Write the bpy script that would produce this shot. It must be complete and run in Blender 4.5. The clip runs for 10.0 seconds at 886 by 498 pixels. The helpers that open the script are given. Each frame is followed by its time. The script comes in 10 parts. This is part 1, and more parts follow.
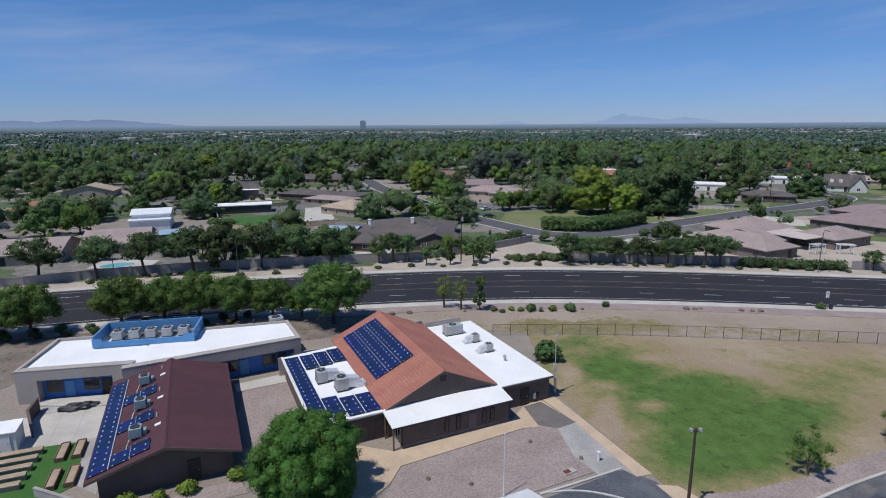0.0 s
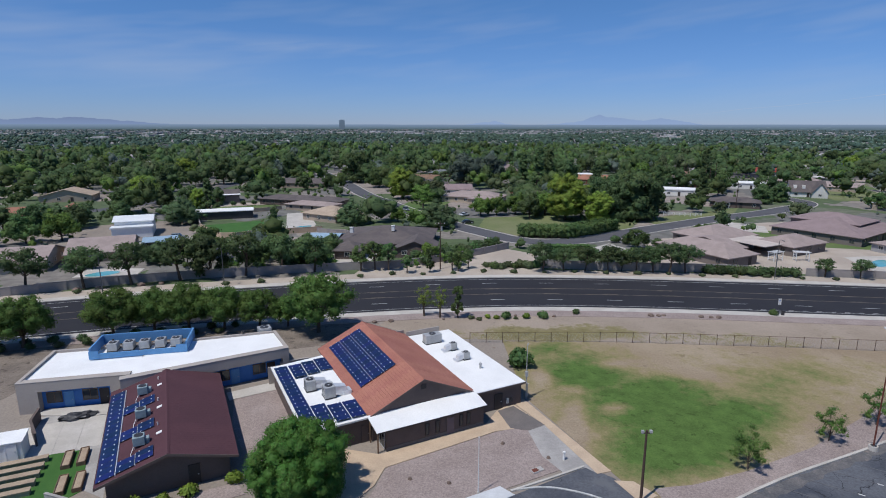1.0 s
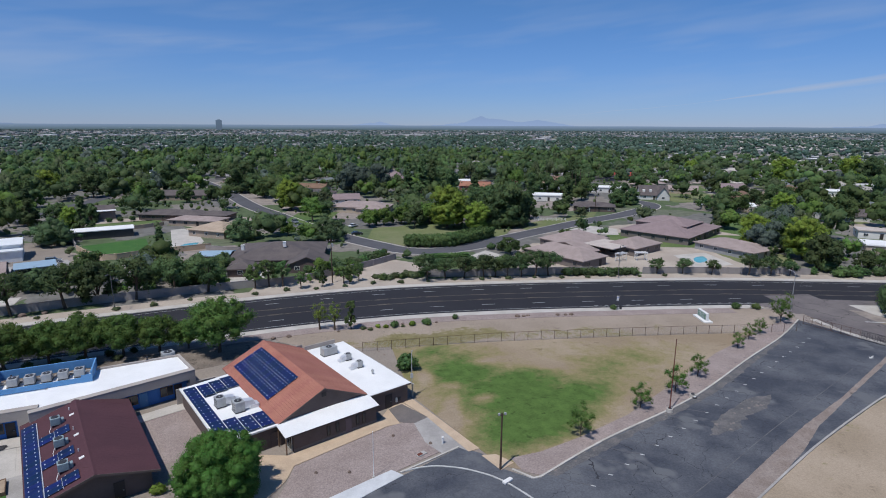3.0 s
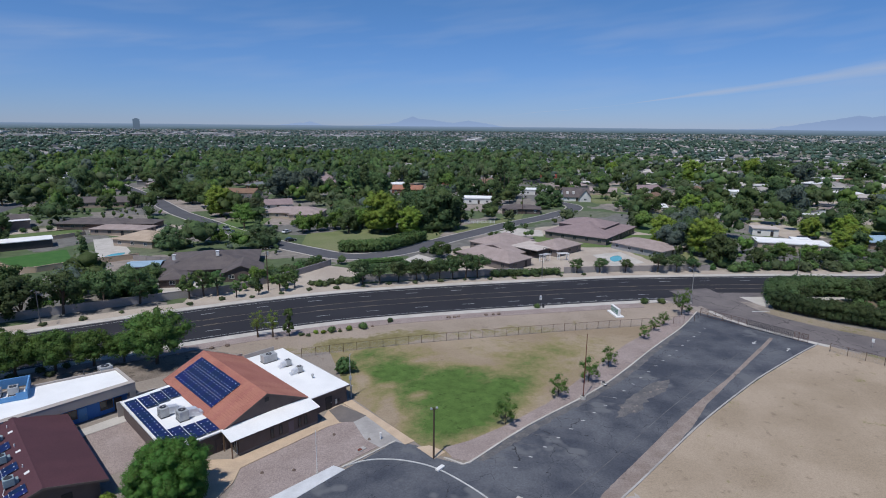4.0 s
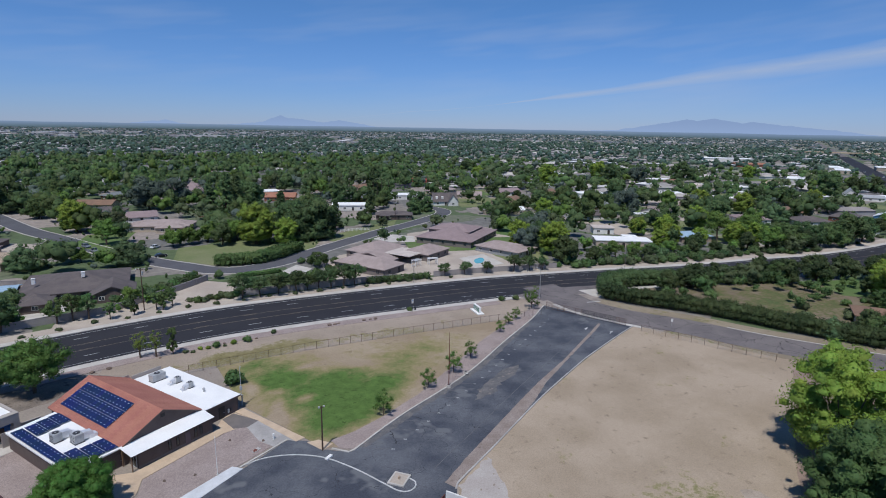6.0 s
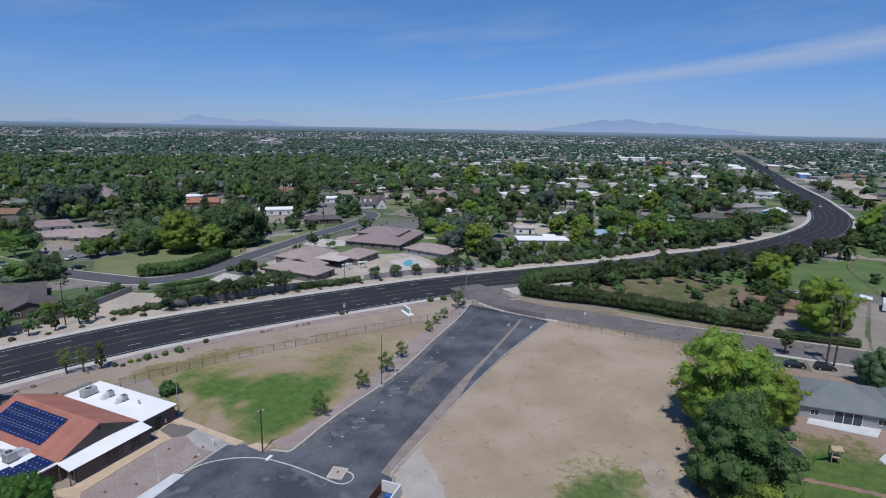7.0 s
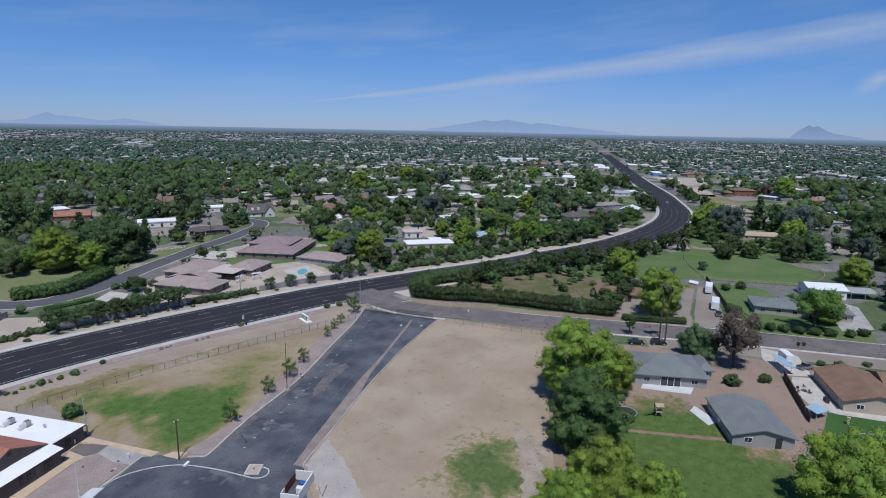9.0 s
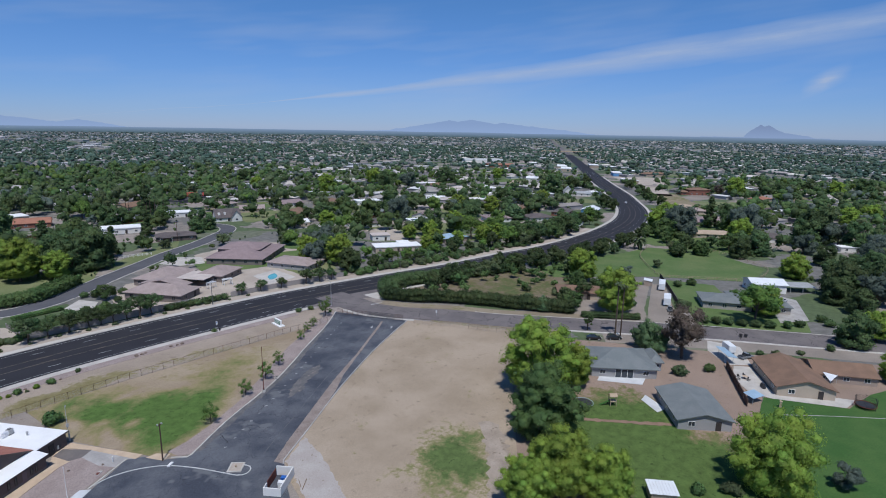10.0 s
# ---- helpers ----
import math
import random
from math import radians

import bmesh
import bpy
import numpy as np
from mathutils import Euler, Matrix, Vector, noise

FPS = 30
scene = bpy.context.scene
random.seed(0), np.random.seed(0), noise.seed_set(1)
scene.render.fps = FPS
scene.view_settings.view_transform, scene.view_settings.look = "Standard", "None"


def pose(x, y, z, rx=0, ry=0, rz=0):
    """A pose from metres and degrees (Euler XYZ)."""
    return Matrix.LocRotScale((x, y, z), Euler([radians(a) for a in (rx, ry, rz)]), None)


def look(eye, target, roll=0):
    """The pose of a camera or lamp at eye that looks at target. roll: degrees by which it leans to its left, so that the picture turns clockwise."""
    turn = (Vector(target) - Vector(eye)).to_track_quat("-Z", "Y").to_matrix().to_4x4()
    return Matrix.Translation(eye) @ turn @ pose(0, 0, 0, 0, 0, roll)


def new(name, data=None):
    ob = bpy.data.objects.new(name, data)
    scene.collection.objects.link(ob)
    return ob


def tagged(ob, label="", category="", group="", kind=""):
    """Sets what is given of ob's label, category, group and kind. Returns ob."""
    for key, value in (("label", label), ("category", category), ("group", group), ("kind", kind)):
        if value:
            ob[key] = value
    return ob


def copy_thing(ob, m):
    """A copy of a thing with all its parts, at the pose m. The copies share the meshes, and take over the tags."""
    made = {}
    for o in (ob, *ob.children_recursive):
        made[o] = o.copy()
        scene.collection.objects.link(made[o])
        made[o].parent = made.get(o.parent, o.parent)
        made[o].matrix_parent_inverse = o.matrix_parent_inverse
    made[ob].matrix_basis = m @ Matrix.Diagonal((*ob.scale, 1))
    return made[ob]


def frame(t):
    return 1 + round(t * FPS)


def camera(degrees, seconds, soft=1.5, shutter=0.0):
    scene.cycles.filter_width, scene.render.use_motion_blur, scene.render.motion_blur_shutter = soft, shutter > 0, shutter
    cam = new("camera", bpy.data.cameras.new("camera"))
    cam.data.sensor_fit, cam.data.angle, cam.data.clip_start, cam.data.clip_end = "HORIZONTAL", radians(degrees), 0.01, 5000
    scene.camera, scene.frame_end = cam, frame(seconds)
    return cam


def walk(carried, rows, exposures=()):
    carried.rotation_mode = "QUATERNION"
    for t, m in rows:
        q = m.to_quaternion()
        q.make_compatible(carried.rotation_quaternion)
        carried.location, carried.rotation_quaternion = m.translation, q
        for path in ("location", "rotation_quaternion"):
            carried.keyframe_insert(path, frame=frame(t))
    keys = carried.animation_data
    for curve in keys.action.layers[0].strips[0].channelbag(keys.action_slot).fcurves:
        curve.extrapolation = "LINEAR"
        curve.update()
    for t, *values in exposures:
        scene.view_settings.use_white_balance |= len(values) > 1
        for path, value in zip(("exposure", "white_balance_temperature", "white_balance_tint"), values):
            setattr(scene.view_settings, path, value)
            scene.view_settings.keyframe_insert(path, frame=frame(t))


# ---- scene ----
# time, eye x, y, z, yaw, pitch, lean to the right
cam = camera(76.9, 10.0, soft=1.0)
ROWS = [
    (0, 0.00, 0.00, 32.40, 0.00, -12.43, 0.31),
    (0.5, 0.01, -2.21, 34.02, -0.66, -12.43, 0.15),
    (1, -0.03, -4.75, 35.74, -2.14, -12.50, -0.05),
    (1.5, -0.01, -7.54, 37.36, -4.40, -12.52, -0.11),
    (2, -0.17, -10.48, 39.02, -7.18, -12.56, -0.25),
    (2.5, -0.43, -13.56, 40.54, -10.21, -12.52, -0.25),
    (4, -2.36, -23.07, 44.94, -20.50, -12.42, -0.57),
    (4.5, -3.47, -26.24, 46.49, -23.44, -12.42, -0.72),
    (5, -4.64, -29.35, 47.90, -26.31, -12.39, -0.80),
    (5.5, -6.10, -32.43, 49.40, -29.60, -12.34, -0.90),
    (7, -11.85, -41.40, 54.09, -40.81, -12.28, -1.13),
    (7.5, -14.25, -44.23, 55.49, -43.71, -12.21, -1.11),
    (8, -16.76, -46.63, 56.95, -47.06, -12.19, -1.15),
    (8.5, -19.44, -48.88, 58.31, -50.12, -12.13, -1.19),
    (9, -22.34, -51.12, 59.82, -52.32, -12.12, -1.17),
    (9.5, -25.35, -53.15, 61.24, -54.18, -12.10, -1.11),
    (10, -28.40, -55.31, 62.71, -55.79, -12.07, -1.01),
]
walk(cam, [(t, pose(x, y, z, 90 + pitch, 0, yaw) @ pose(0, 0, 0, 0, 0, -lean)) for t, x, y, z, yaw, pitch, lean in ROWS],
     exposures=((0, 0.0, 6640, 9), (4, 0.0, 6620, 9), (6, 0.0, 6500, 9), (10, 0.0, 6370, 9)))

# ---- light ----
SUN = Vector((-0.37, -0.31, 1.0)).normalized()
world = bpy.data.worlds.new("sky")
scene.world = world
world.use_nodes = True
wn, wl = world.node_tree.nodes, world.node_tree.links
wn.clear()
sky = wn.new("ShaderNodeTexSky")
sky.sky_type, sky.sun_disc = "NISHITA", False
sky.sun_elevation = math.asin(SUN.z)
sky.sun_rotation = math.atan2(SUN.x, SUN.y)
sky.altitude, sky.air_density, sky.dust_density, sky.ozone_density = 350, 1.0, 0.0, 3.0


def wmath(op, a, b=None, c=None):
    """A maths node of the sky."""
    n = wn.new("ShaderNodeMath")
    n.operation = op
    for k, v in enumerate((a, b, c)):
        if v is None:
            continue
        if isinstance(v, (int, float)):
            n.inputs[k].default_value = v
        else:
            wl.new(v, n.inputs[k])
    return n.outputs[0]


def wnoise(vec, scale, detail):
    n = wn.new("ShaderNodeTexNoise")
    n.inputs["Scale"].default_value, n.inputs["Detail"].default_value, n.inputs["Roughness"].default_value = scale, detail, 0.6
    wl.new(vec, n.inputs["Vector"])
    return n.outputs["Fac"]


# thin cirrus: a long streak in the east, faint wisps elsewhere
direction = wn.new("ShaderNodeTexCoord").outputs["Generated"]
axes = wn.new("ShaderNodeSeparateXYZ")
wl.new(direction, axes.inputs[0])
bearing = wmath("MULTIPLY", wmath("ARCTAN2", axes.outputs[0], axes.outputs[1]), 57.2958)
height = wmath("MULTIPLY", wmath("ARCSINE", axes.outputs[2]), 57.2958)
flat_co = wn.new("ShaderNodeCombineXYZ")
wl.new(wmath("MULTIPLY", bearing, 0.06), flat_co.inputs[0])
wl.new(wmath("MULTIPLY", wmath("SUBTRACT", height, wmath("MULTIPLY", bearing, 0.1)), 0.42), flat_co.inputs[1])
wisp = wnoise(flat_co.outputs[0], 0.8, 3)
fine_wisp = wnoise(flat_co.outputs[0], 4.0, 6)
mid_line = wmath("ADD", wmath("MULTIPLY", wmath("SUBTRACT", bearing, 44), 0.124), 3.05)
gap = wmath("ABSOLUTE", wmath("SUBTRACT", height, wmath("ADD", mid_line, wmath("MULTIPLY", wmath("SUBTRACT", wisp, 0.5), 1.1))))
thick = wmath("MAXIMUM", wmath("MINIMUM", wmath("MULTIPLY", wmath("SUBTRACT", bearing, 38), 0.035), 1.35), 0.02)
streak = wmath("MAXIMUM", wmath("SUBTRACT", 1.0, wmath("DIVIDE", gap, thick)), 0.0)
streak = wmath("MULTIPLY", wmath("POWER", streak, 0.7), wmath("MULTIPLY", wmath("ADD", fine_wisp, 0.25), 0.66))
veil = wmath("MULTIPLY", wmath("MAXIMUM", wmath("SUBTRACT", wisp, 0.46), 0.0), 1.15)
veil = wmath("MULTIPLY", veil, wmath("MAXIMUM", wmath("SUBTRACT", 1.0, wmath("MULTIPLY", wmath("ABSOLUTE", wmath("SUBTRACT", height, 7.5)), 0.14)), 0.0))


def window_of(value, middle, half):
    """1 at the middle, falling to 0 at half either side."""
    return wmath("MAXIMUM", wmath("SUBTRACT", 1.0, wmath("DIVIDE", wmath("ABSOLUTE", wmath("SUBTRACT", value, middle)), half)), 0.0)


bank = wmath("MULTIPLY", wmath("MULTIPLY", window_of(bearing, 56, 26), window_of(height, 2.6, 3.4)), wmath("MULTIPLY", wisp, 0.34))
band = wmath("MULTIPLY", wmath("MULTIPLY", window_of(bearing, -13, 14), window_of(wmath("ADD", height, wmath("MULTIPLY", fine_wisp, 0.8)), 7.9, 0.9)), wmath("MULTIPLY", fine_wisp, 0.42))
patch = wmath("MULTIPLY", wmath("MULTIPLY", window_of(bearing, -24, 14), window_of(height, 5.2, 2.6)), wmath("MULTIPLY", wisp, 0.34))
puff = wmath("MULTIPLY", wmath("MULTIPLY", window_of(bearing, 88.9, 1.7), window_of(wmath("SUBTRACT", height, wmath("MULTIPLY", wmath("SUBTRACT", bearing, 88.9), 0.5)), 4.5, 0.95)), wmath("MULTIPLY", fine_wisp, 1.5))
extra = wmath("ADD", wmath("ADD", bank, band), wmath("ADD", patch, puff))
cover = wmath("MINIMUM", wmath("ADD", wmath("ADD", streak, veil), extra), 0.75)
tint = wn.new("ShaderNodeMix")
tint.data_type, tint.blend_type = "RGBA", "MULTIPLY"
tint.inputs[0].default_value = 1.0
shade = wn.new("ShaderNodeMix")
shade.data_type = "RGBA"
shade.inputs[6].default_value, shade.inputs[7].default_value = (0.42, 0.58, 1.12, 1), (0.46, 0.77, 1.12, 1)
wl.new(wmath("MINIMUM", wmath("MULTIPLY", wmath("MAXIMUM", height, 0.0), 0.07), 1.0), shade.inputs[0])
wl.new(shade.outputs[2], tint.inputs[7])
wl.new(sky.outputs[0], tint.inputs[6])
clouds = wn.new("ShaderNodeMix")
clouds.data_type = "RGBA"
clouds.inputs[7].default_value = (4.6, 5.5, 7.4, 1)
wl.new(cover, clouds.inputs[0])
wl.new(tint.outputs[2], clouds.inputs[6])
wbg, wout = wn.new("ShaderNodeBackground"), wn.new("ShaderNodeOutputWorld")
wbg.inputs[1].default_value = 0.085
wl.new(clouds.outputs[2], wbg.inputs[0])
wl.new(wbg.outputs[0], wout.inputs[0])
sun = new("sun", bpy.data.lights.new("sun", "SUN"))
sun.data.energy, sun.data.angle, sun.data.color = 3.5, radians(0.5), (1.0, 0.985, 0.975)
sun.matrix_world = look((0, 0, 200), Vector((0, 0, 200)) - SUN)
scene.view_settings.exposure = 0.0


# ---- materials ----
def ramp(nodes, links, fac, lo, hi):
    r = nodes.new("ShaderNodeMapRange")
    r.inputs[1].default_value, r.inputs[2].default_value = lo, hi
    r.clamp = True
    links.new(fac, r.inputs[0])
    return r.outputs[0]


def noise_node(nodes, links, co, scale, detail=4.0, rough=0.55):
    n = nodes.new("ShaderNodeTexNoise")
    n.inputs["Scale"].default_value, n.inputs["Detail"].default_value, n.inputs["Roughness"].default_value = scale, detail, rough
    links.new(co, n.inputs["Vector"])
    return n.outputs["Fac"]


def mix_col(nodes, links, fac, a, b, mode="MIX"):
    m = nodes.new("ShaderNodeMix")
    m.data_type, m.blend_type = "RGBA", mode
    if isinstance(fac, (int, float)):
        m.inputs[0].default_value = fac
    else:
        links.new(fac, m.inputs[0])
    for k, c in ((6, a), (7, b)):
        if isinstance(c, tuple):
            m.inputs[k].default_value = (*c, 1)
        else:
            links.new(c, m.inputs[k])
    return m.outputs[2]


def mat(name, col, rough=0.8, col2=None, s1=0.25, s2=5.0, var=0.25, bump=0.15, metal=0.0, island=0.0, obj=0.0, leaf=0.0, stretch=None, spots=None, world_co=True, spec=0.3, cracks=None):
    """A surface: col and col2 mixed in broad patches, fine grain of var, relief, and a shift for each island or object."""
    m = bpy.data.materials.new(name)
    m.use_nodes = True
    n, l = m.node_tree.nodes, m.node_tree.links
    p = n["Principled BSDF"]
    if world_co:
        co = n.new("ShaderNodeNewGeometry").outputs["Position"]
    else:
        co = n.new("ShaderNodeTexCoord").outputs["Object"]
    if stretch:
        mp = n.new("ShaderNodeMapping")
        mp.inputs["Scale"].default_value = stretch
        l.new(co, mp.inputs[0])
        co = mp.outputs[0]
    big, fine = noise_node(n, l, co, s1, 5), noise_node(n, l, co, s2, 6, 0.65)
    c2 = col2 or tuple(c * (1 - var) for c in col)
    c = mix_col(n, l, ramp(n, l, big, 0.38, 0.62), col, c2)
    lo, hi = 1 - var, 1 + var
    g = n.new("ShaderNodeMapRange")
    g.inputs[1].default_value, g.inputs[2].default_value, g.inputs[3].default_value, g.inputs[4].default_value = 0.25, 0.75, lo, hi
    l.new(fine, g.inputs[0])
    c = mix_col(n, l, 1.0, c, g.outputs[0], "MULTIPLY")
    if spots:
        sc, size, scol = spots
        s = noise_node(n, l, co, sc, 3)
        c = mix_col(n, l, ramp(n, l, s, size, size + 0.06), c, scol)
    if cracks:
        sc, width, ccol = cracks
        warp = n.new("ShaderNodeVectorMath")
        warp.operation = "MULTIPLY_ADD"
        nz = n.new("ShaderNodeTexNoise")
        nz.inputs["Scale"].default_value, nz.inputs["Detail"].default_value = sc * 3, 4
        l.new(co, nz.inputs["Vector"])
        warp.inputs[1].default_value = (0.5 / sc, 0.5 / sc, 0)
        l.new(nz.outputs["Color"], warp.inputs[0])
        l.new(co, warp.inputs[2])
        v = n.new("ShaderNodeTexVoronoi")
        v.feature = "DISTANCE_TO_EDGE"
        v.inputs["Scale"].default_value = sc
        l.new(warp.outputs[0], v.inputs["Vector"])
        c = mix_col(n, l, ramp(n, l, v.outputs["Distance"], width * sc, width * sc * 0.3), c, ccol)
    for amount, src in ((island, "Random Per Island"), (obj, "Random")):
        if amount:
            node = n.new("ShaderNodeNewGeometry" if src == "Random Per Island" else "ShaderNodeObjectInfo")
            h = n.new("ShaderNodeHueSaturation")
            v = n.new("ShaderNodeMapRange")
            v.inputs[3].default_value, v.inputs[4].default_value = 1 - amount, 1 + amount
            l.new(node.outputs[src], v.inputs[0])
            l.new(v.outputs[0], h.inputs["Value"])
            hv = n.new("ShaderNodeMapRange")
            hv.inputs[3].default_value, hv.inputs[4].default_value = 0.5 - amount * 0.06, 0.5 + amount * 0.06
            l.new(node.outputs[src], hv.inputs[0])
            l.new(hv.outputs[0], h.inputs["Hue"])
            l.new(c, h.inputs["Color"])
            c = h.outputs[0]
    l.new(c, p.inputs["Base Color"])
    p.inputs["Roughness"].default_value, p.inputs["Metallic"].default_value = rough, metal
    p.inputs["Specular IOR Level"].default_value = spec
    if bump:
        b = n.new("ShaderNodeBump")
        b.inputs["Strength"].default_value, b.inputs["Distance"].default_value = bump, 0.03
        l.new(fine, b.inputs["Height"])
        l.new(b.outputs[0], p.inputs["Normal"])
    if leaf:
        t = n.new("ShaderNodeBsdfTranslucent")
        l.new(c, t.inputs[0])
        mx = n.new("ShaderNodeMixShader")
        mx.inputs[0].default_value = leaf
        l.new(p.outputs[0], mx.inputs[1])
        l.new(t.outputs[0], mx.inputs[2])
        l.new(mx.outputs[0], n["Material Output"].inputs[0])
    return m


def glass_dark(name, col=(0.03, 0.04, 0.05)):
    m = bpy.data.materials.new(name)
    m.use_nodes = True
    p = m.node_tree.nodes["Principled BSDF"]
    p.inputs["Base Color"].default_value = (*col, 1)
    p.inputs["Roughness"].default_value = 0.06
    p.inputs["Specular IOR Level"].default_value = 0.6
    return m


# ---- building blocks ----
class Shape:
    """Collects faces for one mesh."""

    def __init__(self):
        self.v, self.f, self.k = [], [], []

    def add(self, vs, fs, k=0):
        b = len(self.v)
        self.v += [tuple(v) for v in vs]
        self.f += [tuple(b + i for i in f) for f in fs]
        self.k += [k] * len(fs)
        return self

    def box(self, x0, y0, z0, x1, y1, z1, k=0):
        return self.add([(x0, y0, z0), (x1, y0, z0), (x1, y1, z0), (x0, y1, z0), (x0, y0, z1), (x1, y0, z1), (x1, y1, z1), (x0, y1, z1)],
                        [(3, 2, 1, 0), (4, 5, 6, 7), (0, 1, 5, 4), (1, 2, 6, 5), (2, 3, 7, 6), (3, 0, 4, 7)], k)

    def cbox(self, cx, cy, z0, sx, sy, h, turn=0.0, k=0):
        c, s = math.cos(radians(turn)), math.sin(radians(turn))
        pts = [(cx + c * a * sx / 2 - s * b * sy / 2, cy + s * a * sx / 2 + c * b * sy / 2) for a, b in ((-1, -1), (1, -1), (1, 1), (-1, 1))]
        return self.prism(pts, z0, z0 + h, k)

    def prism(self, pts, z0, z1, k=0):
        n = len(pts)
        vs = [(x, y, z0) for x, y in pts] + [(x, y, z1) for x, y in pts]
        return self.add(vs, [tuple(range(n))[::-1], tuple(range(n, 2 * n))] + [(i, (i + 1) % n, n + (i + 1) % n, n + i) for i in range(n)], k)

    def slab(self, quad, thick, k=0):
        """A sheet over four corners, thick downwards."""
        vs = list(quad) + [(x, y, z - thick) for x, y, z in quad]
        return self.add(vs, [(0, 1, 2, 3), (7, 6, 5, 4), (0, 4, 5, 1), (1, 5, 6, 2), (2, 6, 7, 3), (3, 7, 4, 0)], k)

    def tube(self, a, b, r, r2=None, n=8, k=0):
        a, b = Vector(a), Vector(b)
        q = (b - a).to_track_quat("Z", "Y").to_matrix()
        r2 = r if r2 is None else r2
        vs = [a + q @ Vector((r * math.cos(6.2832 * i / n), r * math.sin(6.2832 * i / n), 0)) for i in range(n)]
        vs += [b + q @ Vector((r2 * math.cos(6.2832 * i / n), r2 * math.sin(6.2832 * i / n), 0)) for i in range(n)]
        return self.add(vs, [tuple(range(n))[::-1], tuple(range(n, 2 * n))] + [(i, (i + 1) % n, n + (i + 1) % n, n + i) for i in range(n)], k)

    def mesh(self, name, mats, bevel=0.0):
        me = bpy.data.meshes.new(name)
        me.from_pydata(self.v, [], self.f)
        for m in mats if isinstance(mats, (list, tuple)) else [mats]:
            me.materials.append(m)
        if any(self.k):
            me.polygons.foreach_set("material_index", self.k)
        if bevel:
            bm = bmesh.new()
            bm.from_mesh(me)
            bmesh.ops.bevel(bm, geom=bm.edges[:], offset=bevel, segments=2, affect="EDGES", profile=0.6)
            bm.to_mesh(me)
            bm.free()
        me.update()
        return me


def part(name, shape, mats, parent, label="", bevel=0.0, at=None):
    ob = new(name, shape.mesh(name, mats, bevel) if isinstance(shape, Shape) else shape)
    ob.parent = parent
    if at is not None:
        ob.matrix_local = at
    return tagged(ob, label)


def thing(name, m, label, category, group="", kind=""):
    ob = new(name)
    ob.matrix_world = m
    ob.empty_display_size = 0.5
    return tagged(ob, label, category, group, kind)


def ground_piece(name, pts, z, m, label="", thick=0.25):
    """A flat piece of the ground with a polygon outline, its top at z."""
    me = Shape().prism(pts, z - thick, z).mesh(name, m)
    bm = bmesh.new()
    bm.from_mesh(me)
    bmesh.ops.triangulate(bm, faces=[f for f in bm.faces if len(f.verts) > 4])
    bm.to_mesh(me)
    bm.free()
    return tagged(new(name, me), label, kind="structure")


def ragged(pts, amount, step=1.5, seed=1):
    """An outline with its edges broken up."""
    g = random.Random(seed)
    out = []
    for i, a in enumerate(pts):
        b = pts[(i + 1) % len(pts)]
        n = max(1, int(math.hypot(b[0] - a[0], b[1] - a[1]) / step))
        for k in range(n):
            u = k / n
            out.append((a[0] + (b[0] - a[0]) * u + g.uniform(-amount, amount), a[1] + (b[1] - a[1]) * u + g.uniform(-amount, amount)))
    return out


def spline(pts, step=4.0):
    """Points along a smooth line through pts."""
    out = []
    n = len(pts)
    for i in range(n - 1):
        p0, p1, p2, p3 = (Vector(pts[max(0, min(n - 1, j))]) for j in (i - 1, i, i + 1, i + 2))
        m = max(1, int((p2 - p1).length / step))
        for s in range(m):
            t = s / m
            out.append(0.5 * ((2 * p1) + (p2 - p0) * t + (2 * p0 - 5 * p1 + 4 * p2 - p3) * t * t + (3 * p1 - p0 - 3 * p2 + p3) * t ** 3))
    out.append(Vector(pts[-1]))
    return out


def offset(line, d):
    """The line moved d to its left (walking along it)."""
    out = []
    for i, p in enumerate(line):
        a, b = line[max(0, i - 1)], line[min(len(line) - 1, i + 1)]
        t = (b - a).normalized()
        out.append(p + Vector((-t.y, t.x)) * d)
    return out


def ribbon(shape, line, d0, d1, z0, z1, k=0):
    """A band along a line between two side distances, with thickness."""
    a, b = offset(line, d0), offset(line, d1)
    n = len(line)
    vs = [(p.x, p.y, z1) for p in a] + [(p.x, p.y, z1) for p in b] + [(p.x, p.y, z0) for p in a] + [(p.x, p.y, z0) for p in b]
    fs = []
    for i in range(n - 1):
        fs += [(i, i + 1, n + i + 1, n + i), (i, 2 * n + i, 2 * n + i + 1, i + 1), (n + i, n + i + 1, 3 * n + i + 1, 3 * n + i)]
    fs += [(0, n, 3 * n, 2 * n), (n - 1, 3 * n - 1, 4 * n - 1, 2 * n - 1)]
    return shape.add(vs, fs, k)


def along(line):
    """Distances along a line."""
    d = [0.0]
    for a, b in zip(line, line[1:]):
        d.append(d[-1] + (b - a).length)
    return d


def at_dist(line, dist, s):
    """Point and direction at distance s along a line."""
    for i in range(len(line) - 1):
        if dist[i + 1] >= s:
            t = (s - dist[i]) / max(1e-6, dist[i + 1] - dist[i])
            return line[i].lerp(line[i + 1], t), (line[i + 1] - line[i]).normalized()
    return line[-1], (line[-1] - line[-2]).normalized()

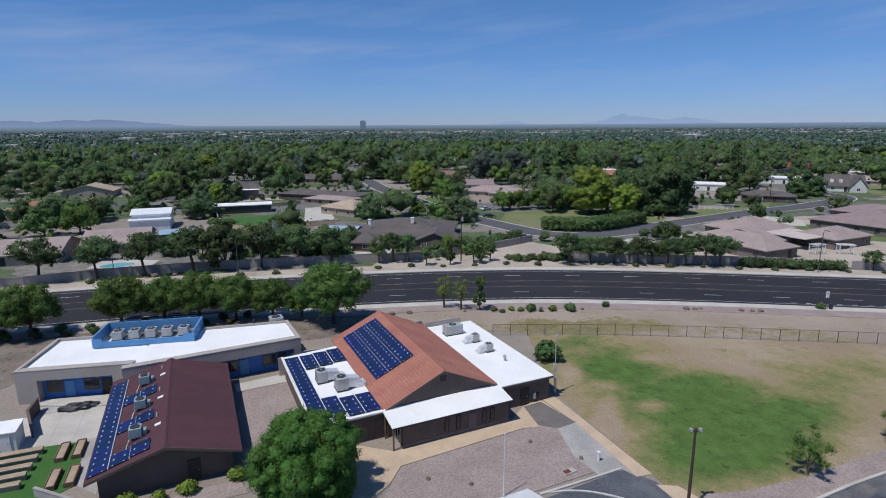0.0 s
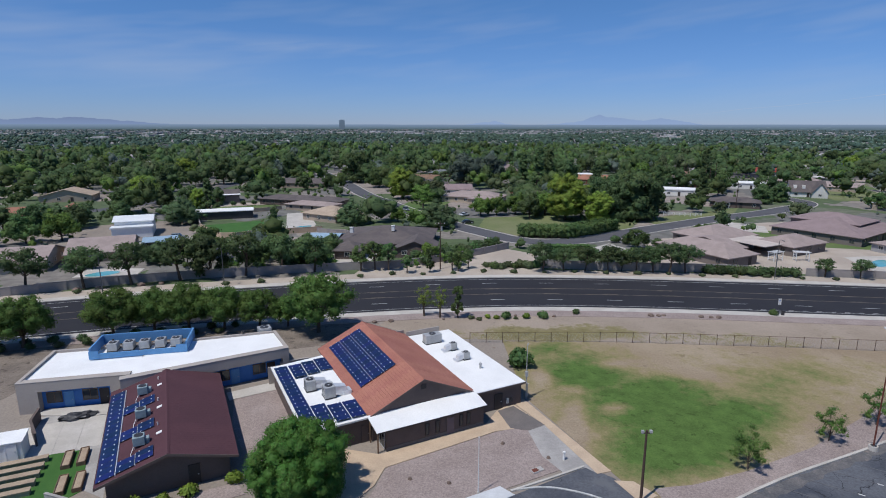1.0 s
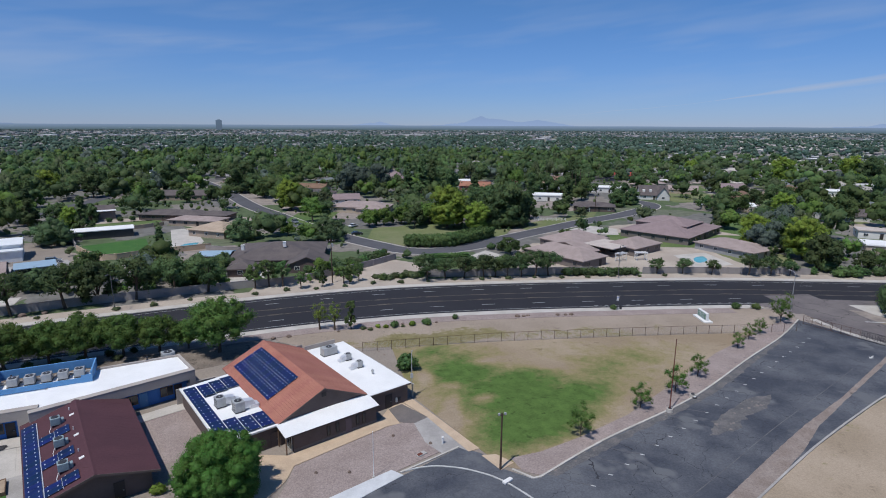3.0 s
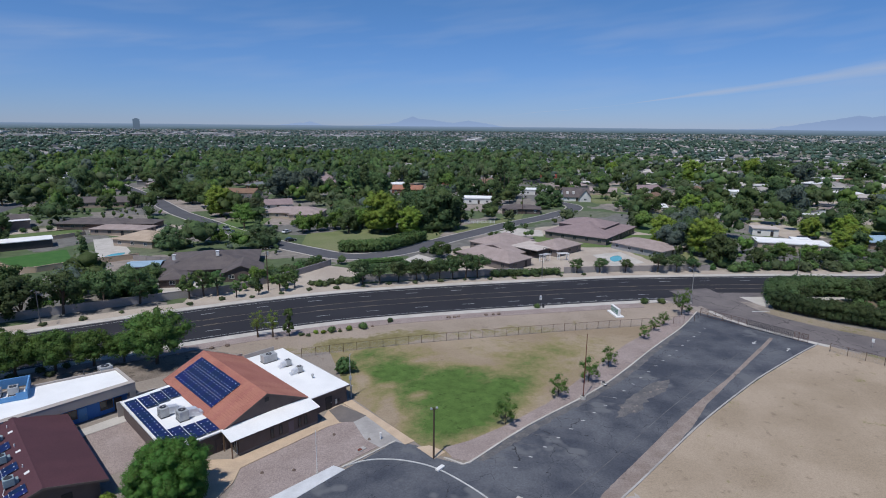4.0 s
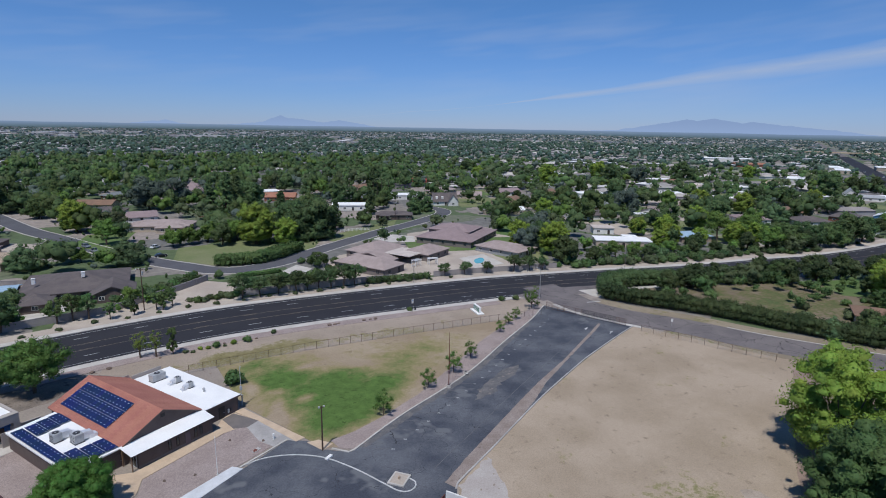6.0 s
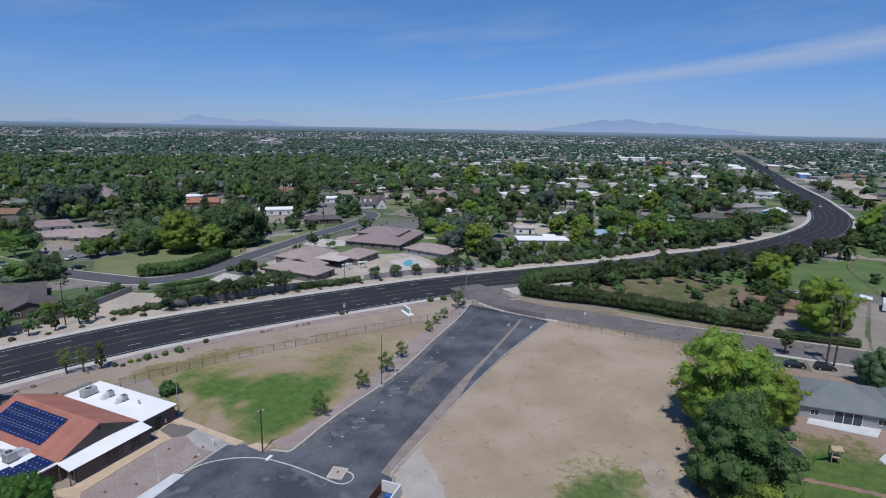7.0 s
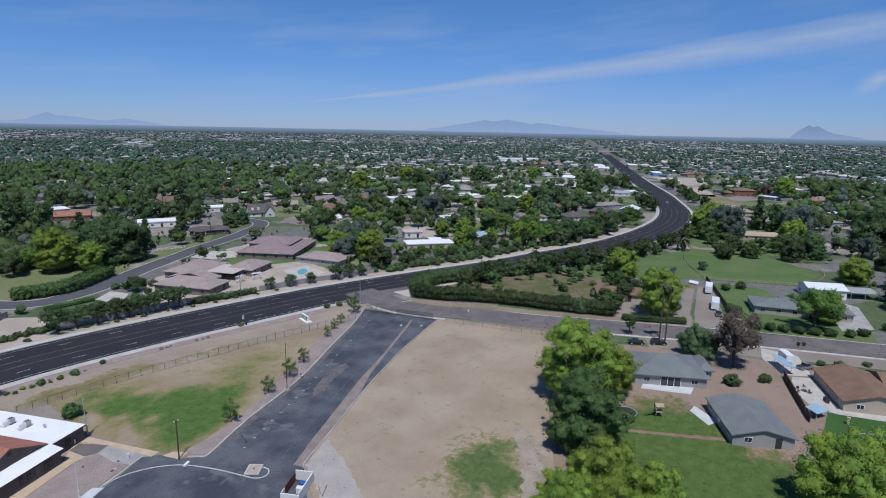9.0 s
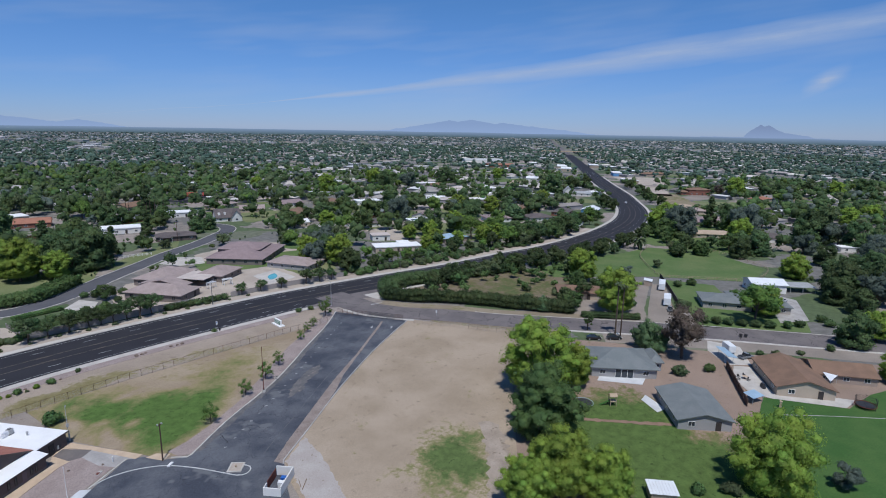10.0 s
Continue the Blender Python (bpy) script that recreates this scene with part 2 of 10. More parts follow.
# ---- surfaces ----
ASPHALT_NEW = mat("fresh_asphalt", (0.022, 0.022, 0.027), 0.85, (0.028, 0.028, 0.033), 0.08, 9, 0.2, 0.1)
ASPHALT_LOT = mat("worn_asphalt", (0.05, 0.056, 0.072), 0.85, (0.11, 0.116, 0.13), 0.12, 4, 0.3, 0.15, spots=(0.14, 0.6, (0.125, 0.13, 0.14)), cracks=(0.16, 0.03, (0.03, 0.031, 0.037)))
STRIP_DIRT = mat("worn_edge_dirt", (0.27, 0.225, 0.198), 0.95, (0.22, 0.175, 0.15), 0.4, 5, 0.3, 0.4, spots=(0.8, 0.66, (0.13, 0.11, 0.1)))
ASPHALT_OLD = mat("grey_street_asphalt", (0.13, 0.115, 0.115), 0.9, (0.17, 0.15, 0.145), 0.15, 4, 0.2, 0.1, cracks=(0.13, 0.07, (0.05, 0.045, 0.045)))
ASPHALT_MID = mat("street_asphalt", (0.085, 0.085, 0.095), 0.9, (0.1, 0.1, 0.11), 0.1, 4, 0.2, 0.1)
PAINT_WHITE = mat("road_paint_white", (0.55, 0.55, 0.53), 0.7, None, 0.8, 9, 0.25, 0)
PALE_GRAVEL = mat("pale_broken_gravel", (0.4, 0.365, 0.335), 0.95, (0.36, 0.32, 0.29), 0.25, 5, 0.18, 0.4, spots=(1.3, 0.66, (0.25, 0.2, 0.16)))
PAINT_WORN = mat("worn_white_paint", (0.13, 0.13, 0.135), 0.7, (0.075, 0.075, 0.083), 0.7, 9, 0.25, 0)
PAINT_YELLOW = mat("road_paint_yellow", (0.24, 0.19, 0.135), 0.7, None, 0.8, 9, 0.25, 0)
CONCRETE = mat("pale_concrete", (0.5, 0.47, 0.43), 0.85, (0.42, 0.39, 0.35), 0.3, 6, 0.12, 0.1)
CONCRETE_GREY = mat("grey_concrete", (0.4, 0.38, 0.36), 0.85, (0.3, 0.285, 0.27), 0.3, 6, 0.15, 0.1)
CONCRETE_TAN = mat("tan_concrete", (0.52, 0.4, 0.285), 0.85, (0.46, 0.35, 0.25), 0.5, 6, 0.12, 0.1)
CONCRETE_DARK = mat("dark_concrete", (0.14, 0.125, 0.12), 0.85, (0.17, 0.15, 0.14), 0.5, 6, 0.12, 0.1)
GRAVEL = mat("pinkish_gravel", (0.265, 0.213, 0.195), 0.95, (0.31, 0.253, 0.232), 0.25, 5.5, 0.4, 0.7, spots=(6.0, 0.64, (0.38, 0.32, 0.29)))
DIRT_BANK = mat("bank_dirt", (0.36, 0.3, 0.245), 0.95, (0.27, 0.22, 0.175), 0.25, 4, 0.25, 0.35, spots=(0.7, 0.62, (0.2, 0.16, 0.115)))
DIRT = mat("desert_dirt", (0.28, 0.24, 0.205), 0.95, (0.225, 0.192, 0.162), 0.06, 3, 0.2, 0.3, spots=(0.5, 0.66, (0.2, 0.15, 0.11)))
SAND = mat("pale_sand", (0.43, 0.37, 0.31), 0.95, (0.36, 0.305, 0.255), 0.1, 4, 0.15, 0.3)
LAWN = mat("lawn_grass", (0.082, 0.136, 0.042), 0.95, (0.118, 0.158, 0.058), 0.08, 3, 0.3, 0.4)
LAWN_DRY = mat("half_dry_lawn", (0.135, 0.165, 0.066), 0.95, (0.18, 0.19, 0.095), 0.08, 3, 0.3, 0.4)
LAWN_DARK = mat("watered_lawn", (0.04, 0.1, 0.022), 0.95, (0.06, 0.12, 0.03), 0.12, 3, 0.25, 0.4)
TURF = mat("artificial_turf", (0.04, 0.115, 0.024), 0.9, (0.055, 0.135, 0.03), 0.3, 8, 0.2, 0.3)
STUCCO_BROWN = mat("brown_stucco", (0.115, 0.088, 0.08), 0.9, (0.135, 0.105, 0.095), 0.4, 8, 0.1, 0.2)
STUCCO_GREY = mat("warm_grey_stucco", (0.4, 0.36, 0.325), 0.9, (0.36, 0.32, 0.29), 0.3, 8, 0.08, 0.2)
STUCCO_TAN = mat("tan_stucco", (0.42, 0.34, 0.27), 0.9, None, 0.3, 8, 0.1, 0.2, obj=0.2)
STUCCO_WHITE = mat("white_stucco", (0.72, 0.7, 0.66), 0.9, None, 0.3, 8, 0.08, 0.2, obj=0.1)
STUCCO_GREEN_GREY = mat("grey_painted_siding", (0.33, 0.325, 0.325), 0.85, None, 0.3, 8, 0.08, 0.2)
BRICK_RED = mat("red_brick", (0.25, 0.11, 0.08), 0.9, None, 0.4, 8, 0.15, 0.2)
SHINGLE_RED = mat("terracotta_shingle", (0.36, 0.15, 0.112), 0.9, (0.325, 0.132, 0.098), 0.35, 6, 0.16, 0.4, island=0.07)
SHINGLE_MAROON = mat("maroon_shingle", (0.088, 0.038, 0.047), 0.9, (0.077, 0.034, 0.042), 0.25, 7, 0.14, 0.25, island=0.035)
SHINGLE_GREY = mat("grey_shingle", (0.15, 0.168, 0.17), 0.9, (0.18, 0.195, 0.195), 0.3, 5, 0.18, 0.4)
SHINGLE_BROWN = mat("brown_shingle", (0.225, 0.14, 0.095), 0.9, (0.18, 0.115, 0.08), 0.3, 5, 0.18, 0.4)
SHINGLE_TAUPE = mat("taupe_roof_tile", (0.34, 0.275, 0.255), 0.85, (0.29, 0.232, 0.215), 0.4, 5, 0.18, 0.4)
ROOF_PINK = mat("pinkish_roof_tile", (0.27, 0.205, 0.205), 0.85, (0.24, 0.182, 0.18), 0.4, 5, 0.18, 0.4)
ROOF_DARK = mat("dark_roof_shingle", (0.1, 0.085, 0.085), 0.9, (0.13, 0.11, 0.105), 0.3, 5, 0.18, 0.4)
ROOF_RED = mat("red_clay_tile", (0.34, 0.065, 0.05), 0.8, (0.27, 0.055, 0.045), 0.4, 5, 0.18, 0.4)
ROOF_ORANGE = mat("orange_clay_tile", (0.34, 0.16, 0.105), 0.85, (0.29, 0.135, 0.09), 0.4, 5, 0.18, 0.4)
ROOF_TAN = mat("tan_roof_tile", (0.42, 0.33, 0.25), 0.85, (0.36, 0.28, 0.21), 0.4, 5, 0.18, 0.4)
ROOF_WHITE = mat("white_roof_coating", (0.8, 0.8, 0.79), 0.7, (0.74, 0.74, 0.73), 0.25, 5, 0.06, 0.1)
TRIM_WHITE = mat("white_trim", (0.75, 0.74, 0.72), 0.6, None, 0.5, 8, 0.06, 0.05)
METAL_WHITE = mat("white_metal_sheet", (0.72, 0.74, 0.75), 0.45, None, 0.5, 8, 0.08, 0.05)
METAL_GREY = mat("galvanised_metal", (0.48, 0.485, 0.48), 0.5, (0.4, 0.405, 0.4), 0.9, 8, 0.15, 0.05, metal=0.3, world_co=False)
METAL_DARK = mat("dark_metal", (0.06, 0.06, 0.065), 0.5, None, 0.9, 8, 0.15, 0.05, metal=0.3)
RAIL = mat("aluminium_rail", (0.72, 0.73, 0.75), 0.4, None, 0.9, 8, 0.1, 0, metal=0.4)
COOLER = mat("blue_grey_cooler_paint", (0.27, 0.34, 0.36), 0.6, (0.22, 0.29, 0.31), 0.9, 8, 0.15, 0.05, world_co=False)
BLUE_PAINT = mat("blue_paint", (0.05, 0.17, 0.47), 0.7, (0.065, 0.2, 0.5), 0.5, 7, 0.1, 0.1)
BLUE_PALE = mat("pale_blue_paint", (0.12, 0.3, 0.55), 0.7, None, 0.5, 7, 0.1, 0.1)
BLUE_METAL = mat("light_blue_metal_roof", (0.3, 0.42, 0.52), 0.5, None, 0.5, 7, 0.1, 0.05)
WOOD = mat("weathered_wood", (0.2, 0.13, 0.085), 0.9, (0.15, 0.1, 0.07), 2, 9, 0.25, 0.2, world_co=False)
WOOD_POLE = mat("creosoted_pole", (0.095, 0.058, 0.042), 0.9, (0.07, 0.045, 0.035), 2, 9, 0.25, 0.2, world_co=False)
WOOD_PALE = mat("pale_timber", (0.4, 0.31, 0.22), 0.9, (0.33, 0.25, 0.18), 1, 9, 0.2, 0.2, world_co=False)
WALL_BLOCK = mat("grey_block_wall", (0.33, 0.3, 0.285), 0.9, (0.275, 0.25, 0.24), 0.3, 6, 0.12, 0.2)
WATER = mat("pool_water", (0.1, 0.36, 0.4), 0.08, (0.13, 0.42, 0.46), 0.3, 1.5, 0.08, 0.15, spec=0.5)
DOOR_DARK = mat("dark_door", (0.05, 0.042, 0.04), 0.6, None, 1, 8, 0.1, 0)
RUST = mat("rust_red_metal", (0.16, 0.05, 0.035), 0.8, None, 1, 8, 0.2, 0.1)
PATIO_COVER = mat("cream_patio_cover", (0.52, 0.455, 0.41), 0.8, (0.46, 0.4, 0.36), 0.4, 6, 0.1, 0.1)
WALL_TAUPE = mat("taupe_stucco", (0.2, 0.17, 0.155), 0.9, None, 0.3, 8, 0.1, 0.2)
LAMP_PALE = mat("galvanised_lamp_steel", (0.3, 0.3, 0.3), 0.55, None, 0.9, 8, 0.1, 0)
LAMP_GREY = mat("weathered_lamp_steel", (0.12, 0.12, 0.12), 0.6, None, 0.9, 8, 0.1, 0)
STONE = mat("desert_rock", (0.2, 0.15, 0.125), 0.95, (0.15, 0.11, 0.09), 1, 5, 0.25, 0.5)
SOLAR = mat("solar_cells", (0.008, 0.018, 0.075), 0.3, (0.012, 0.026, 0.1), 1.2, 7, 0.2, 0, spec=0.22, obj=0.25)
SOLAR_FRAME = mat("solar_frame", (0.05, 0.06, 0.1), 0.4, None, 1, 8, 0.1, 0)
GLASS = glass_dark("window_glass")
BARK = mat("bark", (0.11, 0.08, 0.06), 0.95, (0.08, 0.06, 0.045), 2, 9, 0.3, 0.4, world_co=False)
LEAF = {
    "dark": mat("dark_leaves", (0.074, 0.125, 0.054), 0.65, (0.132, 0.188, 0.076), 0.14, 4, 0.3, 0, island=0.24, obj=0.3, leaf=0.5, spec=0.2),
    "mid": mat("green_leaves", (0.096, 0.17, 0.062), 0.65, (0.16, 0.235, 0.084), 0.14, 4, 0.3, 0, island=0.24, obj=0.3, leaf=0.5, spec=0.2),
    "bright": mat("yellow_green_leaves", (0.25, 0.325, 0.056), 0.65, (0.17, 0.255, 0.048), 0.25, 4, 0.22, 0, island=0.2, obj=0.15, leaf=0.4, spec=0.2),
    "front": mat("rich_green_leaves", (0.068, 0.172, 0.034), 0.6, (0.105, 0.215, 0.045), 0.45, 4, 0.25, 0, island=0.3, leaf=0.42, spec=0.2),
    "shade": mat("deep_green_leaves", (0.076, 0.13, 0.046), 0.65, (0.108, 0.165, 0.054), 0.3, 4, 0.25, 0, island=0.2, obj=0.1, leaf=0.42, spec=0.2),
    "sage": mat("feathery_sage_leaves", (0.098, 0.165, 0.075), 0.65, (0.13, 0.195, 0.09), 0.35, 4, 0.25, 0, island=0.22, obj=0.2, leaf=0.42, spec=0.2),
    "verge": mat("street_tree_leaves", (0.088, 0.165, 0.042), 0.65, (0.128, 0.2, 0.05), 0.3, 4, 0.25, 0, island=0.25, obj=0.15, leaf=0.42, spec=0.2),
    "lime": mat("light_green_leaves", (0.155, 0.245, 0.056), 0.65, (0.11, 0.195, 0.052), 0.16, 4, 0.25, 0, island=0.16, obj=0.2, leaf=0.4, spec=0.2),
    "olive": mat("olive_leaves", (0.098, 0.132, 0.064), 0.65, (0.14, 0.168, 0.082), 0.14, 4, 0.25, 0, island=0.15, obj=0.2, leaf=0.4, spec=0.2),
    "grey": mat("grey_green_leaves", (0.14, 0.178, 0.145), 0.65, (0.1, 0.138, 0.11), 0.2, 4, 0.25, 0, island=0.15, obj=0.15, leaf=0.4, spec=0.2),
    "brown": mat("brownish_leaves", (0.11, 0.09, 0.07), 0.7, (0.14, 0.105, 0.085), 0.5, 4, 0.25, 0, island=0.25, leaf=0.3, spec=0.2),
    # next two: distance haze painted into the leaf colour, greyer and bluer
    "horizon": mat("hazed_horizon_leaves", (0.075, 0.115, 0.11), 0.7, (0.1, 0.138, 0.125), 0.006, 0.2, 0.3, 0, island=0.4, leaf=0.2, spec=0.1),
    "far": mat("hazed_far_leaves", (0.06, 0.107, 0.086), 0.7, (0.1, 0.145, 0.1), 0.02, 0.4, 0.35, 0, island=0.4, leaf=0.2, spec=0.1),
}
PATIO_WHITE = mat("white_painted_concrete", (0.58, 0.59, 0.6), 0.8, (0.5, 0.51, 0.52), 0.4, 5, 0.08, 0.1)
LITTER = mat("leaf_litter", (0.15, 0.125, 0.105), 0.95, (0.21, 0.175, 0.145), 0.25, 4, 0.35, 0.5, spots=(0.7, 0.58, (0.1, 0.08, 0.065)))
FAR_WALL = mat("far_walls", (0.22, 0.215, 0.22), 0.9, (0.42, 0.415, 0.42), 0.01, 0.2, 0.1, 0, island=0.35)
FAR_ROOF = mat("far_roofs", (0.13, 0.125, 0.13), 0.9, (0.28, 0.265, 0.265), 0.013, 0.1, 0.1, 0, island=0.6)
FAR_ROOF_TAN = mat("far_tan_roofs", (0.2, 0.185, 0.175), 0.9, (0.42, 0.385, 0.355), 0.013, 0.1, 0.1, 0, island=0.5)
FAR_ROOF_PALE = mat("far_pale_roofs", (0.74, 0.74, 0.74), 0.8, (0.5, 0.48, 0.46), 0.013, 0.1, 0.1, 0, island=0.2)


def field_material(name, dry, dry2, green, patches, bare=(), rough=1.0):
    """Dry grass with green patches and worn bare ones: ellipses (x, y, rx, ry, turn, strength) whose edges are broken up by noise."""
    m = bpy.data.materials.new(name)
    m.use_nodes = True
    n, l = m.node_tree.nodes, m.node_tree.links
    p = n["Principled BSDF"]
    co = n.new("ShaderNodeNewGeometry").outputs["Position"]
    big, mid, fine = noise_node(n, l, co, 0.07, 5), noise_node(n, l, co, 0.5, 5, 0.6), noise_node(n, l, co, 5, 6, 0.7)
    c = mix_col(n, l, ramp(n, l, big, 0.4, 0.62), dry, dry2)
    c = mix_col(n, l, ramp(n, l, mid, 0.6, 0.72), c, tuple(a * 0.75 for a in dry2))
    total = None
    for i, (x, y, rx, ry, turn, k) in enumerate((*patches, *bare)):
        mp = n.new("ShaderNodeMapping")
        mp.vector_type = "TEXTURE"
        mp.inputs["Location"].default_value, mp.inputs["Rotation"].default_value, mp.inputs["Scale"].default_value = (x, y, 0), (0, 0, radians(turn)), (rx, ry, 50)
        l.new(co, mp.inputs[0])
        g = n.new("ShaderNodeTexGradient")
        g.gradient_type = "SPHERICAL"
        l.new(mp.outputs[0], g.inputs[0])
        s = n.new("ShaderNodeMath")
        s.operation = "MULTIPLY"
        s.inputs[1].default_value = k
        l.new(g.outputs["Fac"], s.inputs[0])
        if total is None:
            total = s.outputs[0]
        else:
            a = n.new("ShaderNodeMath")
            a.operation = "MAXIMUM" if i < len(patches) else "SUBTRACT"
            l.new(total, a.inputs[0])
            l.new(s.outputs[0], a.inputs[1])
            total = a.outputs[0]
    a = n.new("ShaderNodeMath")
    a.operation = "ADD"
    l.new(total, a.inputs[0])
    w = n.new("ShaderNodeMapRange")
    w.inputs[1].default_value, w.inputs[2].default_value, w.inputs[3].default_value, w.inputs[4].default_value = 0.3, 0.7, -0.58 * rough, 0.14 * rough
    l.new(noise_node(n, l, co, 0.16, 6, 0.62), w.inputs[0])
    mottle = n.new("ShaderNodeMapRange")
    mottle.inputs[1].default_value, mottle.inputs[2].default_value, mottle.inputs[3].default_value, mottle.inputs[4].default_value = 0.3, 0.7, -0.34 * rough, 0.26 * rough
    l.new(noise_node(n, l, co, 0.75, 6, 0.72), mottle.inputs[0])
    both = n.new("ShaderNodeMath")
    both.operation = "ADD"
    l.new(w.outputs[0], both.inputs[0])
    l.new(mottle.outputs[0], both.inputs[1])
    l.new(both.outputs[0], a.inputs[1])
    g2 = mix_col(n, l, ramp(n, l, mid, 0.35, 0.65), green, tuple(c_ * 1.45 for c_ in green))
    g2 = mix_col(n, l, ramp(n, l, noise_node(n, l, co, 0.9, 4, 0.6), 0.6, 0.68), g2, tuple(c_ * 0.72 for c_ in green))
    straw = (dry[0] * 0.74, dry[1] * 0.77, dry[2] * 0.54)
    c = mix_col(n, l, ramp(n, l, a.outputs[0], 0.04 - (1 - rough) * 0.3, 0.3), c, straw)
    c = mix_col(n, l, ramp(n, l, a.outputs[0], 0.1 + (1 - rough) * 0.3, 0.66 + (1 - rough) * 0.3), c, g2)
    g = n.new("ShaderNodeMapRange")
    g.inputs[1].default_value, g.inputs[2].default_value, g.inputs[3].default_value, g.inputs[4].default_value = 0.25, 0.75, 0.75, 1.25
    l.new(fine, g.inputs[0])
    c = mix_col(n, l, 1.0, c, g.outputs[0], "MULTIPLY")
    l.new(c, p.inputs["Base Color"])
    p.inputs["Roughness"].default_value = 0.95
    p.inputs["Specular IOR Level"].default_value = 0.15
    b = n.new("ShaderNodeBump")
    b.inputs["Strength"].default_value, b.inputs["Distance"].default_value = 0.4, 0.05
    l.new(fine, b.inputs["Height"])
    l.new(b.outputs[0], p.inputs["Normal"])
    return m


def yards_material(name):
    """Suburban ground: yard-sized cells of dirt, gravel and lawn."""
    m = bpy.data.materials.new(name)
    m.use_nodes = True
    n, l = m.node_tree.nodes, m.node_tree.links
    p = n["Principled BSDF"]
    co = n.new("ShaderNodeNewGeometry").outputs["Position"]
    nz = n.new("ShaderNodeTexNoise")
    nz.inputs["Scale"].default_value, nz.inputs["Detail"].default_value = 0.08, 5
    l.new(co, nz.inputs["Vector"])
    warp = n.new("ShaderNodeVectorMath")
    warp.operation = "MULTIPLY_ADD"
    warp.inputs[1].default_value = (22, 22, 0)
    l.new(nz.outputs["Color"], warp.inputs[0])
    l.new(co, warp.inputs[2])
    v = n.new("ShaderNodeTexVoronoi")
    v.inputs["Scale"].default_value = 0.035
    l.new(warp.outputs[0], v.inputs["Vector"])
    sp = n.new("ShaderNodeSeparateColor")
    l.new(v.outputs["Color"], sp.inputs[0])
    c = mix_col(n, l, ramp(n, l, sp.outputs[0], 0.4, 0.45), (0.205, 0.183, 0.16), (0.15, 0.145, 0.132))
    c = mix_col(n, l, ramp(n, l, sp.outputs[1], 0.45, 0.49), c, (0.08, 0.112, 0.048))
    c = mix_col(n, l, ramp(n, l, sp.outputs[2], 0.85, 0.87), c, (0.27, 0.23, 0.2))
    f = noise_node(n, l, co, 0.3, 6, 0.65)
    g = n.new("ShaderNodeMapRange")
    g.inputs[1].default_value, g.inputs[2].default_value, g.inputs[3].default_value, g.inputs[4].default_value = 0.3, 0.7, 0.65, 1.3
    l.new(f, g.inputs[0])
    c = mix_col(n, l, 1.0, c, g.outputs[0], "MULTIPLY")
    l.new(c, p.inputs["Base Color"])
    p.inputs["Roughness"].default_value = 0.95
    return m


FIELD_WEST = field_material("dry_and_green_field", (0.33, 0.265, 0.19), (0.265, 0.205, 0.14), (0.064, 0.11, 0.028),
                            [(24, 71, 14, 12, -10, 1.35), (30, 62, 18, 12, 20, 1.55), (31, 54, 18, 10, 30, 1.8), (39, 58, 13, 9, 25, 1.25), (47, 66, 25, 13, 15, 0.66), (56, 69, 18, 9, 10, 0.55), (20, 80, 16, 8, 0, 0.75)],
                            [(25.2, 60.4, 3.6, 2.2, 20, 0.9), (18, 56, 2.2, 8, -20, 0.9), (30, 74, 6, 2.4, 0, 0.6), (40, 70, 8, 3, -15, 0.5), (17, 70, 2.5, 4, 0, 0.7), (20.5, 66, 2.5, 1.5, 0, 0.5)], 0.62)
FIELD_EAST = field_material("dry_field", (0.368, 0.296, 0.222), (0.298, 0.236, 0.17), (0.075, 0.108, 0.036),
                            [(53.5, -3.5, 17, 10.5, 35, 1.5), (61, -1, 11, 7, 20, 1.0), (46, 2, 8, 7, 35, 0.5)], [(50, -6, 4, 2, 40, 0.5)])
VERGE = field_material("gravel_verge", (0.335, 0.275, 0.222), (0.28, 0.228, 0.18), (0.15, 0.13, 0.062), [(22, 86.5, 24, 6, 0, 1.3), (52, 83, 36, 5, -8, 0.55)])
BACKYARD = field_material("backyard_grass", (0.29, 0.215, 0.17), (0.25, 0.185, 0.145), (0.068, 0.105, 0.03),
                          [(83, -29, 26, 19, 35, 2.4), (97, -22, 13, 9, 20, 1.1), (70, -48, 30, 26, 0, 2.2), (82, -44, 18, 14, 30, 1.8)])
YARDS = yards_material("suburban_yards")
VERGE_SIDE = field_material("side_verge_grass", (0.27, 0.225, 0.165), (0.22, 0.18, 0.13), (0.12, 0.13, 0.05), [(122, 40, 22, 12, -60, 0.45), (130, 52, 22, 8, -60, 0.4)])
BACKYARD_DIRT = mat("red_brown_dirt", (0.26, 0.17, 0.125), 0.95, (0.22, 0.145, 0.105), 0.5, 5, 0.25, 0.4)
FIELD_FAR = field_material("far_field_grass", (0.26, 0.215, 0.15), (0.22, 0.185, 0.12), (0.09, 0.115, 0.045), [(560, 60, 60, 60, 0, 0.5), (660, -30, 60, 60, 0, 0.6)])

# ---- ground, roads and paths ----
def disk(radius, rings, spokes):
    s = Shape()
    vs, fs = [(60, 60, 0)], []
    for r in range(rings):
        d = radius * ((r + 1) / rings) ** 2
        vs += [(60 + d * math.cos(6.28319 * a / spokes), 60 + d * math.sin(6.28319 * a / spokes), 0) for a in range(spokes)]
    for a in range(spokes):
        b = (a + 1) % spokes
        fs.append((0, 1 + a, 1 + b))
        for r in range(rings - 1):
            o, q = 1 + r * spokes, 1 + (r + 1) * spokes
            fs.append((o + a, q + a, q + b, o + b))
    return s.add(vs, fs)


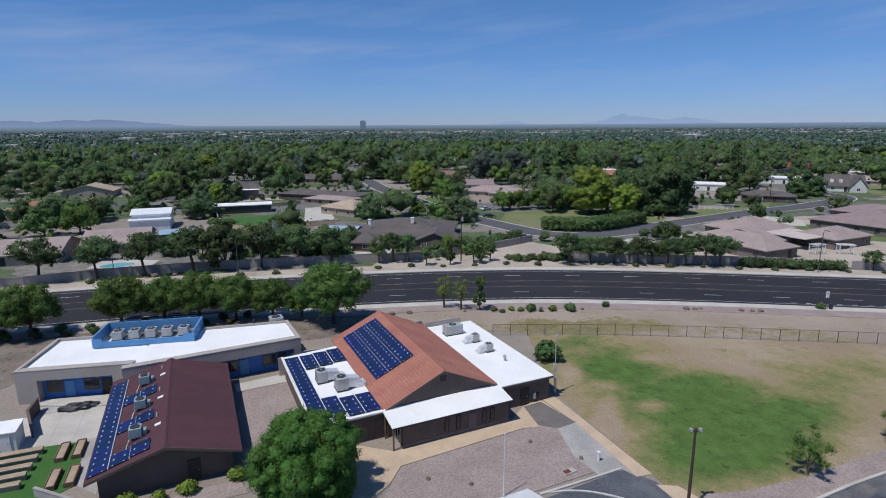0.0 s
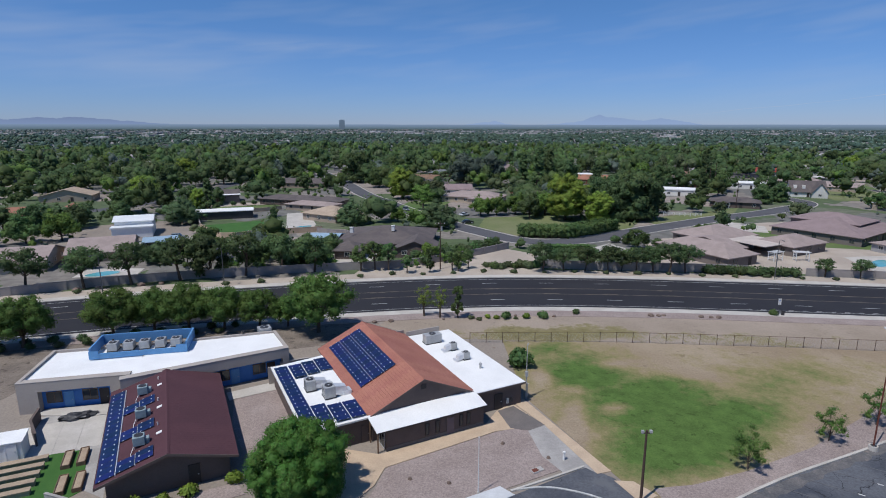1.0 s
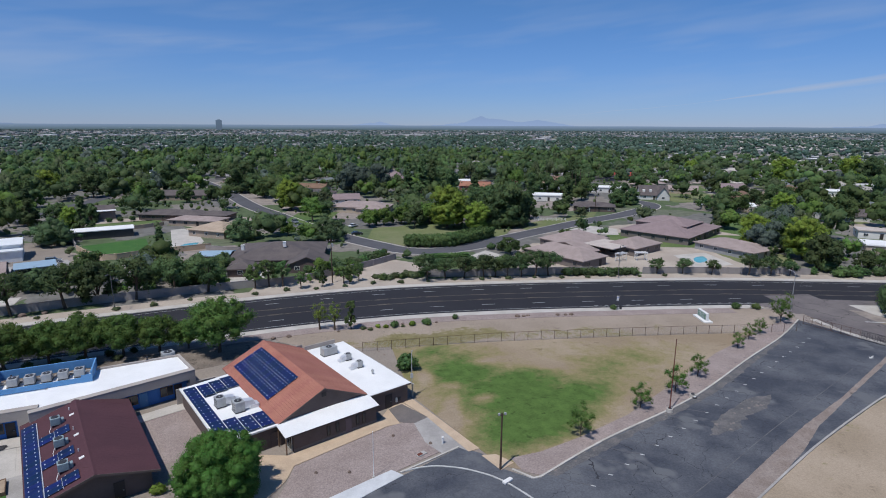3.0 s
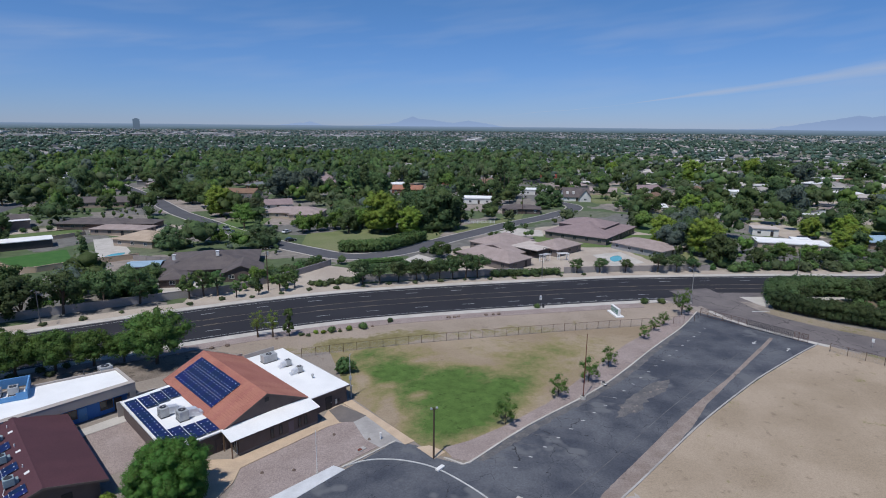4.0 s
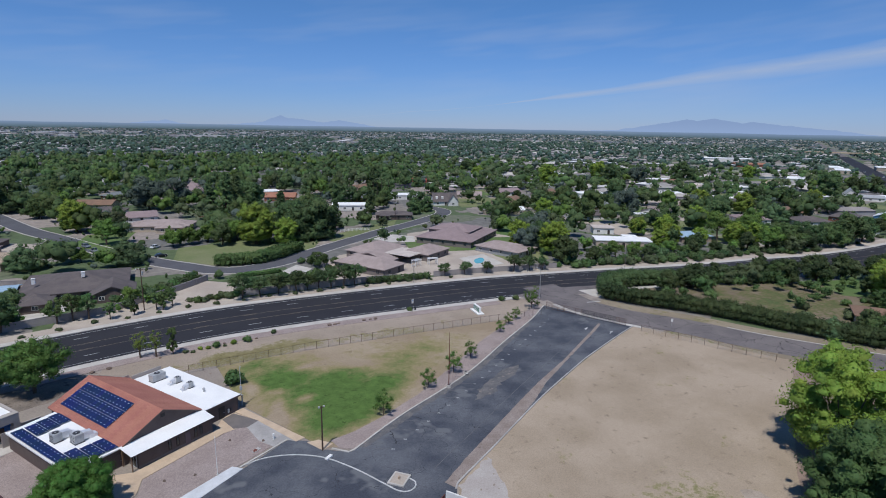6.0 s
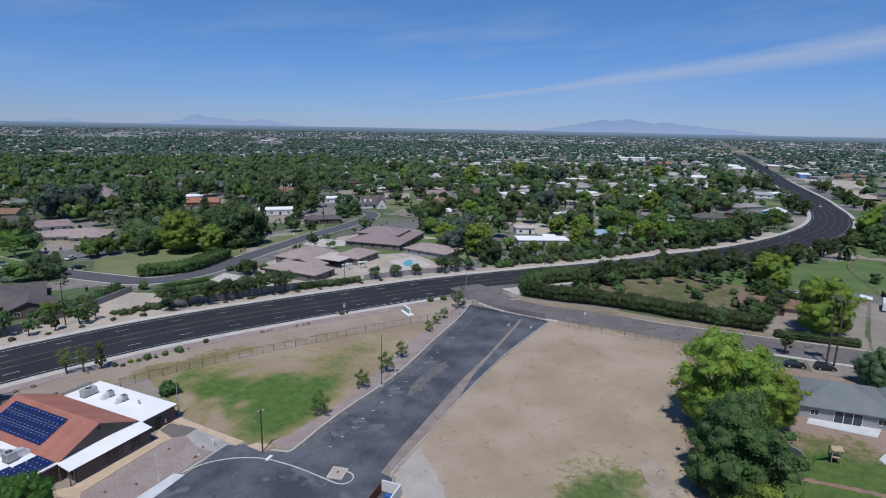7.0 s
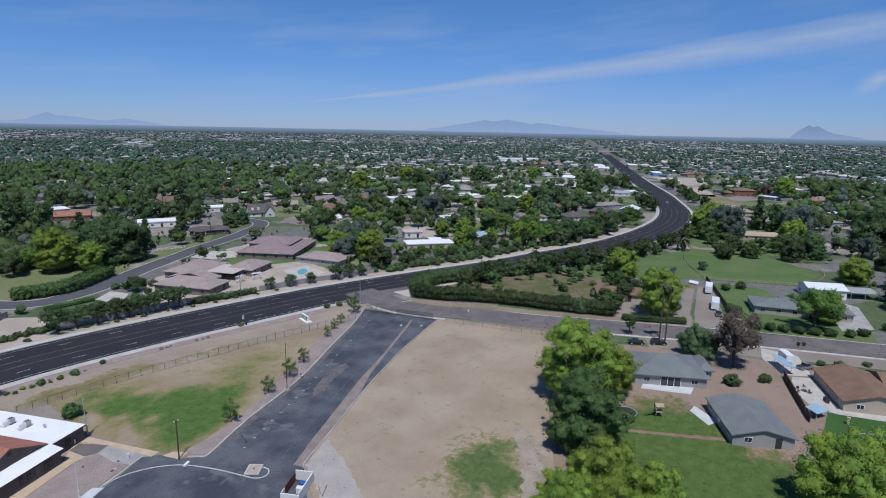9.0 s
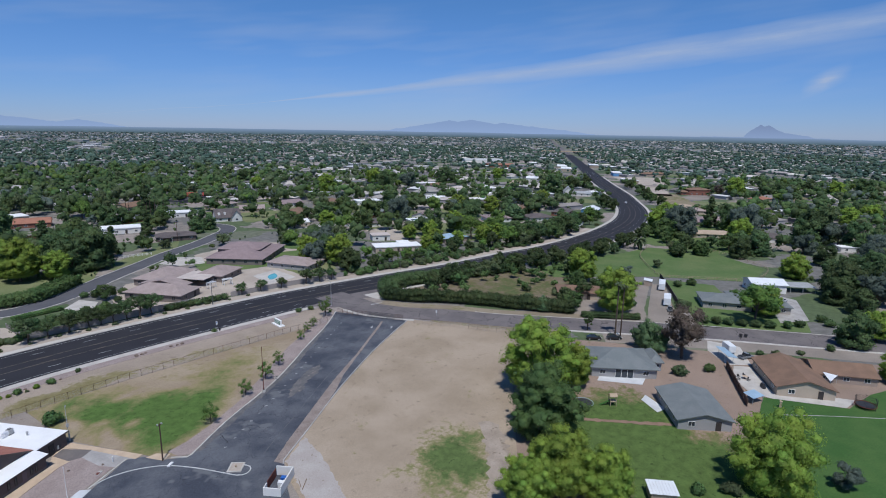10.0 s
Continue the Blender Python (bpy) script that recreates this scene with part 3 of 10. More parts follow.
ground = tagged(new("ground", disk(4850, 24, 96).mesh("ground", YARDS)), "flat suburban ground of yards, dirt and lawns", kind="structure")

ROAD = spline([(-330, 20), (-200, 60), (-135, 80), (-73, 98), (-40, 105.5), (-12, 110.3), (10, 112.4), (26, 112.4), (48, 110.4), (72, 107), (97, 103), (112, 99.5),
               (147, 89.5), (184, 77.5), (222, 68.5), (250, 61), (293, 55.5), (340, 55), (388, 60), (441, 74), (500, 98), (560, 124), (711, 197), (1032, 344), (1480, 550)], 5)
s = Shape()
ribbon(s, ROAD, -11.2, 11.2, -0.3, 0.03)
road = tagged(new("road", s.mesh("road", ASPHALT_NEW)), "wide freshly sealed black asphalt arterial road", kind="structure")
s = Shape()
ribbon(s, [Vector((1480, 550)), Vector((1900, 743)), Vector((2900, 1203)), Vector((4400, 1893))], -8, 8, -0.3, 0.03)
tagged(new("road_far", s.mesh("road_far", ASPHALT_OLD)), "older grey road running on to the horizon", kind="structure")
NEAR_ROAD = [p for p in ROAD if p.x < 760]
dist = along(NEAR_ROAD)


def markings(offs, width, m, dash=None, name="lane_marking"):
    sh = Shape()
    total = dist[-1]
    if dash:
        s0 = 4.0
        while s0 < total - 10:
            pts = [at_dist(NEAR_ROAD, dist, s0 + q)[0] for q in (0, dash[0] / 2, dash[0])]
            ribbon(sh, pts, offs - width / 2, offs + width / 2, 0.03, 0.036)
            s0 += dash[1]
    else:
        ribbon(sh, NEAR_ROAD, offs - width / 2, offs + width / 2, 0.03, 0.036)
    part(name, sh, m, road)


markings(6.6, 0.16, PAINT_WHITE, (3.2, 12.6))
markings(-5.8, 0.16, PAINT_WHITE, (3.2, 12.6))
markings(2.3, 0.14, PAINT_YELLOW)
markings(-1.9, 0.14, PAINT_YELLOW)
markings(1.95, 0.12, PAINT_YELLOW, (3.2, 12.6))
markings(-1.55, 0.12, PAINT_YELLOW, (3.2, 12.6))
sh = Shape()
d0 = next(d for p, d in zip(NEAR_ROAD, dist) if p.x > 62)
for i in range(16):
    ribbon(sh, [at_dist(NEAR_ROAD, dist, d0 + 2.6 * i + q)[0] for q in (0, 0.9)], -9.3, -9.1, 0.03, 0.036)
part("turn_lane_dots", sh, PAINT_WHITE, road)
markings(9.9, 0.12, PAINT_WHITE)
markings(-9.7, 0.12, PAINT_WHITE)


def kerb_walk(line, d_kerb, d_in, d_out, name, label):
    sh = Shape()
    ribbon(sh, line, min(d_kerb, d_in), max(d_kerb, d_in), -0.2, 0.18)
    tagged(new("kerb_" + name, sh.mesh("kerb", CONCRETE)), "pale concrete kerb along the road", kind="structure")
    sh = Shape()
    ribbon(sh, line, min(d_in, d_out), max(d_in, d_out), -0.2, 0.165)
    tagged(new("pavement_" + name, sh.mesh("pavement", CONCRETE)), label, kind="structure")


bridge = tagged(new("overpass", Shape().cbox(1530, 573, 6.2, 14, 150, 2.4, 24.6).mesh("overpass", CONCRETE_TAN)), "pale concrete overpass crossing the far road", "bridge", kind="structure")
for o in (-70, -45, -22, 22, 45, 70):
    part("pier", Shape().cbox(1530 - 0.416 * o, 573 + 0.909 * o, 0, 3, 5, 6.2, 24.6), CONCRETE, bridge)
far_line = NEAR_ROAD
kerb_walk(far_line, 11.2, 11.6, 13.6, "far", "pale concrete pavement on the far side of the road")
kerb_walk([p for p in NEAR_ROAD if p.x < 106.5], -11.2, -11.6, -13.4, "near", "pale concrete pavement beside the road")
kerb_walk([p for p in NEAR_ROAD if p.x > 137], -11.2, -11.6, -13.4, "near_east", "pale concrete pavement beside the road")

# pale gravel between the far pavement and the garden walls
s = Shape()
ribbon(s, [p for p in NEAR_ROAD if -140 < p.x < 330], 13.6, 18.2, -0.2, 0.155)
tagged(new("verge_far", s.mesh("verge_far", SAND)), "pale gravel strip with shrubs along the far pavement", kind="structure")
s = Shape()
ribbon(s, [p for p in NEAR_ROAD if 134 < p.x < 330], 18.2, 25, -0.2, 0.1)
tagged(new("verge_bushes", s.mesh("verge_bushes", DIRT)), "reddish dirt with bushes behind the far pavement", kind="structure")
s = Shape()
ribbon(s, [p for p in NEAR_ROAD if -140 < p.x < 101], -16.6, -13.4, -0.2, 0.13)
tagged(new("verge_near", s.mesh("verge_near", GRAVEL)), "brown gravel strip along the near pavement", kind="structure")

# side street to the south-east
SIDE = spline([(117, 96), (115.5, 84), (114, 73), (117.5, 60), (125, 46), (131, 30), (143, 7), (162, -31), (182, -77), (215, -150), (300, -330)], 4)
s = Shape()
ribbon(s, SIDE, -6.2, 6.2, -0.3, 0.045)
side_street = tagged(new("side_street", s.mesh("side_street", ASPHALT_OLD)), "worn pinkish-grey asphalt side street with cracks", kind="structure")
ground_piece("street_mouth", [(103, 91.6), (107.6, 83), (121.5, 83), (127.5, 79), (139.5, 80), (137, 86), (122, 91)], 0.04, ASPHALT_OLD, "worn grey asphalt where the side street meets the road")
s = Shape()
ribbon(s, [p for p in SIDE if 53 < p.y < 81], -7.6, -6.2, -0.2, 0.14)
ribbon(s, [p for p in SIDE if -100 < p.y < 12], -7.4, -6.2, -0.2, 0.14)
tagged(new("kerb_side", s.mesh("kerb", CONCRETE)), "pale concrete kerb and walk of the side street", kind="structure")
s = Shape()
ribbon(s, [p for p in SIDE if -100 < p.y < 40], 6.2, 6.6, -0.2, 0.1)
tagged(new("kerb_side_far", s.mesh("kerb", CONCRETE)), "pale concrete kerb of the side street", kind="structure")
s = Shape()
ribbon(s, [p for p in SIDE if 11 < p.y < 54], -8.8, -6.2, -0.2, 0.05)
ribbon(s, [p for p in SIDE if 2 < p.y < 74], 6.2, 11, -0.2, 0.05)
tagged(new("verge_side", s.mesh("verge_side", VERGE_SIDE)), "dry grass and dirt along the side street", kind="structure")
s = Shape()
s.cbox(119.8, 74.4, 0.045, 4.4, 0.4, 0.01, -21)
part("stop_line", s, PAINT_WHITE, side_street)

s = Shape()
ribbon(s, [p for p in SIDE if -112 < p.y < 2], -15, -7.4, -0.2, 0.055)
tagged(new("verge_gardens", s.mesh("verge_gardens", DIRT)), "bare tan dirt between the street and the gardens", kind="structure")
ground_piece("corner_flare", [(125, 85.6), (136.5, 82.2), (131, 77), (128.3, 75), (125.2, 75.4), (124.2, 78.6)], 0.075, CONCRETE, "pale concrete corner where the street meets the road")
# residential streets across the road
s = Shape()
STREET_W = spline([(-110, 520), (-71, 415), (-49, 352), (-31, 293), (-17, 259), (-6, 232), (4, 210.5), (13, 193.5), (21.6, 180), (29, 169.5), (37, 165), (46, 166), (56, 170), (68, 178), (80, 186), (100, 198), (118, 209), (140, 220), (158, 231), (175, 243), (183, 257), (180, 275)], 4)
ribbon(s, STREET_W, -4.4, 4.4, -0.3, 0.045)
tagged(new("street", s.mesh("street", ASPHALT_MID)), "grey asphalt residential street", kind="structure")
for nm, a, b in (("kerb_street_a", 4.4, 4.9), ("kerb_street_b", -4.9, -4.4)):
    s = Shape()
    ribbon(s, STREET_W, a, b, -0.2, 0.13)
    tagged(new(nm, s.mesh("kerb", CONCRETE)), "pale concrete kerb of the residential street", kind="structure")
s = Shape()
STREET_X = spline([(-280, 190), (-200, 215), (-150, 228), (-128, 262), (-118, 330), (-112, 470)], 5)
ribbon(s, STREET_X, -4.4, 4.4, -0.3, 0.045)
tagged(new("street_west", s.mesh("street", ASPHALT_MID)), "grey asphalt residential street", kind="structure")

# school and church property
ground_piece("property_dirt", [(-130, 20), (-130, 70), (-74, 84.5), (-40, 91.6), (-12, 96.5), (10, 98.6), (26, 98.6), (48, 96.8), (72, 93.4), (97, 89.3), (106, 86.5), (105, 80),
                               (24, 39), (33, 23), (30, -60), (-130, -60)], 0.03, DIRT, "bare brown dirt of the property")
ground_piece("leaf_litter", ragged([(-82, 70), (-74, 80), (-55, 86.6), (-40, 90), (-14, 94.5), (-6, 90), (-16, 83), (-26, 80.5), (-40, 77), (-53, 74.5), (-57, 64), (-72, 58)], 0.5, 2), 0.05, LITTER, "dark leaf litter and dirt under the street trees")
ground_piece("field_west", [(13.5, 64), (13.4, 84), (33, 82.5), (62.5, 79), (84, 75.8), (98, 75.5), (92, 71.9), (77, 64), (56.7, 53.1), (37, 45.3), (25.5, 40.2), (24, 41.2), (21.3, 42.6)], 0.06, FIELD_WEST,
             "sports field of dry tan grass with a green watered middle")
ground_piece("verge", [(13.4, 84.2), (0, 86), (-8, 92), (-6, 97.0), (10, 98.7), (26, 98.7), (48, 96.9), (72, 93.5), (97, 89.4), (105.5, 86.2), (104, 80), (98, 75.7), (84, 76), (62.5, 79.2), (33, 82.7)], 0.07, VERGE,
             "gravel and dry grass verge between fence and pavement")
ground_piece("tree_strip", [(25.3, 39.8), (37, 45.2), (56.7, 53), (77, 63.9), (92, 71.8), (104, 79.4), (101, 80.5), (88, 74.5), (73, 67.6), (55, 57), (44, 50.6), (34, 46.5), (27.5, 44.5), (23, 44), (23.5, 41)], 0.075, GRAVEL,
             "gravel strip with young trees along the car park")
LOT = [(24.2, 39.3), (37, 45), (56.7, 52.8), (77, 63.8), (92, 71.7), (104, 79.5), (107, 70), (113, 54.4), (104, 51.9), (88.4, 46.9), (82, 44.6), (63.5, 37.2), (44.2, 28.2), (34.5, 23.7), (29, 16), (20, 2),
       (-14, 10), (-8, 34), (1.5, 39.3), (8.8, 43.5), (17.2, 47.8), (19.6, 45.9), (21.2, 42)]
ground_piece("car_park", LOT, 0.08, ASPHALT_LOT, "cracked dark asphalt car park with faded bay lines")
ground_piece("field_east", [(113.2, 54.2), (104, 51.6), (88.4, 46.6), (82, 44.3), (63.5, 36.9), (44.2, 27.9), (34.5, 23.4), (31, 18), (24, 2), (38, -26), (52, -18), (68, -9), (80, -2), (92, 4), (122, 22), (119, 38)], 0.06, FIELD_EAST,
             "bare field of dry tan grass with a green corner")
ground_piece("field_bank", ragged([(71, -2.5), (66, -8), (57, -13), (49, -18.5), (45.6, -15.2), (55.5, -9.6), (64, -3.6), (69, 0.5)], 0.6, 1.0), 0.068, DIRT_BANK, "worn pale dirt bank along the edge of the field")
ground_piece("concrete_pad", ragged([(34.4, 22.9), (39.4, 25.3), (42.5, 26.6), (41.6, 24), (40.2, 20), (38.6, 16.5), (37.6, 14.5), (35.6, 10.4), (32, 4), (26, 5)], 0.3, 0.8), 0.085, PALE_GRAVEL, "broken pale gravel beside the enclosure")
ground_piece("strip_dirt", ragged([(33, 24.7), (39.7, 28.4), (48.5, 32.8), (58.6, 37.9), (67, 42), (80.6, 47.9), (99.8, 57.3), (106, 60.4), (106.3, 59.8), (100.4, 56.7), (81, 47.3), (69, 41.4), (62, 37), (52.5, 31.9), (41.6, 27.0), (33.6, 23)], 0.05, 0.8), 0.09, STRIP_DIRT, "worn dirt and broken asphalt along the kerb")
ground_piece("gravel_yard", [(-4.9, 45.3), (-4.1, 48.4), (0.2, 50.7), (8.6, 55.2), (10.4, 55.7), (14.4, 56.3), (16.9, 48.6), (8.3, 44.6), (-1, 40.4), (-8, 37)], 0.09, GRAVEL, "pinkish gravel yard in front of the hall")
ground_piece("path_front", [(-13.5, 51), (-9.5, 52.3), (-5, 51), (7.6, 57.1), (9.2, 60), (11.5, 62.2), (14.5, 56.4), (10.5, 55.7), (8.6, 55.3), (0.1, 50.8), (-4.2, 48.5), (-5.1, 45.5), (-9, 40), (-16, 42)], 0.11, CONCRETE_TAN,
             "tan concrete walk round the hall")
ground_piece("path_ramp", [(10.4, 55.9), (9.4, 60.1), (11.6, 61.3), (14.7, 56.5), (12.5, 55.3)], 0.12, CONCRETE_DARK, "dark concrete pad at the side door")
ground_piece("path_field", [(11.7, 62.3), (13.3, 63.1), (19.7, 47), (18.1, 46.6), (14.6, 56.6)], 0.115, CONCRETE_TAN, "tan concrete path along the field")
ground_piece("path_end", [(19.5, 45.4), (21.4, 45.2), (23, 42.9), (20.9, 41.8)], 0.115, CONCRETE_TAN, "tan concrete path end by the pole")
ground_piece("apron", [(12.4, 55.4), (14.6, 56.6), (18.1, 46.7), (17.2, 47.7), (14.6, 46.9), (13, 50)], 0.1, CONCRETE_GREY, "grey concrete apron")
ground_piece("entry_slab", [(7.6, 44.9), (8.9, 43.5), (1.5, 39.3), (-4.5, 36.5), (-6, 38.4), (-1.2, 40.7)], 0.14, PATIO_WHITE, "pale concrete slab beside the car park")


ground_piece("field_corner", [(91, 1.5), (118, 39), (123.5, 37), (136, 8), (128, 6), (121, 16)], 0.03, FIELD_EAST, "dry dirt beside the side street")


def kerb_line(pts, w, h, name, label, m=None, step=3):
    sh = Shape()
    ribbon(sh, spline(pts, step), -w / 2, w / 2, -0.1, h)
    return tagged(new(name, sh.mesh(name, m or CONCRETE)), label, kind="structure")


kerb_line([(22.3, 41.6), (24.2, 39.3), (25.2, 39.4), (37, 45.1), (56.7, 52.9), (77, 63.9), (92, 71.8), (104, 79.5)], 0.3, 0.2, "kerb_lot_west", "white-edged concrete kerb of the car park")
kerb_line([(33.5, 22.6), (34.5, 23.6), (44.2, 28.0), (63.5, 37), (82, 44.5), (88.4, 46.8), (104, 51.8), (113, 54.3)], 0.28, 0.18, "kerb_lot_east", "pale concrete kerb of the car park", CONCRETE_GREY)
kerb_line([(8.6, 44.1), (13, 46), (17.1, 47.9)], 0.25, 0.2, "kerb_yard", "pale concrete kerb of the gravel yard")
kerb_line([(9.2, 44.3), (11.5, 44.6), (14, 44.2), (17.3, 42.6), (20.5, 39.6), (23.2, 34.6), (25.1, 29.6), (26.2, 26.7), (27.3, 25.75), (28.6, 25.95), (29.35, 27.1), (29.0, 28.3)], 0.2, 0.16, "kerb_curve", "curved white painted kerb line in the car park", PAINT_WHITE, 0.6)
ground_piece("backyards", [(52, -18), (68, -9), (80, -2), (92, 4), (121, 18), (128, 6), (136, -14), (150, -46), (165, -80), (120, -110), (60, -80), (36, -40)], 0.035, BACKYARD, "back gardens of red dirt and mown green grass")

# ---- the hall, the classroom wings and their roofs ----
HALL = pose(0.0, 56.5, 0, 0, 0, 25.0)
hall = thing("church_hall", HALL, "brown stucco hall with a terracotta gable roof and white flat wings", "building")


def window(parent, x, y, z, w, h, face, frame_mat=None, depth=0.08, name="window", bars=1):
    """A framed window in a wall; face: the wall's outward turn in degrees (0: towards -y)."""
    frame_mat = frame_mat or TRIM_WHITE
    m = pose(x, y, z, 0, 0, face)
    s = Shape()
    for a, b, c, d in ((-w / 2, 0, -w / 2 + 0.07, h), (w / 2 - 0.07, 0, w / 2, h), (-w / 2 + 0.07, 0, w / 2 - 0.07, 0.07), (-w / 2 + 0.07, h - 0.07, w / 2 - 0.07, h)):
        s.box(a, -depth, b, c, 0.02, d)
    for i in range(bars):
        xx = -w / 2 + w * (i + 1) / (bars + 1)
        s.box(xx - 0.025, -depth * 0.8, 0.07, xx + 0.025, 0.0, h - 0.07)
    win = part(name, s, frame_mat, parent, at=m)
    part("pane", Shape().box(-w / 2 + 0.07, -depth * 0.5, 0.07, w / 2 - 0.07, -0.004, h - 0.07), GLASS, win)
    return win


def door(parent, x, y, z, w, h, face, m=None, name="door", handle=True):
    mt = pose(x, y, z, 0, 0, face)
    s = Shape()
    s.box(-w / 2, -0.06, 0, w / 2, 0.02, h)
    d = part(name, s, m or DOOR_DARK, parent, at=mt)
    f = Shape()
    f.box(-w / 2 - 0.08, -0.08, 0, -w / 2, 0.02, h + 0.08).box(w / 2, -0.08, 0, w / 2 + 0.08, 0.02, h + 0.08).box(-w / 2, -0.08, h, w / 2, 0.02, h + 0.08)
    part("door_frame", f, m or DOOR_DARK, d)
    if handle:
        part("handle", Shape().box(w / 2 - 0.18, -0.12, 1.0, w / 2 - 0.06, -0.06, 1.06), METAL_GREY, d)
    return d


def gable_roof(name, parent, x0, x1, y0, y1, eave, ridge, m, over=0.4, thick=0.16, trim=None):
    """Two pitched slabs with the ridge along y."""
    cx = (x0 + x1) / 2
    slope = (ridge - eave) / (cx - x0)
    e = eave - over * slope
    s = Shape()
    s.slab([(x0 - over, y0, e), (cx, y0, ridge), (cx, y1, ridge), (x0 - over, y1, e)], thick)
    s.slab([(cx, y0, ridge), (x1 + over, y0, e), (x1 + over, y1, e), (cx, y1, ridge)], thick)
    r = part(name, s, m, parent)
    if trim:
        for sx, ex in ((cx, x0 - over), (cx, x1 + over)):
            for yy in (y0 - 0.054, y1 + 0.004):
                f = Shape()
                f.add([(sx, yy, ridge + 0.02), (ex, yy, e + 0.02), (ex, yy, e - 0.25), (sx, yy, ridge - 0.25), (sx, yy + 0.05, ridge + 0.02), (ex, yy + 0.05, e + 0.02), (ex, yy + 0.05, e - 0.25), (sx, yy + 0.05, ridge - 0.25)],
                      [(0, 1, 2, 3), (7, 6, 5, 4), (0, 4, 5, 1), (1, 5, 6, 2), (2, 6, 7, 3), (3, 7, 4, 0)])
                part("fascia", f, trim, r)
        part("ridge_cap", Shape().slab([(cx - 0.18, y0, ridge - 0.18 * slope + 0.05), (cx, y0, ridge + 0.06), (cx, y1, ridge + 0.06), (cx - 0.18, y1, ridge - 0.18 * slope + 0.05)], 0.03)
             .slab([(cx, y0, ridge + 0.06), (cx + 0.18, y0, ridge - 0.18 * slope + 0.05), (cx + 0.18, y1, ridge - 0.18 * slope + 0.05), (cx, y1, ridge + 0.06)], 0.03), m, r)
    return r


def gable_wall(parent, x0, x1, y0, y1, eave, ridge, m, name="wall"):
    cx = (x0 + x1) / 2
    s = Shape()
    prof = [(x0, 0), (x1, 0), (x1, eave - 0.05), (cx, ridge - 0.16), (x0, eave - 0.05)]
    n = len(prof)
    s.add([(x, y0, z) for x, z in prof] + [(x, y1, z) for x, z in prof], [tuple(range(n)), tuple(range(n, 2 * n))[::-1]] + [(i, n + i, n + (i + 1) % n, (i + 1) % n) for i in range(n)])
    return part(name, s, m, parent)


def shingle_courses(parent, x0, x1, y0, y1, eave, ridge, over, m, step=0.34, tab=0.9, lift=0.035):
    """Overlapping shingle courses laid on both pitches; each course is a row of tabs."""
    cx = (x0 + x1) / 2
    k = (ridge - eave) / (cx - x0)
    run = cx - x0 + over
    n = int(run / step)
    tabs = int((y1 - y0) / tab)
    for sgn in (-1, 1):
        for i in range(n):
            sh = Shape()
            a, b = run * (1 - i / n), run * (1 - (i + 1) / n)
            za, zb = ridge - a * k + lift, ridge - b * k + 0.008
            shift = (i % 2) * tab / 2
            for j in range(tabs + 1):
                ya, yb = max(y0, y0 + j * tab - shift), min(y1, y0 + (j + 1) * tab - shift)
                if yb - ya < 0.05:
                    continue
                q = [(cx + sgn * a, ya + 0.006, za), (cx + sgn * b, ya + 0.006, zb), (cx + sgn * b, yb - 0.006, zb), (cx + sgn * a, yb - 0.006, za)]
                sh.slab(q if sgn < 0 else q[::-1], 0.022)
            part("shingle_course", sh, m, parent)


gable_wall(hall, -6.6, 6.6, 0.1, 22.0, 3.35, 6.35, STUCCO_BROWN)
gable_roof("gable_roof", hall, -6.6, 6.6, -0.15, 22.3, 3.4, 6.4, SHINGLE_RED, 0.4, 0.16, STUCCO_BROWN)
shingle_courses(hall, -6.6, 6.6, -0.15, 22.3, 3.4, 6.4, 0.4, SHINGLE_RED)
part("gable_vent", Shape().box(-0.35, 0.04, 5.1, 0.35, 0.1, 5.7), DOOR_DARK, hall)
# porch with a white lean-to roof
part("porch_wall", Shape().box(-5.9, -2.7, 0, 6.7, 0.08, 2.72), STUCCO_BROWN, hall)
part("porch_wall_base", Shape().box(-5.94, -2.74, 0, 6.74, -2.7, 0.5), CONCRETE_DARK, hall)
s = Shape()
s.slab([(-7.15, -3.15, 2.85), (6.95, -3.15, 2.85), (6.95, 0.08, 3.35), (-7.15, 0.08, 3.35)], 0.12)
porch_roof = part("porch_roof", s, ROOF_WHITE, hall, "white sheet lean-to roof")
part("porch_gutter", Shape().box(-7.15, -3.22, 2.7, 6.95, -3.152, 2.83), DOOR_DARK, hall)
for x in (-0.9, 0.45, 3.6, 4.6):
    window(hall, x, -2.72, 0.75, 0.5, 1.5, 0, DOOR_DARK, bars=0)
part("porch_panel", Shape().box(1.7, -2.76, 0.1, 2.6, -2.7, 2.2), mat("faded_mauve_door", (0.17, 0.13, 0.14), 0.7, None, 1, 8, 0.1, 0), hall)
for y in (-2.6, -0.1):
    part("post", Shape().box(-6.95, y - 0.07, 0, -6.8, y + 0.07, 2.8 + (y + 2.6) * 0.15), WOOD, hall)
window(hall, -5.93, -1.4, 0.1, 1.6, 2.1, -90, METAL_GREY, bars=1, name="entrance_door")
# right wing
part("wing_wall", Shape().box(6.65, -0.25, 0, 13.9, 20.6, 3.0), STUCCO_BROWN, hall)
s = Shape()
s.slab([(6.75, -0.55, 3.2), (14.3, -0.55, 3.15), (14.3, 20.9, 3.15), (6.75, 20.9, 3.2)], 0.16)
part("wing_roof", s, ROOF_WHITE, hall, "white coated flat roof")
part("wing_fascia", Shape().box(6.7, -0.6, 2.86, 14.34, -0.552, 3.1).box(14.302, -0.6, 2.86, 14.35, 20.9, 3.1), STUCCO_BROWN, hall)
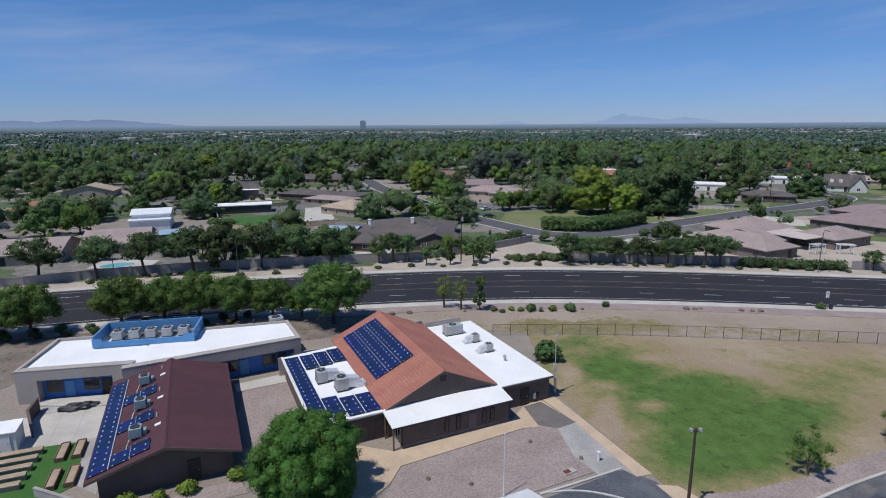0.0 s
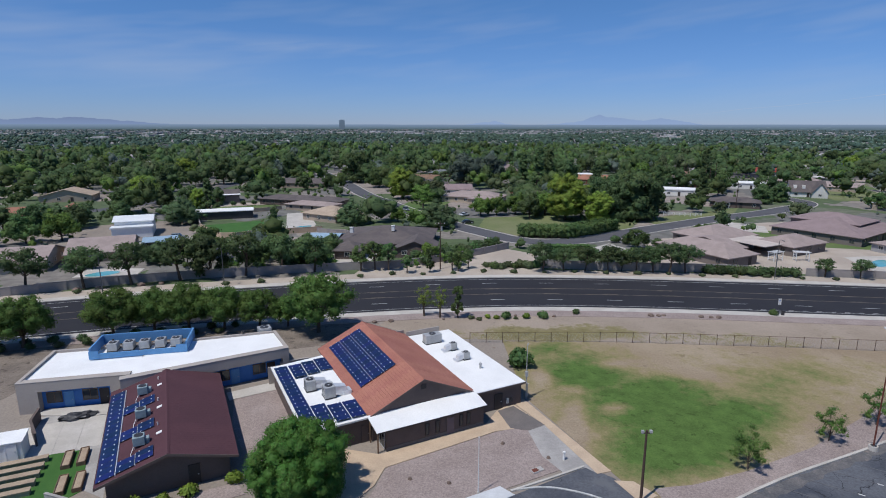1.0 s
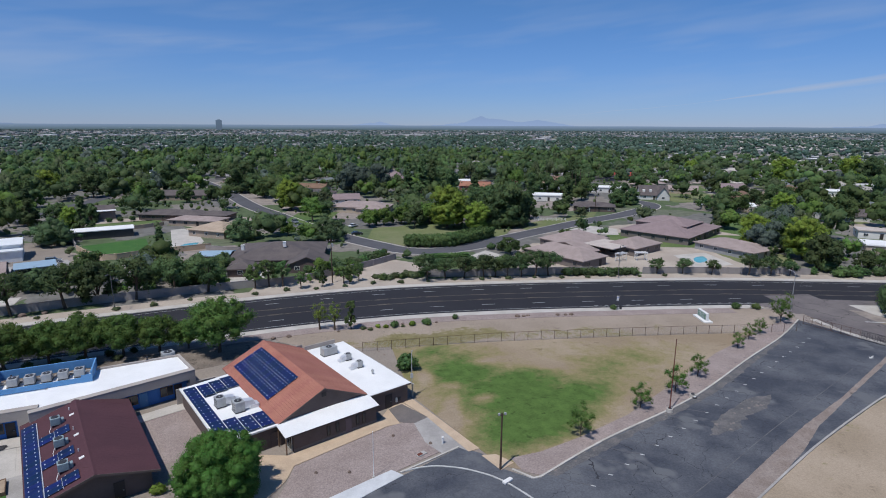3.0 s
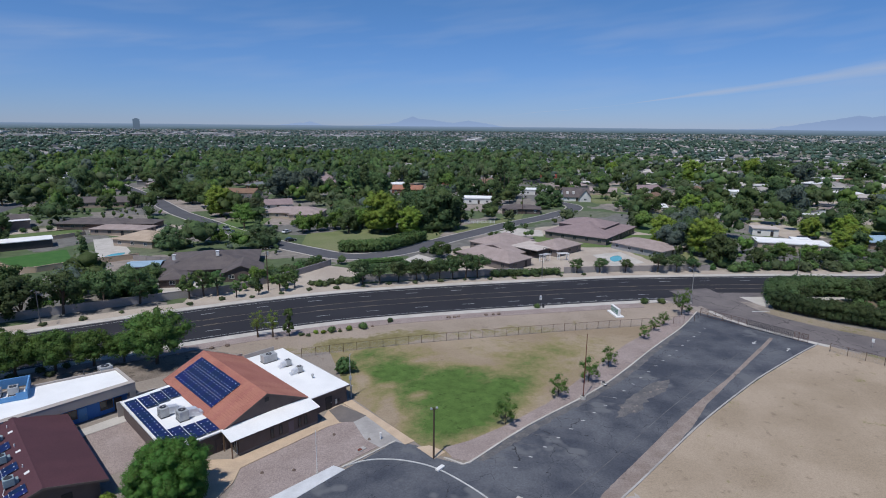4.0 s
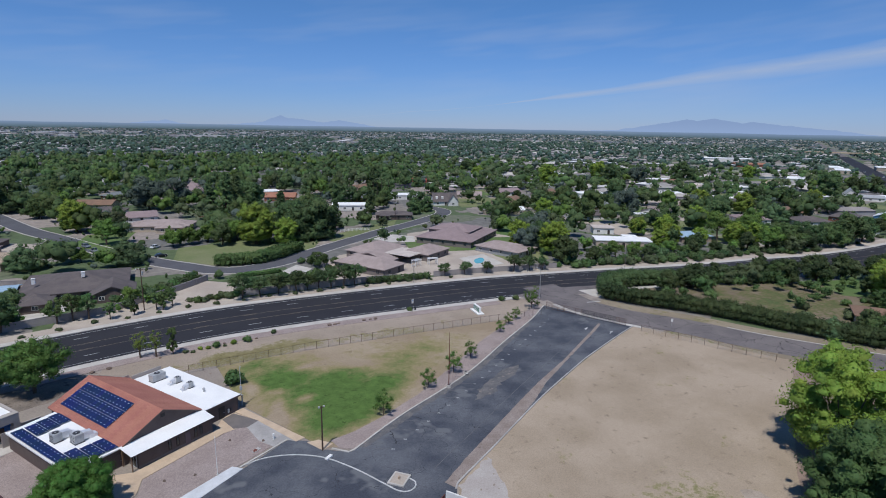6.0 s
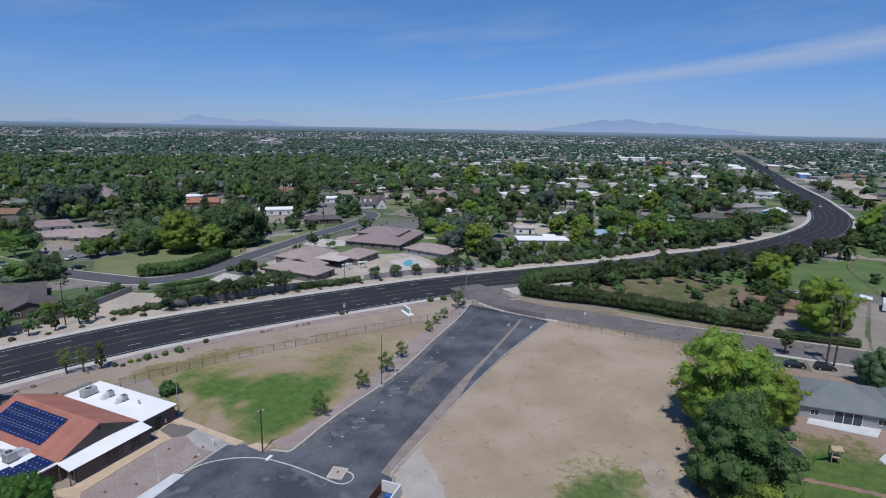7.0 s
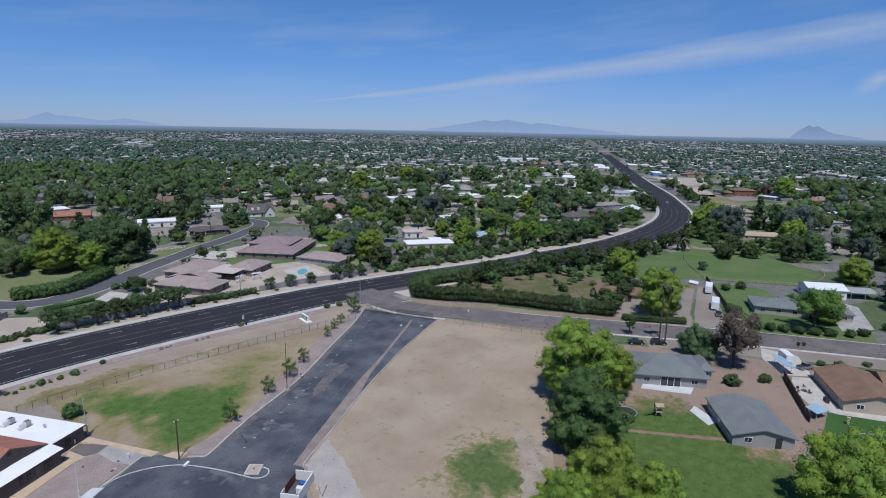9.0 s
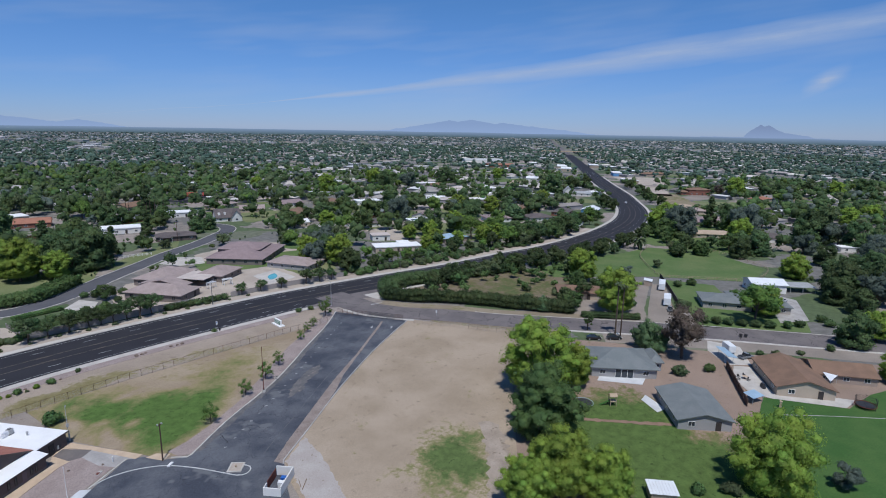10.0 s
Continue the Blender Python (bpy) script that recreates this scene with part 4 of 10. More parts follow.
part("side_canopy", Shape().slab([(14.32, 0.0, 2.75), (15.4, 0.0, 2.35), (15.4, 13.5, 2.35), (14.32, 13.5, 2.75)], 0.07), CONCRETE_GREY, hall, "grey metal lean-to canopy")
for y in (0.3, 4.7, 9.1, 13.2):
    part("canopy_post", Shape().box(15.25, y - 0.05, 0, 15.35, y + 0.05, 2.3), METAL_GREY, hall)
door(hall, 10.4, -0.27, 0.05, 1.0, 2.1, 0)
part("wall_box", Shape().box(11.6, -0.45, 0.6, 11.9, -0.25, 1.3), METAL_GREY, hall)
part("wall_box", Shape().box(12.2, -0.42, 0.7, 12.5, -0.25, 1.2), METAL_DARK, hall)
# left wing
part("wing_wall", Shape().box(-14.0, 0.3, 0, -6.65, 19.2, 2.95), STUCCO_BROWN, hall)
s = Shape()
s.slab([(-14.4, -0.1, 3.1), (-6.75, -0.1, 3.2), (-6.75, 19.8, 3.2), (-14.4, 19.0, 3.1)], 0.16)
part("wing_roof", s, ROOF_WHITE, hall, "white coated flat roof")
part("roof_edge", Shape().box(-14.42, -0.14, 3.1, -14.2, 19.0, 3.22).box(-14.2, -0.14, 3.11, -6.8, 0.06, 3.24), TRIM_WHITE, hall)
door(hall, -7.3, 0.28, 0.05, 0.9, 2.1, 0, STUCCO_BROWN)
part("rear_wall", Shape().box(6.8, 21.0, 0, 12.6, 21.2, 3.9).box(4.6, 22.05, 0, 6.8, 22.2, 3.9), STUCCO_GREY, hall, "grey stucco wall behind the hall")
part("rear_lean_to", Shape().box(-14.6, 20.2, 0, -7.1, 20.4, 2.6), STUCCO_GREY, hall, "low grey stucco wall")

# solar modules


CLAMPS = {1.0: [], 1.68: []}
CLAMP = Shape().box(-0.06, -0.05, 0, 0.06, 0.05, 0.03).mesh("clamp", RAIL)


def module_mesh(w, h):
    s = Shape()
    s.box(-w / 2, -h / 2, 0, w / 2, h / 2, 0.04, 1)
    s.box(-w / 2 + 0.025, -h / 2 + 0.025, 0.036, w / 2 - 0.025, h / 2 - 0.025, 0.044, 0)
    for a in (-1, 1):
        for b in (-0.28, 0.28):
            CLAMPS[w].append((b * w, a * (h / 2 - 0.055), 0.041) if w > h else (a * (w / 2 - 0.055), b * h, 0.041))
    return s.mesh("module", [SOLAR, SOLAR_FRAME])


PORTRAIT, LANDSCAPE = module_mesh(1.0, 1.68), module_mesh(1.68, 1.0)


def solar_array(parent_pose, cells, mesh, label, tilt=0.0, rails=()):
    """Modules at the places cells (x, y, z) in the plane of the roof."""
    a = thing("solar_array", parent_pose, label, "solar panels")
    for c in cells:
        mo = part("module", mesh, None, a, at=pose(*c) @ pose(0, 0, 0.09, tilt, 0, 0))
        for q in CLAMPS[1.68]:
            part("clamp", CLAMP, None, mo, at=pose(*q))
    for x0, y0, x1, y1 in rails:
        part("rail", Shape().box(x0, y0, 0.0, x1, y1, 0.125), RAIL, a)
    return a


slope_deg = math.degrees(math.atan2(3.0, 6.6))
# on the left pitch: local x up the slope, local y along the ridge
PITCH = HALL @ pose(-6.6, 0, 3.4, 0, -slope_deg, 0)
cells = [(0.95 + i * 1.76, 6.6 + j * 1.02, 0.05) for i in range(3) for j in range(14)]
solar_array(PITCH, [(x + 0.84, y, z) for x, y, z in cells], LANDSCAPE, "blue solar panels in three rows on the terracotta roof pitch",
            rails=[(0.9 + 1.72 + i * 1.76, 6.1, 0.9 + 1.72 + i * 1.76 + 0.06, 20.4) for i in range(2)])
FLAT = HALL @ pose(0, 0, 3.2)
cells = [(-13.35, 3.0 + j * 1.02, 0) for j in range(15)]
cells += [(-11.55, 1.6 + j * 1.02, 0) for j in range(4)] + [(-9.75, 0.9 + j * 1.02, 0) for j in range(4)] + [(-7.95, 0.9 + j * 1.02, 0) for j in range(4)]
cells += [(-11.45, 14.2 + j * 1.02, 0) for j in range(4)] + [(-9.65, 14.5 + j * 1.02, 0) for j in range(4)] + [(-7.85, 14.8 + j * 1.02, 0) for j in range(4)]
solar_array(FLAT, [(x, y, 0.12) for x, y, z in cells], LANDSCAPE, "blue solar panels in a U shape on the white flat roof",
            rails=[(-12.5, 2.5, -12.42, 18.2), (-10.68, 0.5, -10.62, 5.2), (-8.88, 0.5, -8.82, 5.2), (-10.58, 13.7, -10.52, 18.2), (-8.78, 14, -8.72, 18.4)])


def ac_unit(m, label, w=1.2, d=1.2, h=1.1, duct=True):
    a = thing("air_conditioner", m, label, "air conditioner", "air conditioners on the roofs")
    part("cabinet", Shape().box(-w / 2, -d / 2, 0.12, w / 2, d / 2, h), METAL_GREY, a, bevel=0.03)
    part("base_frame", Shape().box(-w / 2 - 0.05, -d / 2 - 0.05, 0, w / 2 + 0.05, d / 2 + 0.05, 0.12), METAL_DARK, a)
    part("fan_ring", Shape().tube((0, 0, h), (0, 0, h + 0.06), min(w, d) * 0.38, n=20), METAL_DARK, a)
    part("fan_hub", Shape().tube((0, 0, h + 0.06), (0, 0, h + 0.09), 0.12, n=12), METAL_GREY, a)
    for i in range(6):
        z = 0.3 + i * (h - 0.45) / 6
        part("louvre", Shape().box(-w / 2 - 0.012, -d / 2 + 0.1, z, -w / 2, d / 2 - 0.1, z + 0.05), METAL_DARK, a)
    if duct:
        k = min(1.0, w / 1.2) ** 1.5
        s = Shape()
        s.add([(w / 2, -0.5 * k, 0.2), (w / 2, 0.5 * k, 0.2), (w / 2, 0.5 * k, h - 0.1), (w / 2, -0.5 * k, h - 0.1), (w / 2 + 1.7 * k, -0.5 * k, 0.0), (w / 2 + 1.7 * k, 0.5 * k, 0.0), (w / 2 + 1.4 * k, 0.5 * k, h - 0.35), (w / 2 + 1.4 * k, -0.5 * k, h - 0.35)],
              [(3, 2, 1, 0), (4, 5, 6, 7), (0, 1, 5, 4), (1, 2, 6, 5), (2, 3, 7, 6), (3, 0, 4, 7)])
        part("duct", s, RAIL, a, bevel=0.02)
        part("duct", Shape().box(w / 2 + 1.0 * k, -0.62 * k, 0, w / 2 + 2.1 * k, 0.62 * k, 0.5 * k), RAIL, a, bevel=0.02)
    return a


ROOF_R = HALL @ pose(0, 0, 3.2)
ac_unit(ROOF_R @ pose(-11.2, 9.9, 0, 0, 0, 0), "grey packaged air conditioner with a sheet-metal duct on the white roof", 1.2, 1.5, 1.4)
ac_unit(ROOF_R @ pose(-9.6, 7.0, 0, 0, 0, 0), "grey packaged air conditioner with a sheet-metal duct on the white roof", 1.3, 1.6, 1.5)
ac_unit(ROOF_R @ pose(9.4, 17.0, 0, 0, 0, 180), "large grey air conditioner on the white roof", 2.6, 1.4, 1.4, False)
ac_unit(ROOF_R @ pose(10.9, 13.0, 0, 0, 0, 180), "grey air conditioner with a duct on the white roof", 0.9, 0.9, 1.1)
ac_unit(ROOF_R @ pose(10.9, 9.2, 0, 0, 0, 180), "grey air conditioner with a duct on the white roof", 0.9, 0.9, 1.1)
v = thing("roof_vent", ROOF_R @ pose(11.2, 5.6, 0), "small grey roof vent on the white roof", "vent")
part("pipe", Shape().tube((0, 0, 0), (0, 0, 0.55), 0.16), METAL_GREY, v)
part("cap", Shape().tube((0, 0, 0.5), (0, 0, 0.75), 0.26, 0.18), METAL_GREY, v)

# maroon-roofed building
MAROON = pose(-25.0, 44.9, 0, 0, 0, 24.0)
mb = thing("classroom_building", MAROON, "brown low building with a maroon shingle gable roof and solar panels", "building")
gable_wall(mb, -5.6, 5.6, 0.9, 20.6, 2.75, 4.35, STUCCO_BROWN)
gable_roof("gable_roof", mb, -5.6, 5.6, 0.0, 21.5, 2.85, 4.5, SHINGLE_MAROON, 0.85, 0.16, STUCCO_BROWN)
shingle_courses(mb, -5.6, 5.6, 0.0, 21.5, 2.85, 4.5, 0.85, SHINGLE_MAROON, 0.3, 0.9, 0.02)
mslope = math.degrees(math.atan2(1.65, 5.6))
MP = MAROON @ pose(-5.6, 0, 2.85, 0, -mslope, 0)
cells = [(0.15, 1.0 + j * 1.02, 0.02) for j in range(19)]
for y0 in (1.1, 7.1, 13.2):
    cells += [(1.95, y0 + j * 1.02, 0.02) for j in range(2)] + [(3.7, y0 + 0.25 + j * 1.02, 0.02) for j in range(2)]
solar_array(MP, cells, LANDSCAPE, "blue solar panels in a comb shape on the maroon roof pitch", rails=[(1.02, 0.5, 1.1, 19.9)] + [(2.82, y, 2.88, y + 2.2) for y in (0.6, 6.6, 12.7)])
for i, y in enumerate((4.3, 10.4, 16.6)):
    c = thing("evaporative_cooler", MAROON @ pose(-2.6, y, 2.85 + 3.0 * 1.65 / 5.6), "blue-grey rooftop cooler with a round fan on a stand", "air conditioner", "air conditioners on the roofs")
    c.scale = (0.84, 0.84, 0.88)
    part("cabinet", Shape().box(-0.65, -0.65, 0.25, 0.65, 0.65, 1.3), COOLER, c, bevel=0.05)
    part("fan_ring", Shape().tube((0, 0, 1.3), (0, 0, 1.36), 0.5, n=20), METAL_DARK, c)
    part("elbow_duct", Shape().box(0.65, -0.4, 0.0, 1.15, 0.4, 0.95), COOLER, c, bevel=0.12)
    for a in (-0.55, 0.55):
        for b in (-0.55, 0.55):
            part("leg", Shape().box(a - 0.04, b - 0.04, -0.35, a + 0.04, b + 0.04, 0.25), METAL_GREY, c)
    s = Shape()
    s.tube((-0.6, -0.7, 0.3), (-0.9, -1.4, -0.12), 0.04).tube((-0.9, -1.4, -0.12), (-0.8, -2.6, -0.1), 0.04)
    part("conduit", s, TRIM_WHITE, c)
    k = thing("roof_hatch", MAROON @ pose(-0.75, y + 0.8, 2.85 + 4.85 * 1.65 / 5.6 - 0.02, 0, -mslope, 0), "small white roof vent on maroon shingles", "vent")
    part("lid", Shape().box(-0.28, -0.24, 0, 0.28, 0.24, 0.08), TRIM_WHITE, k)
    k = thing("roof_pipe", MAROON @ pose(-0.9, y + 2.6, 4.0), "white vent pipe on maroon shingles", "vent")
    part("pipe", Shape().tube((0, 0, 0), (0, 0, 0.6), 0.07), TRIM_WHITE, k)
door(mb, 2.2, 0.88, 0.05, 0.95, 2.1, 0)

# white-roofed classroom wings with blue fronts
def classroom_wing(m, L, D, H, label, bays, sides="lrb", name="classroom_wing"):
    """A flat-roofed wing with a parapet: L along the front, D deep; bays: (x0, x1) of the recessed blue fronts."""
    w = thing(name, m, label, "building")
    s = Shape()
    xs = [0.0]
    for a, b in bays:
        s.box(xs[-1], 0, 0, a, 1.2, H - 0.001)
        xs.append(b)
    s.box(xs[-1], 0, 0, L, 1.2, H - 0.001)
    for a, b in bays:
        s.box(a, 0, 2.9, b, 1.2, H - 0.001)
    s.box(0, 1.2, 0, L, D, H - 0.45)
    part("wall", s, STUCCO_GREY, w)
    edges = {"l": (0, 1.2, 0.35, D), "r": (L - 0.35, 1.2, L, D), "b": (0.35, D - 0.35, L - 0.35, D)}
    part("coping", Shape().box(-0.03, -0.03, H, L + 0.03, 0.38, H + 0.06), STUCCO_GREY, w)
    for e in sides:
        x0, y0, x1, y1 = edges[e]
        part("parapet", Shape().box(x0, y0, H - 0.45, x1, y1, H), STUCCO_GREY, w)
        part("coping", Shape().box(x0 - 0.03, y0 - (0.82 if e != "b" else 0), H, x1 + 0.03, y1 + 0.03, H + 0.06), STUCCO_GREY, w)
    part("roof", Shape().box(0.35, 0.38, H - 0.449, L - 0.35, D - 0.35, H - 0.3), ROOF_WHITE, w, "white coated flat roof behind a low parapet")
    for a, b in bays:
        part("blue_front", Shape().box(a, 1.1, 0, b, 1.196, 2.9), BLUE_PAINT, w, "blue painted recessed front")
        n = max(1, int((b - a) / 3.4))
        for i in range(n):
            x = a + (b - a) * (i + 0.5) / n
            door(w, x + 0.95, 1.09, 0.02, 0.95, 2.1, 0, DOOR_DARK if i % 2 else BLUE_PALE)
            window(w, x - 0.7, 1.09, 0.8, 1.8, 1.5, 0, WOOD, bars=1)
            part("wall_lamp", Shape().box(x - 0.25, 0.95, 2.4, x + 0.15, 1.09, 2.55), METAL_GREY, w)
    return w


classroom_wing(pose(-50.9, 61.3, 0, 0, 0, 10.5), 13.0, 11.0, 4.2, "grey stucco classroom wing with white roof and blue front", [(2.3, 10.6)], "lb")
wing_b = classroom_wing(pose(-38.4, 61.9, 0, 0, 0, 27.5), 21.3, 8.0, 4.3, "grey stucco classroom wing with a white flat roof and blue doors", [(10.5, 20.4)], "r")
inv = wing_b.matrix_world.inverted()
joint = [(-40.1, 74.5), (-38.2, 63.9), (-38.1, 62.6), (-26.0, 72.5), (-23.2, 78.9)]
local = [tuple((inv @ Vector((x, y, 0)))[:2]) for x, y in joint]
part("rear_block", Shape().prism(local, 0, 3.84), STUCCO_GREY, wing_b)
part("rear_roof", Shape().prism(local, 3.841, 4.004), ROOF_WHITE, wing_b)
s = Shape()
ribbon(s, [Vector(local[0]), Vector(local[4])], -0.36, 0.0, 0, 4.3)
part("parapet", s, STUCCO_GREY, wing_b)
for x, y in ((-46, 74.9), (-36.5, 76.0), (-28, 78.0)):
    q = inv @ Vector((x, y, 0))
    part("vent_pipe", Shape().tube((q.x, q.y - 0.5, 3.9), (q.x, q.y - 0.5, 4.9), 0.13, n=8), METAL_DARK, wing_b)
enclosure = thing("roof_enclosure", pose(-46.2, 69.0, 4.05, 0, 0, 11.5), "blue parapet enclosure round rooftop air conditioners", "roof screen")
for nm, a in (("front_panel", (0, 0, 0, 12.6, 0.2, 0.75)), ("back_panel", (0, 5.6, 0, 12.6, 5.8, 1.5)), ("side_panel", (0, 0.2, 0, 0.2, 5.6, 1.5)), ("side_panel", (12.4, 0.2, 0, 12.6, 5.6, 1.5))):
    part(nm, Shape().box(*a), BLUE_PALE, enclosure)
part("corner_panel", Shape().box(0, -0.06, 0, 1.2, -0.004, 1.2), BLUE_PALE, enclosure)
part("corner_panel", Shape().box(11.2, -0.06, 0, 12.6, -0.004, 1.2), BLUE_PALE, enclosure)
for i in range(5):
    ac_unit(pose(-46.2, 69.0, 4.05, 0, 0, 11.5) @ pose(2.2 + i * 2.1, 3.0, 0), "grey rooftop air conditioner behind a blue screen", 1.3, 1.5, 1.2, False)
ac_unit(pose(-38.4, 61.9, 0, 0, 0, 27.5) @ pose(19.9, 9.3, 2.5), "large grey air conditioner on a low plinth beside the wing", 1.9, 1.7, 2.2, False)
part("plinth", Shape().box(18.6, 8.02, 0, 21.2, 10.5, 2.5), STUCCO_GREY, wing_b)

# ---- houses ----
def hip_roof(x0, x1, y0, y1, e, r, thick=0.22, over=0.6):
    """A hip roof with its ridge along the longer side."""
    x0, x1, y0, y1 = x0 - over, x1 + over, y0 - over, y1 + over
    w, d = x1 - x0, y1 - y0
    s = Shape()
    if w >= d:
        a, b = (x0 + d / 2, (y0 + y1) / 2, r), (x1 - d / 2, (y0 + y1) / 2, r)
    else:
        a, b = ((x0 + x1) / 2, y0 + w / 2, r), ((x0 + x1) / 2, y1 - w / 2, r)
    vs = [(x0, y0, e), (x1, y0, e), (x1, y1, e), (x0, y1, e), a, b, (x0, y0, e - thick), (x1, y0, e - thick), (x1, y1, e - thick), (x0, y1, e - thick)]
    top = [(0, 1, 5, 4), (1, 2, 5), (2, 3, 4, 5), (3, 0, 4)] if w >= d else [(0, 1, 4), (1, 2, 5, 4), (2, 3, 5), (3, 0, 4, 5)]
    return s.add(vs, top + [(9, 8, 7, 6), (0, 6, 7, 1), (1, 7, 8, 2), (2, 8, 9, 3), (3, 9, 6, 0)])


def gable_block(x0, x1, y0, y1, e, r, axis, over=0.5, thick=0.2):
    s = Shape()
    if axis == "x":
        cy = (y0 + y1) / 2
        k = (r - e) / ((y1 - y0) / 2)
        e2 = e - over * k
        s.slab([(x0 - over, y0 - over, e2), (x1 + over, y0 - over, e2), (x1 + over, cy, r), (x0 - over, cy, r)], thick)
        s.slab([(x0 - over, cy, r), (x1 + over, cy, r), (x1 + over, y1 + over, e2), (x0 - over, y1 + over, e2)], thick)
    else:
        cx = (x0 + x1) / 2
        k = (r - e) / ((x1 - x0) / 2)
        e2 = e - over * k
        s.slab([(x0 - over, y0 - over, e2), (cx, y0 - over, r), (cx, y1 + over, r), (x0 - over, y1 + over, e2)], thick)
        s.slab([(cx, y0 - over, r), (x1 + over, y0 - over, e2), (x1 + over, y1 + over, e2), (cx, y1 + over, r)], thick)
    return s


def house(label, x, y, turn, blocks, wall_m, roof_m, name="house", wins=True, trim=None, extras=()):
    """blocks: (x0, x1, y0, y1, eave, ridge, kind); kind: hip, gx, gy (gable with the ridge along x or y), flat, canopy."""
    h = thing(name, pose(x, y, 0, 0, 0, turn), label, "house")
    for i, (x0, x1, y0, y1, e, r, kind) in enumerate(blocks):
        if kind == "canopy":
            part("canopy_roof", Shape().box(x0, y0, e, x1, y1, r), roof_m, h)
            for a in (x0 + 0.2, x1 - 0.2):
                for b in (y0 + 0.2, y1 - 0.2):
                    part("post", Shape().box(a - 0.08, b - 0.08, 0, a + 0.08, b + 0.08, e), TRIM_WHITE, h)
            continue
        if kind in ("hip", "flat"):
            part("wall", Shape().box(x0, y0, 0, x1, y1, e - 0.02), wall_m, h)
        elif kind == "gx":
            cy = (y0 + y1) / 2
            prof = [(y0, 0), (y1, 0), (y1, e - 0.05), (cy, r - 0.22), (y0, e - 0.05)]
            s = Shape().add([(x0, a, b) for a, b in prof] + [(x1, a, b) for a, b in prof], [(4, 3, 2, 1, 0), (5, 6, 7, 8, 9)] + [(k, (k + 1) % 5, 5 + (k + 1) % 5, 5 + k) for k in range(5)])
            part("wall", s, wall_m, h)
        else:
            gable_wall(h, x0, x1, y0, y1, e, r - 0.06, wall_m)
        if kind == "hip":
            part("roof", hip_roof(x0, x1, y0, y1, e, r), roof_m, h)
        elif kind == "flat":
            part("roof", Shape().box(x0 - 0.35, y0 - 0.35, e, x1 + 0.35, y1 + 0.35, r), roof_m, h)
        else:
            part("roof", gable_block(x0, x1, y0, y1, e, r, kind[1]), roof_m, h)
        if wins:
            w, d = x1 - x0, y1 - y0
            n = max(1, int(w / 4.5))
            for k in range(n):
                xx = x0 + w * (k + 0.5) / n
                if i == 0 and k == n // 2:
                    door(h, xx, y0 - 0.01, 0.03, 1.0, 2.05, 0, handle=False)
                else:
                    window(h, xx, y0 - 0.01, 0.9, 1.5, 1.15, 0, trim)
            n = max(1, int(d / 5))
            for k in range(n):
                window(h, x0 - 0.01, y0 + d * (k + 0.5) / n, 0.9, 1.4, 1.15, -90, trim)
                if i == 0:
                    window(h, x1 + 0.01, y0 + d * (k + 0.5) / n, 0.9, 1.4, 1.15, 90, trim)
    for nm, shp, m in extras:
        part(nm, shp, m, h)
    return h


def chimney(x, y, z, w=0.9):
    return ("chimney", Shape().box(x - w / 2, y - w / 2, z - 1.5, x + w / 2, y + w / 2, z).box(x - w / 2 - 0.08, y - w / 2 - 0.08, z, x + w / 2 + 0.08, y + w / 2 + 0.08, z + 0.12), TRIM_WHITE)


# beside the side street
house("grey-roofed ranch house with a patio slab behind", 117.2, -16.2, -60, [(-9.4, 7.2, -6.5, 7.3, 2.8, 5.6, "hip"), (7.2, 10, -1, 6.5, 2.6, 4.2, "hip"), (-15.5, -9.4, -4, 5, 2.6, 4.6, "gy")], STUCCO_GREEN_GREY, SHINGLE_GREY,
      extras=[("sliding_door", Shape().box(-3.4, -6.62, 0.1, 1.2, -6.5, 2.25), GLASS)] + [("door_mullion", Shape().box(x - 0.05, -6.66, 0.1, x + 0.05, -6.62, 2.25), TRIM_WHITE) for x in (-3.4, -1.87, -0.33, 1.2)])
house("grey-shingled outbuilding with pale grey walls", 101.2, -37, -59.5, [(-5.7, 5.7, -7.4, 7.6, 2.6, 4.0, "gy")], STUCCO_GREEN_GREY, SHINGLE_GREY)
house("brown-roofed ranch house with pale pink walls", 134, -54.8, -67, [(-6.5, 6.5, -8.7, 9, 2.7, 4.7, "gy"), (6.5, 21, 2.5, 12, 2.6, 4.3, "gx")], STUCCO_TAN, SHINGLE_BROWN)
# across the road
house("taupe tile hip-roofed house with a cream flat patio cover", 84, 150, 25, [(-14, -2.4, -15, 7.5, 2.8, 5.2, "hip"), (2.5, 21.5, 1.5, 16.5, 2.9, 5.8, "hip"), (-2.4, 3, -8, 10, 2.7, 4.6, "gx"), (14, 29.5, -14.5, -3, 2.8, 5.0, "hip")], WALL_TAUPE, SHINGLE_TAUPE,
      extras=[("patio_cover", Shape().box(6, -11.5, 2.9, 18.5, 0.8, 3.1), PATIO_COVER)], trim=WALL_TAUPE)
house("large pinkish tile hip-roofed house with dark walls", 140.5, 175.5, 33, [(-19, 15, -13, 13, 2.9, 6.4, "hip"), (-8, 8, -8, 12, 5.0, 7.2, "hip")], WALL_TAUPE, ROOF_PINK, trim=WALL_TAUPE)
house("taupe hip-roofed garage beside the large house", 140.5, 141.5, 17, [(-7, 7, -10.5, 10.5, 2.6, 4.6, "hip")], STUCCO_GREEN_GREY, SHINGLE_TAUPE, name="garage")
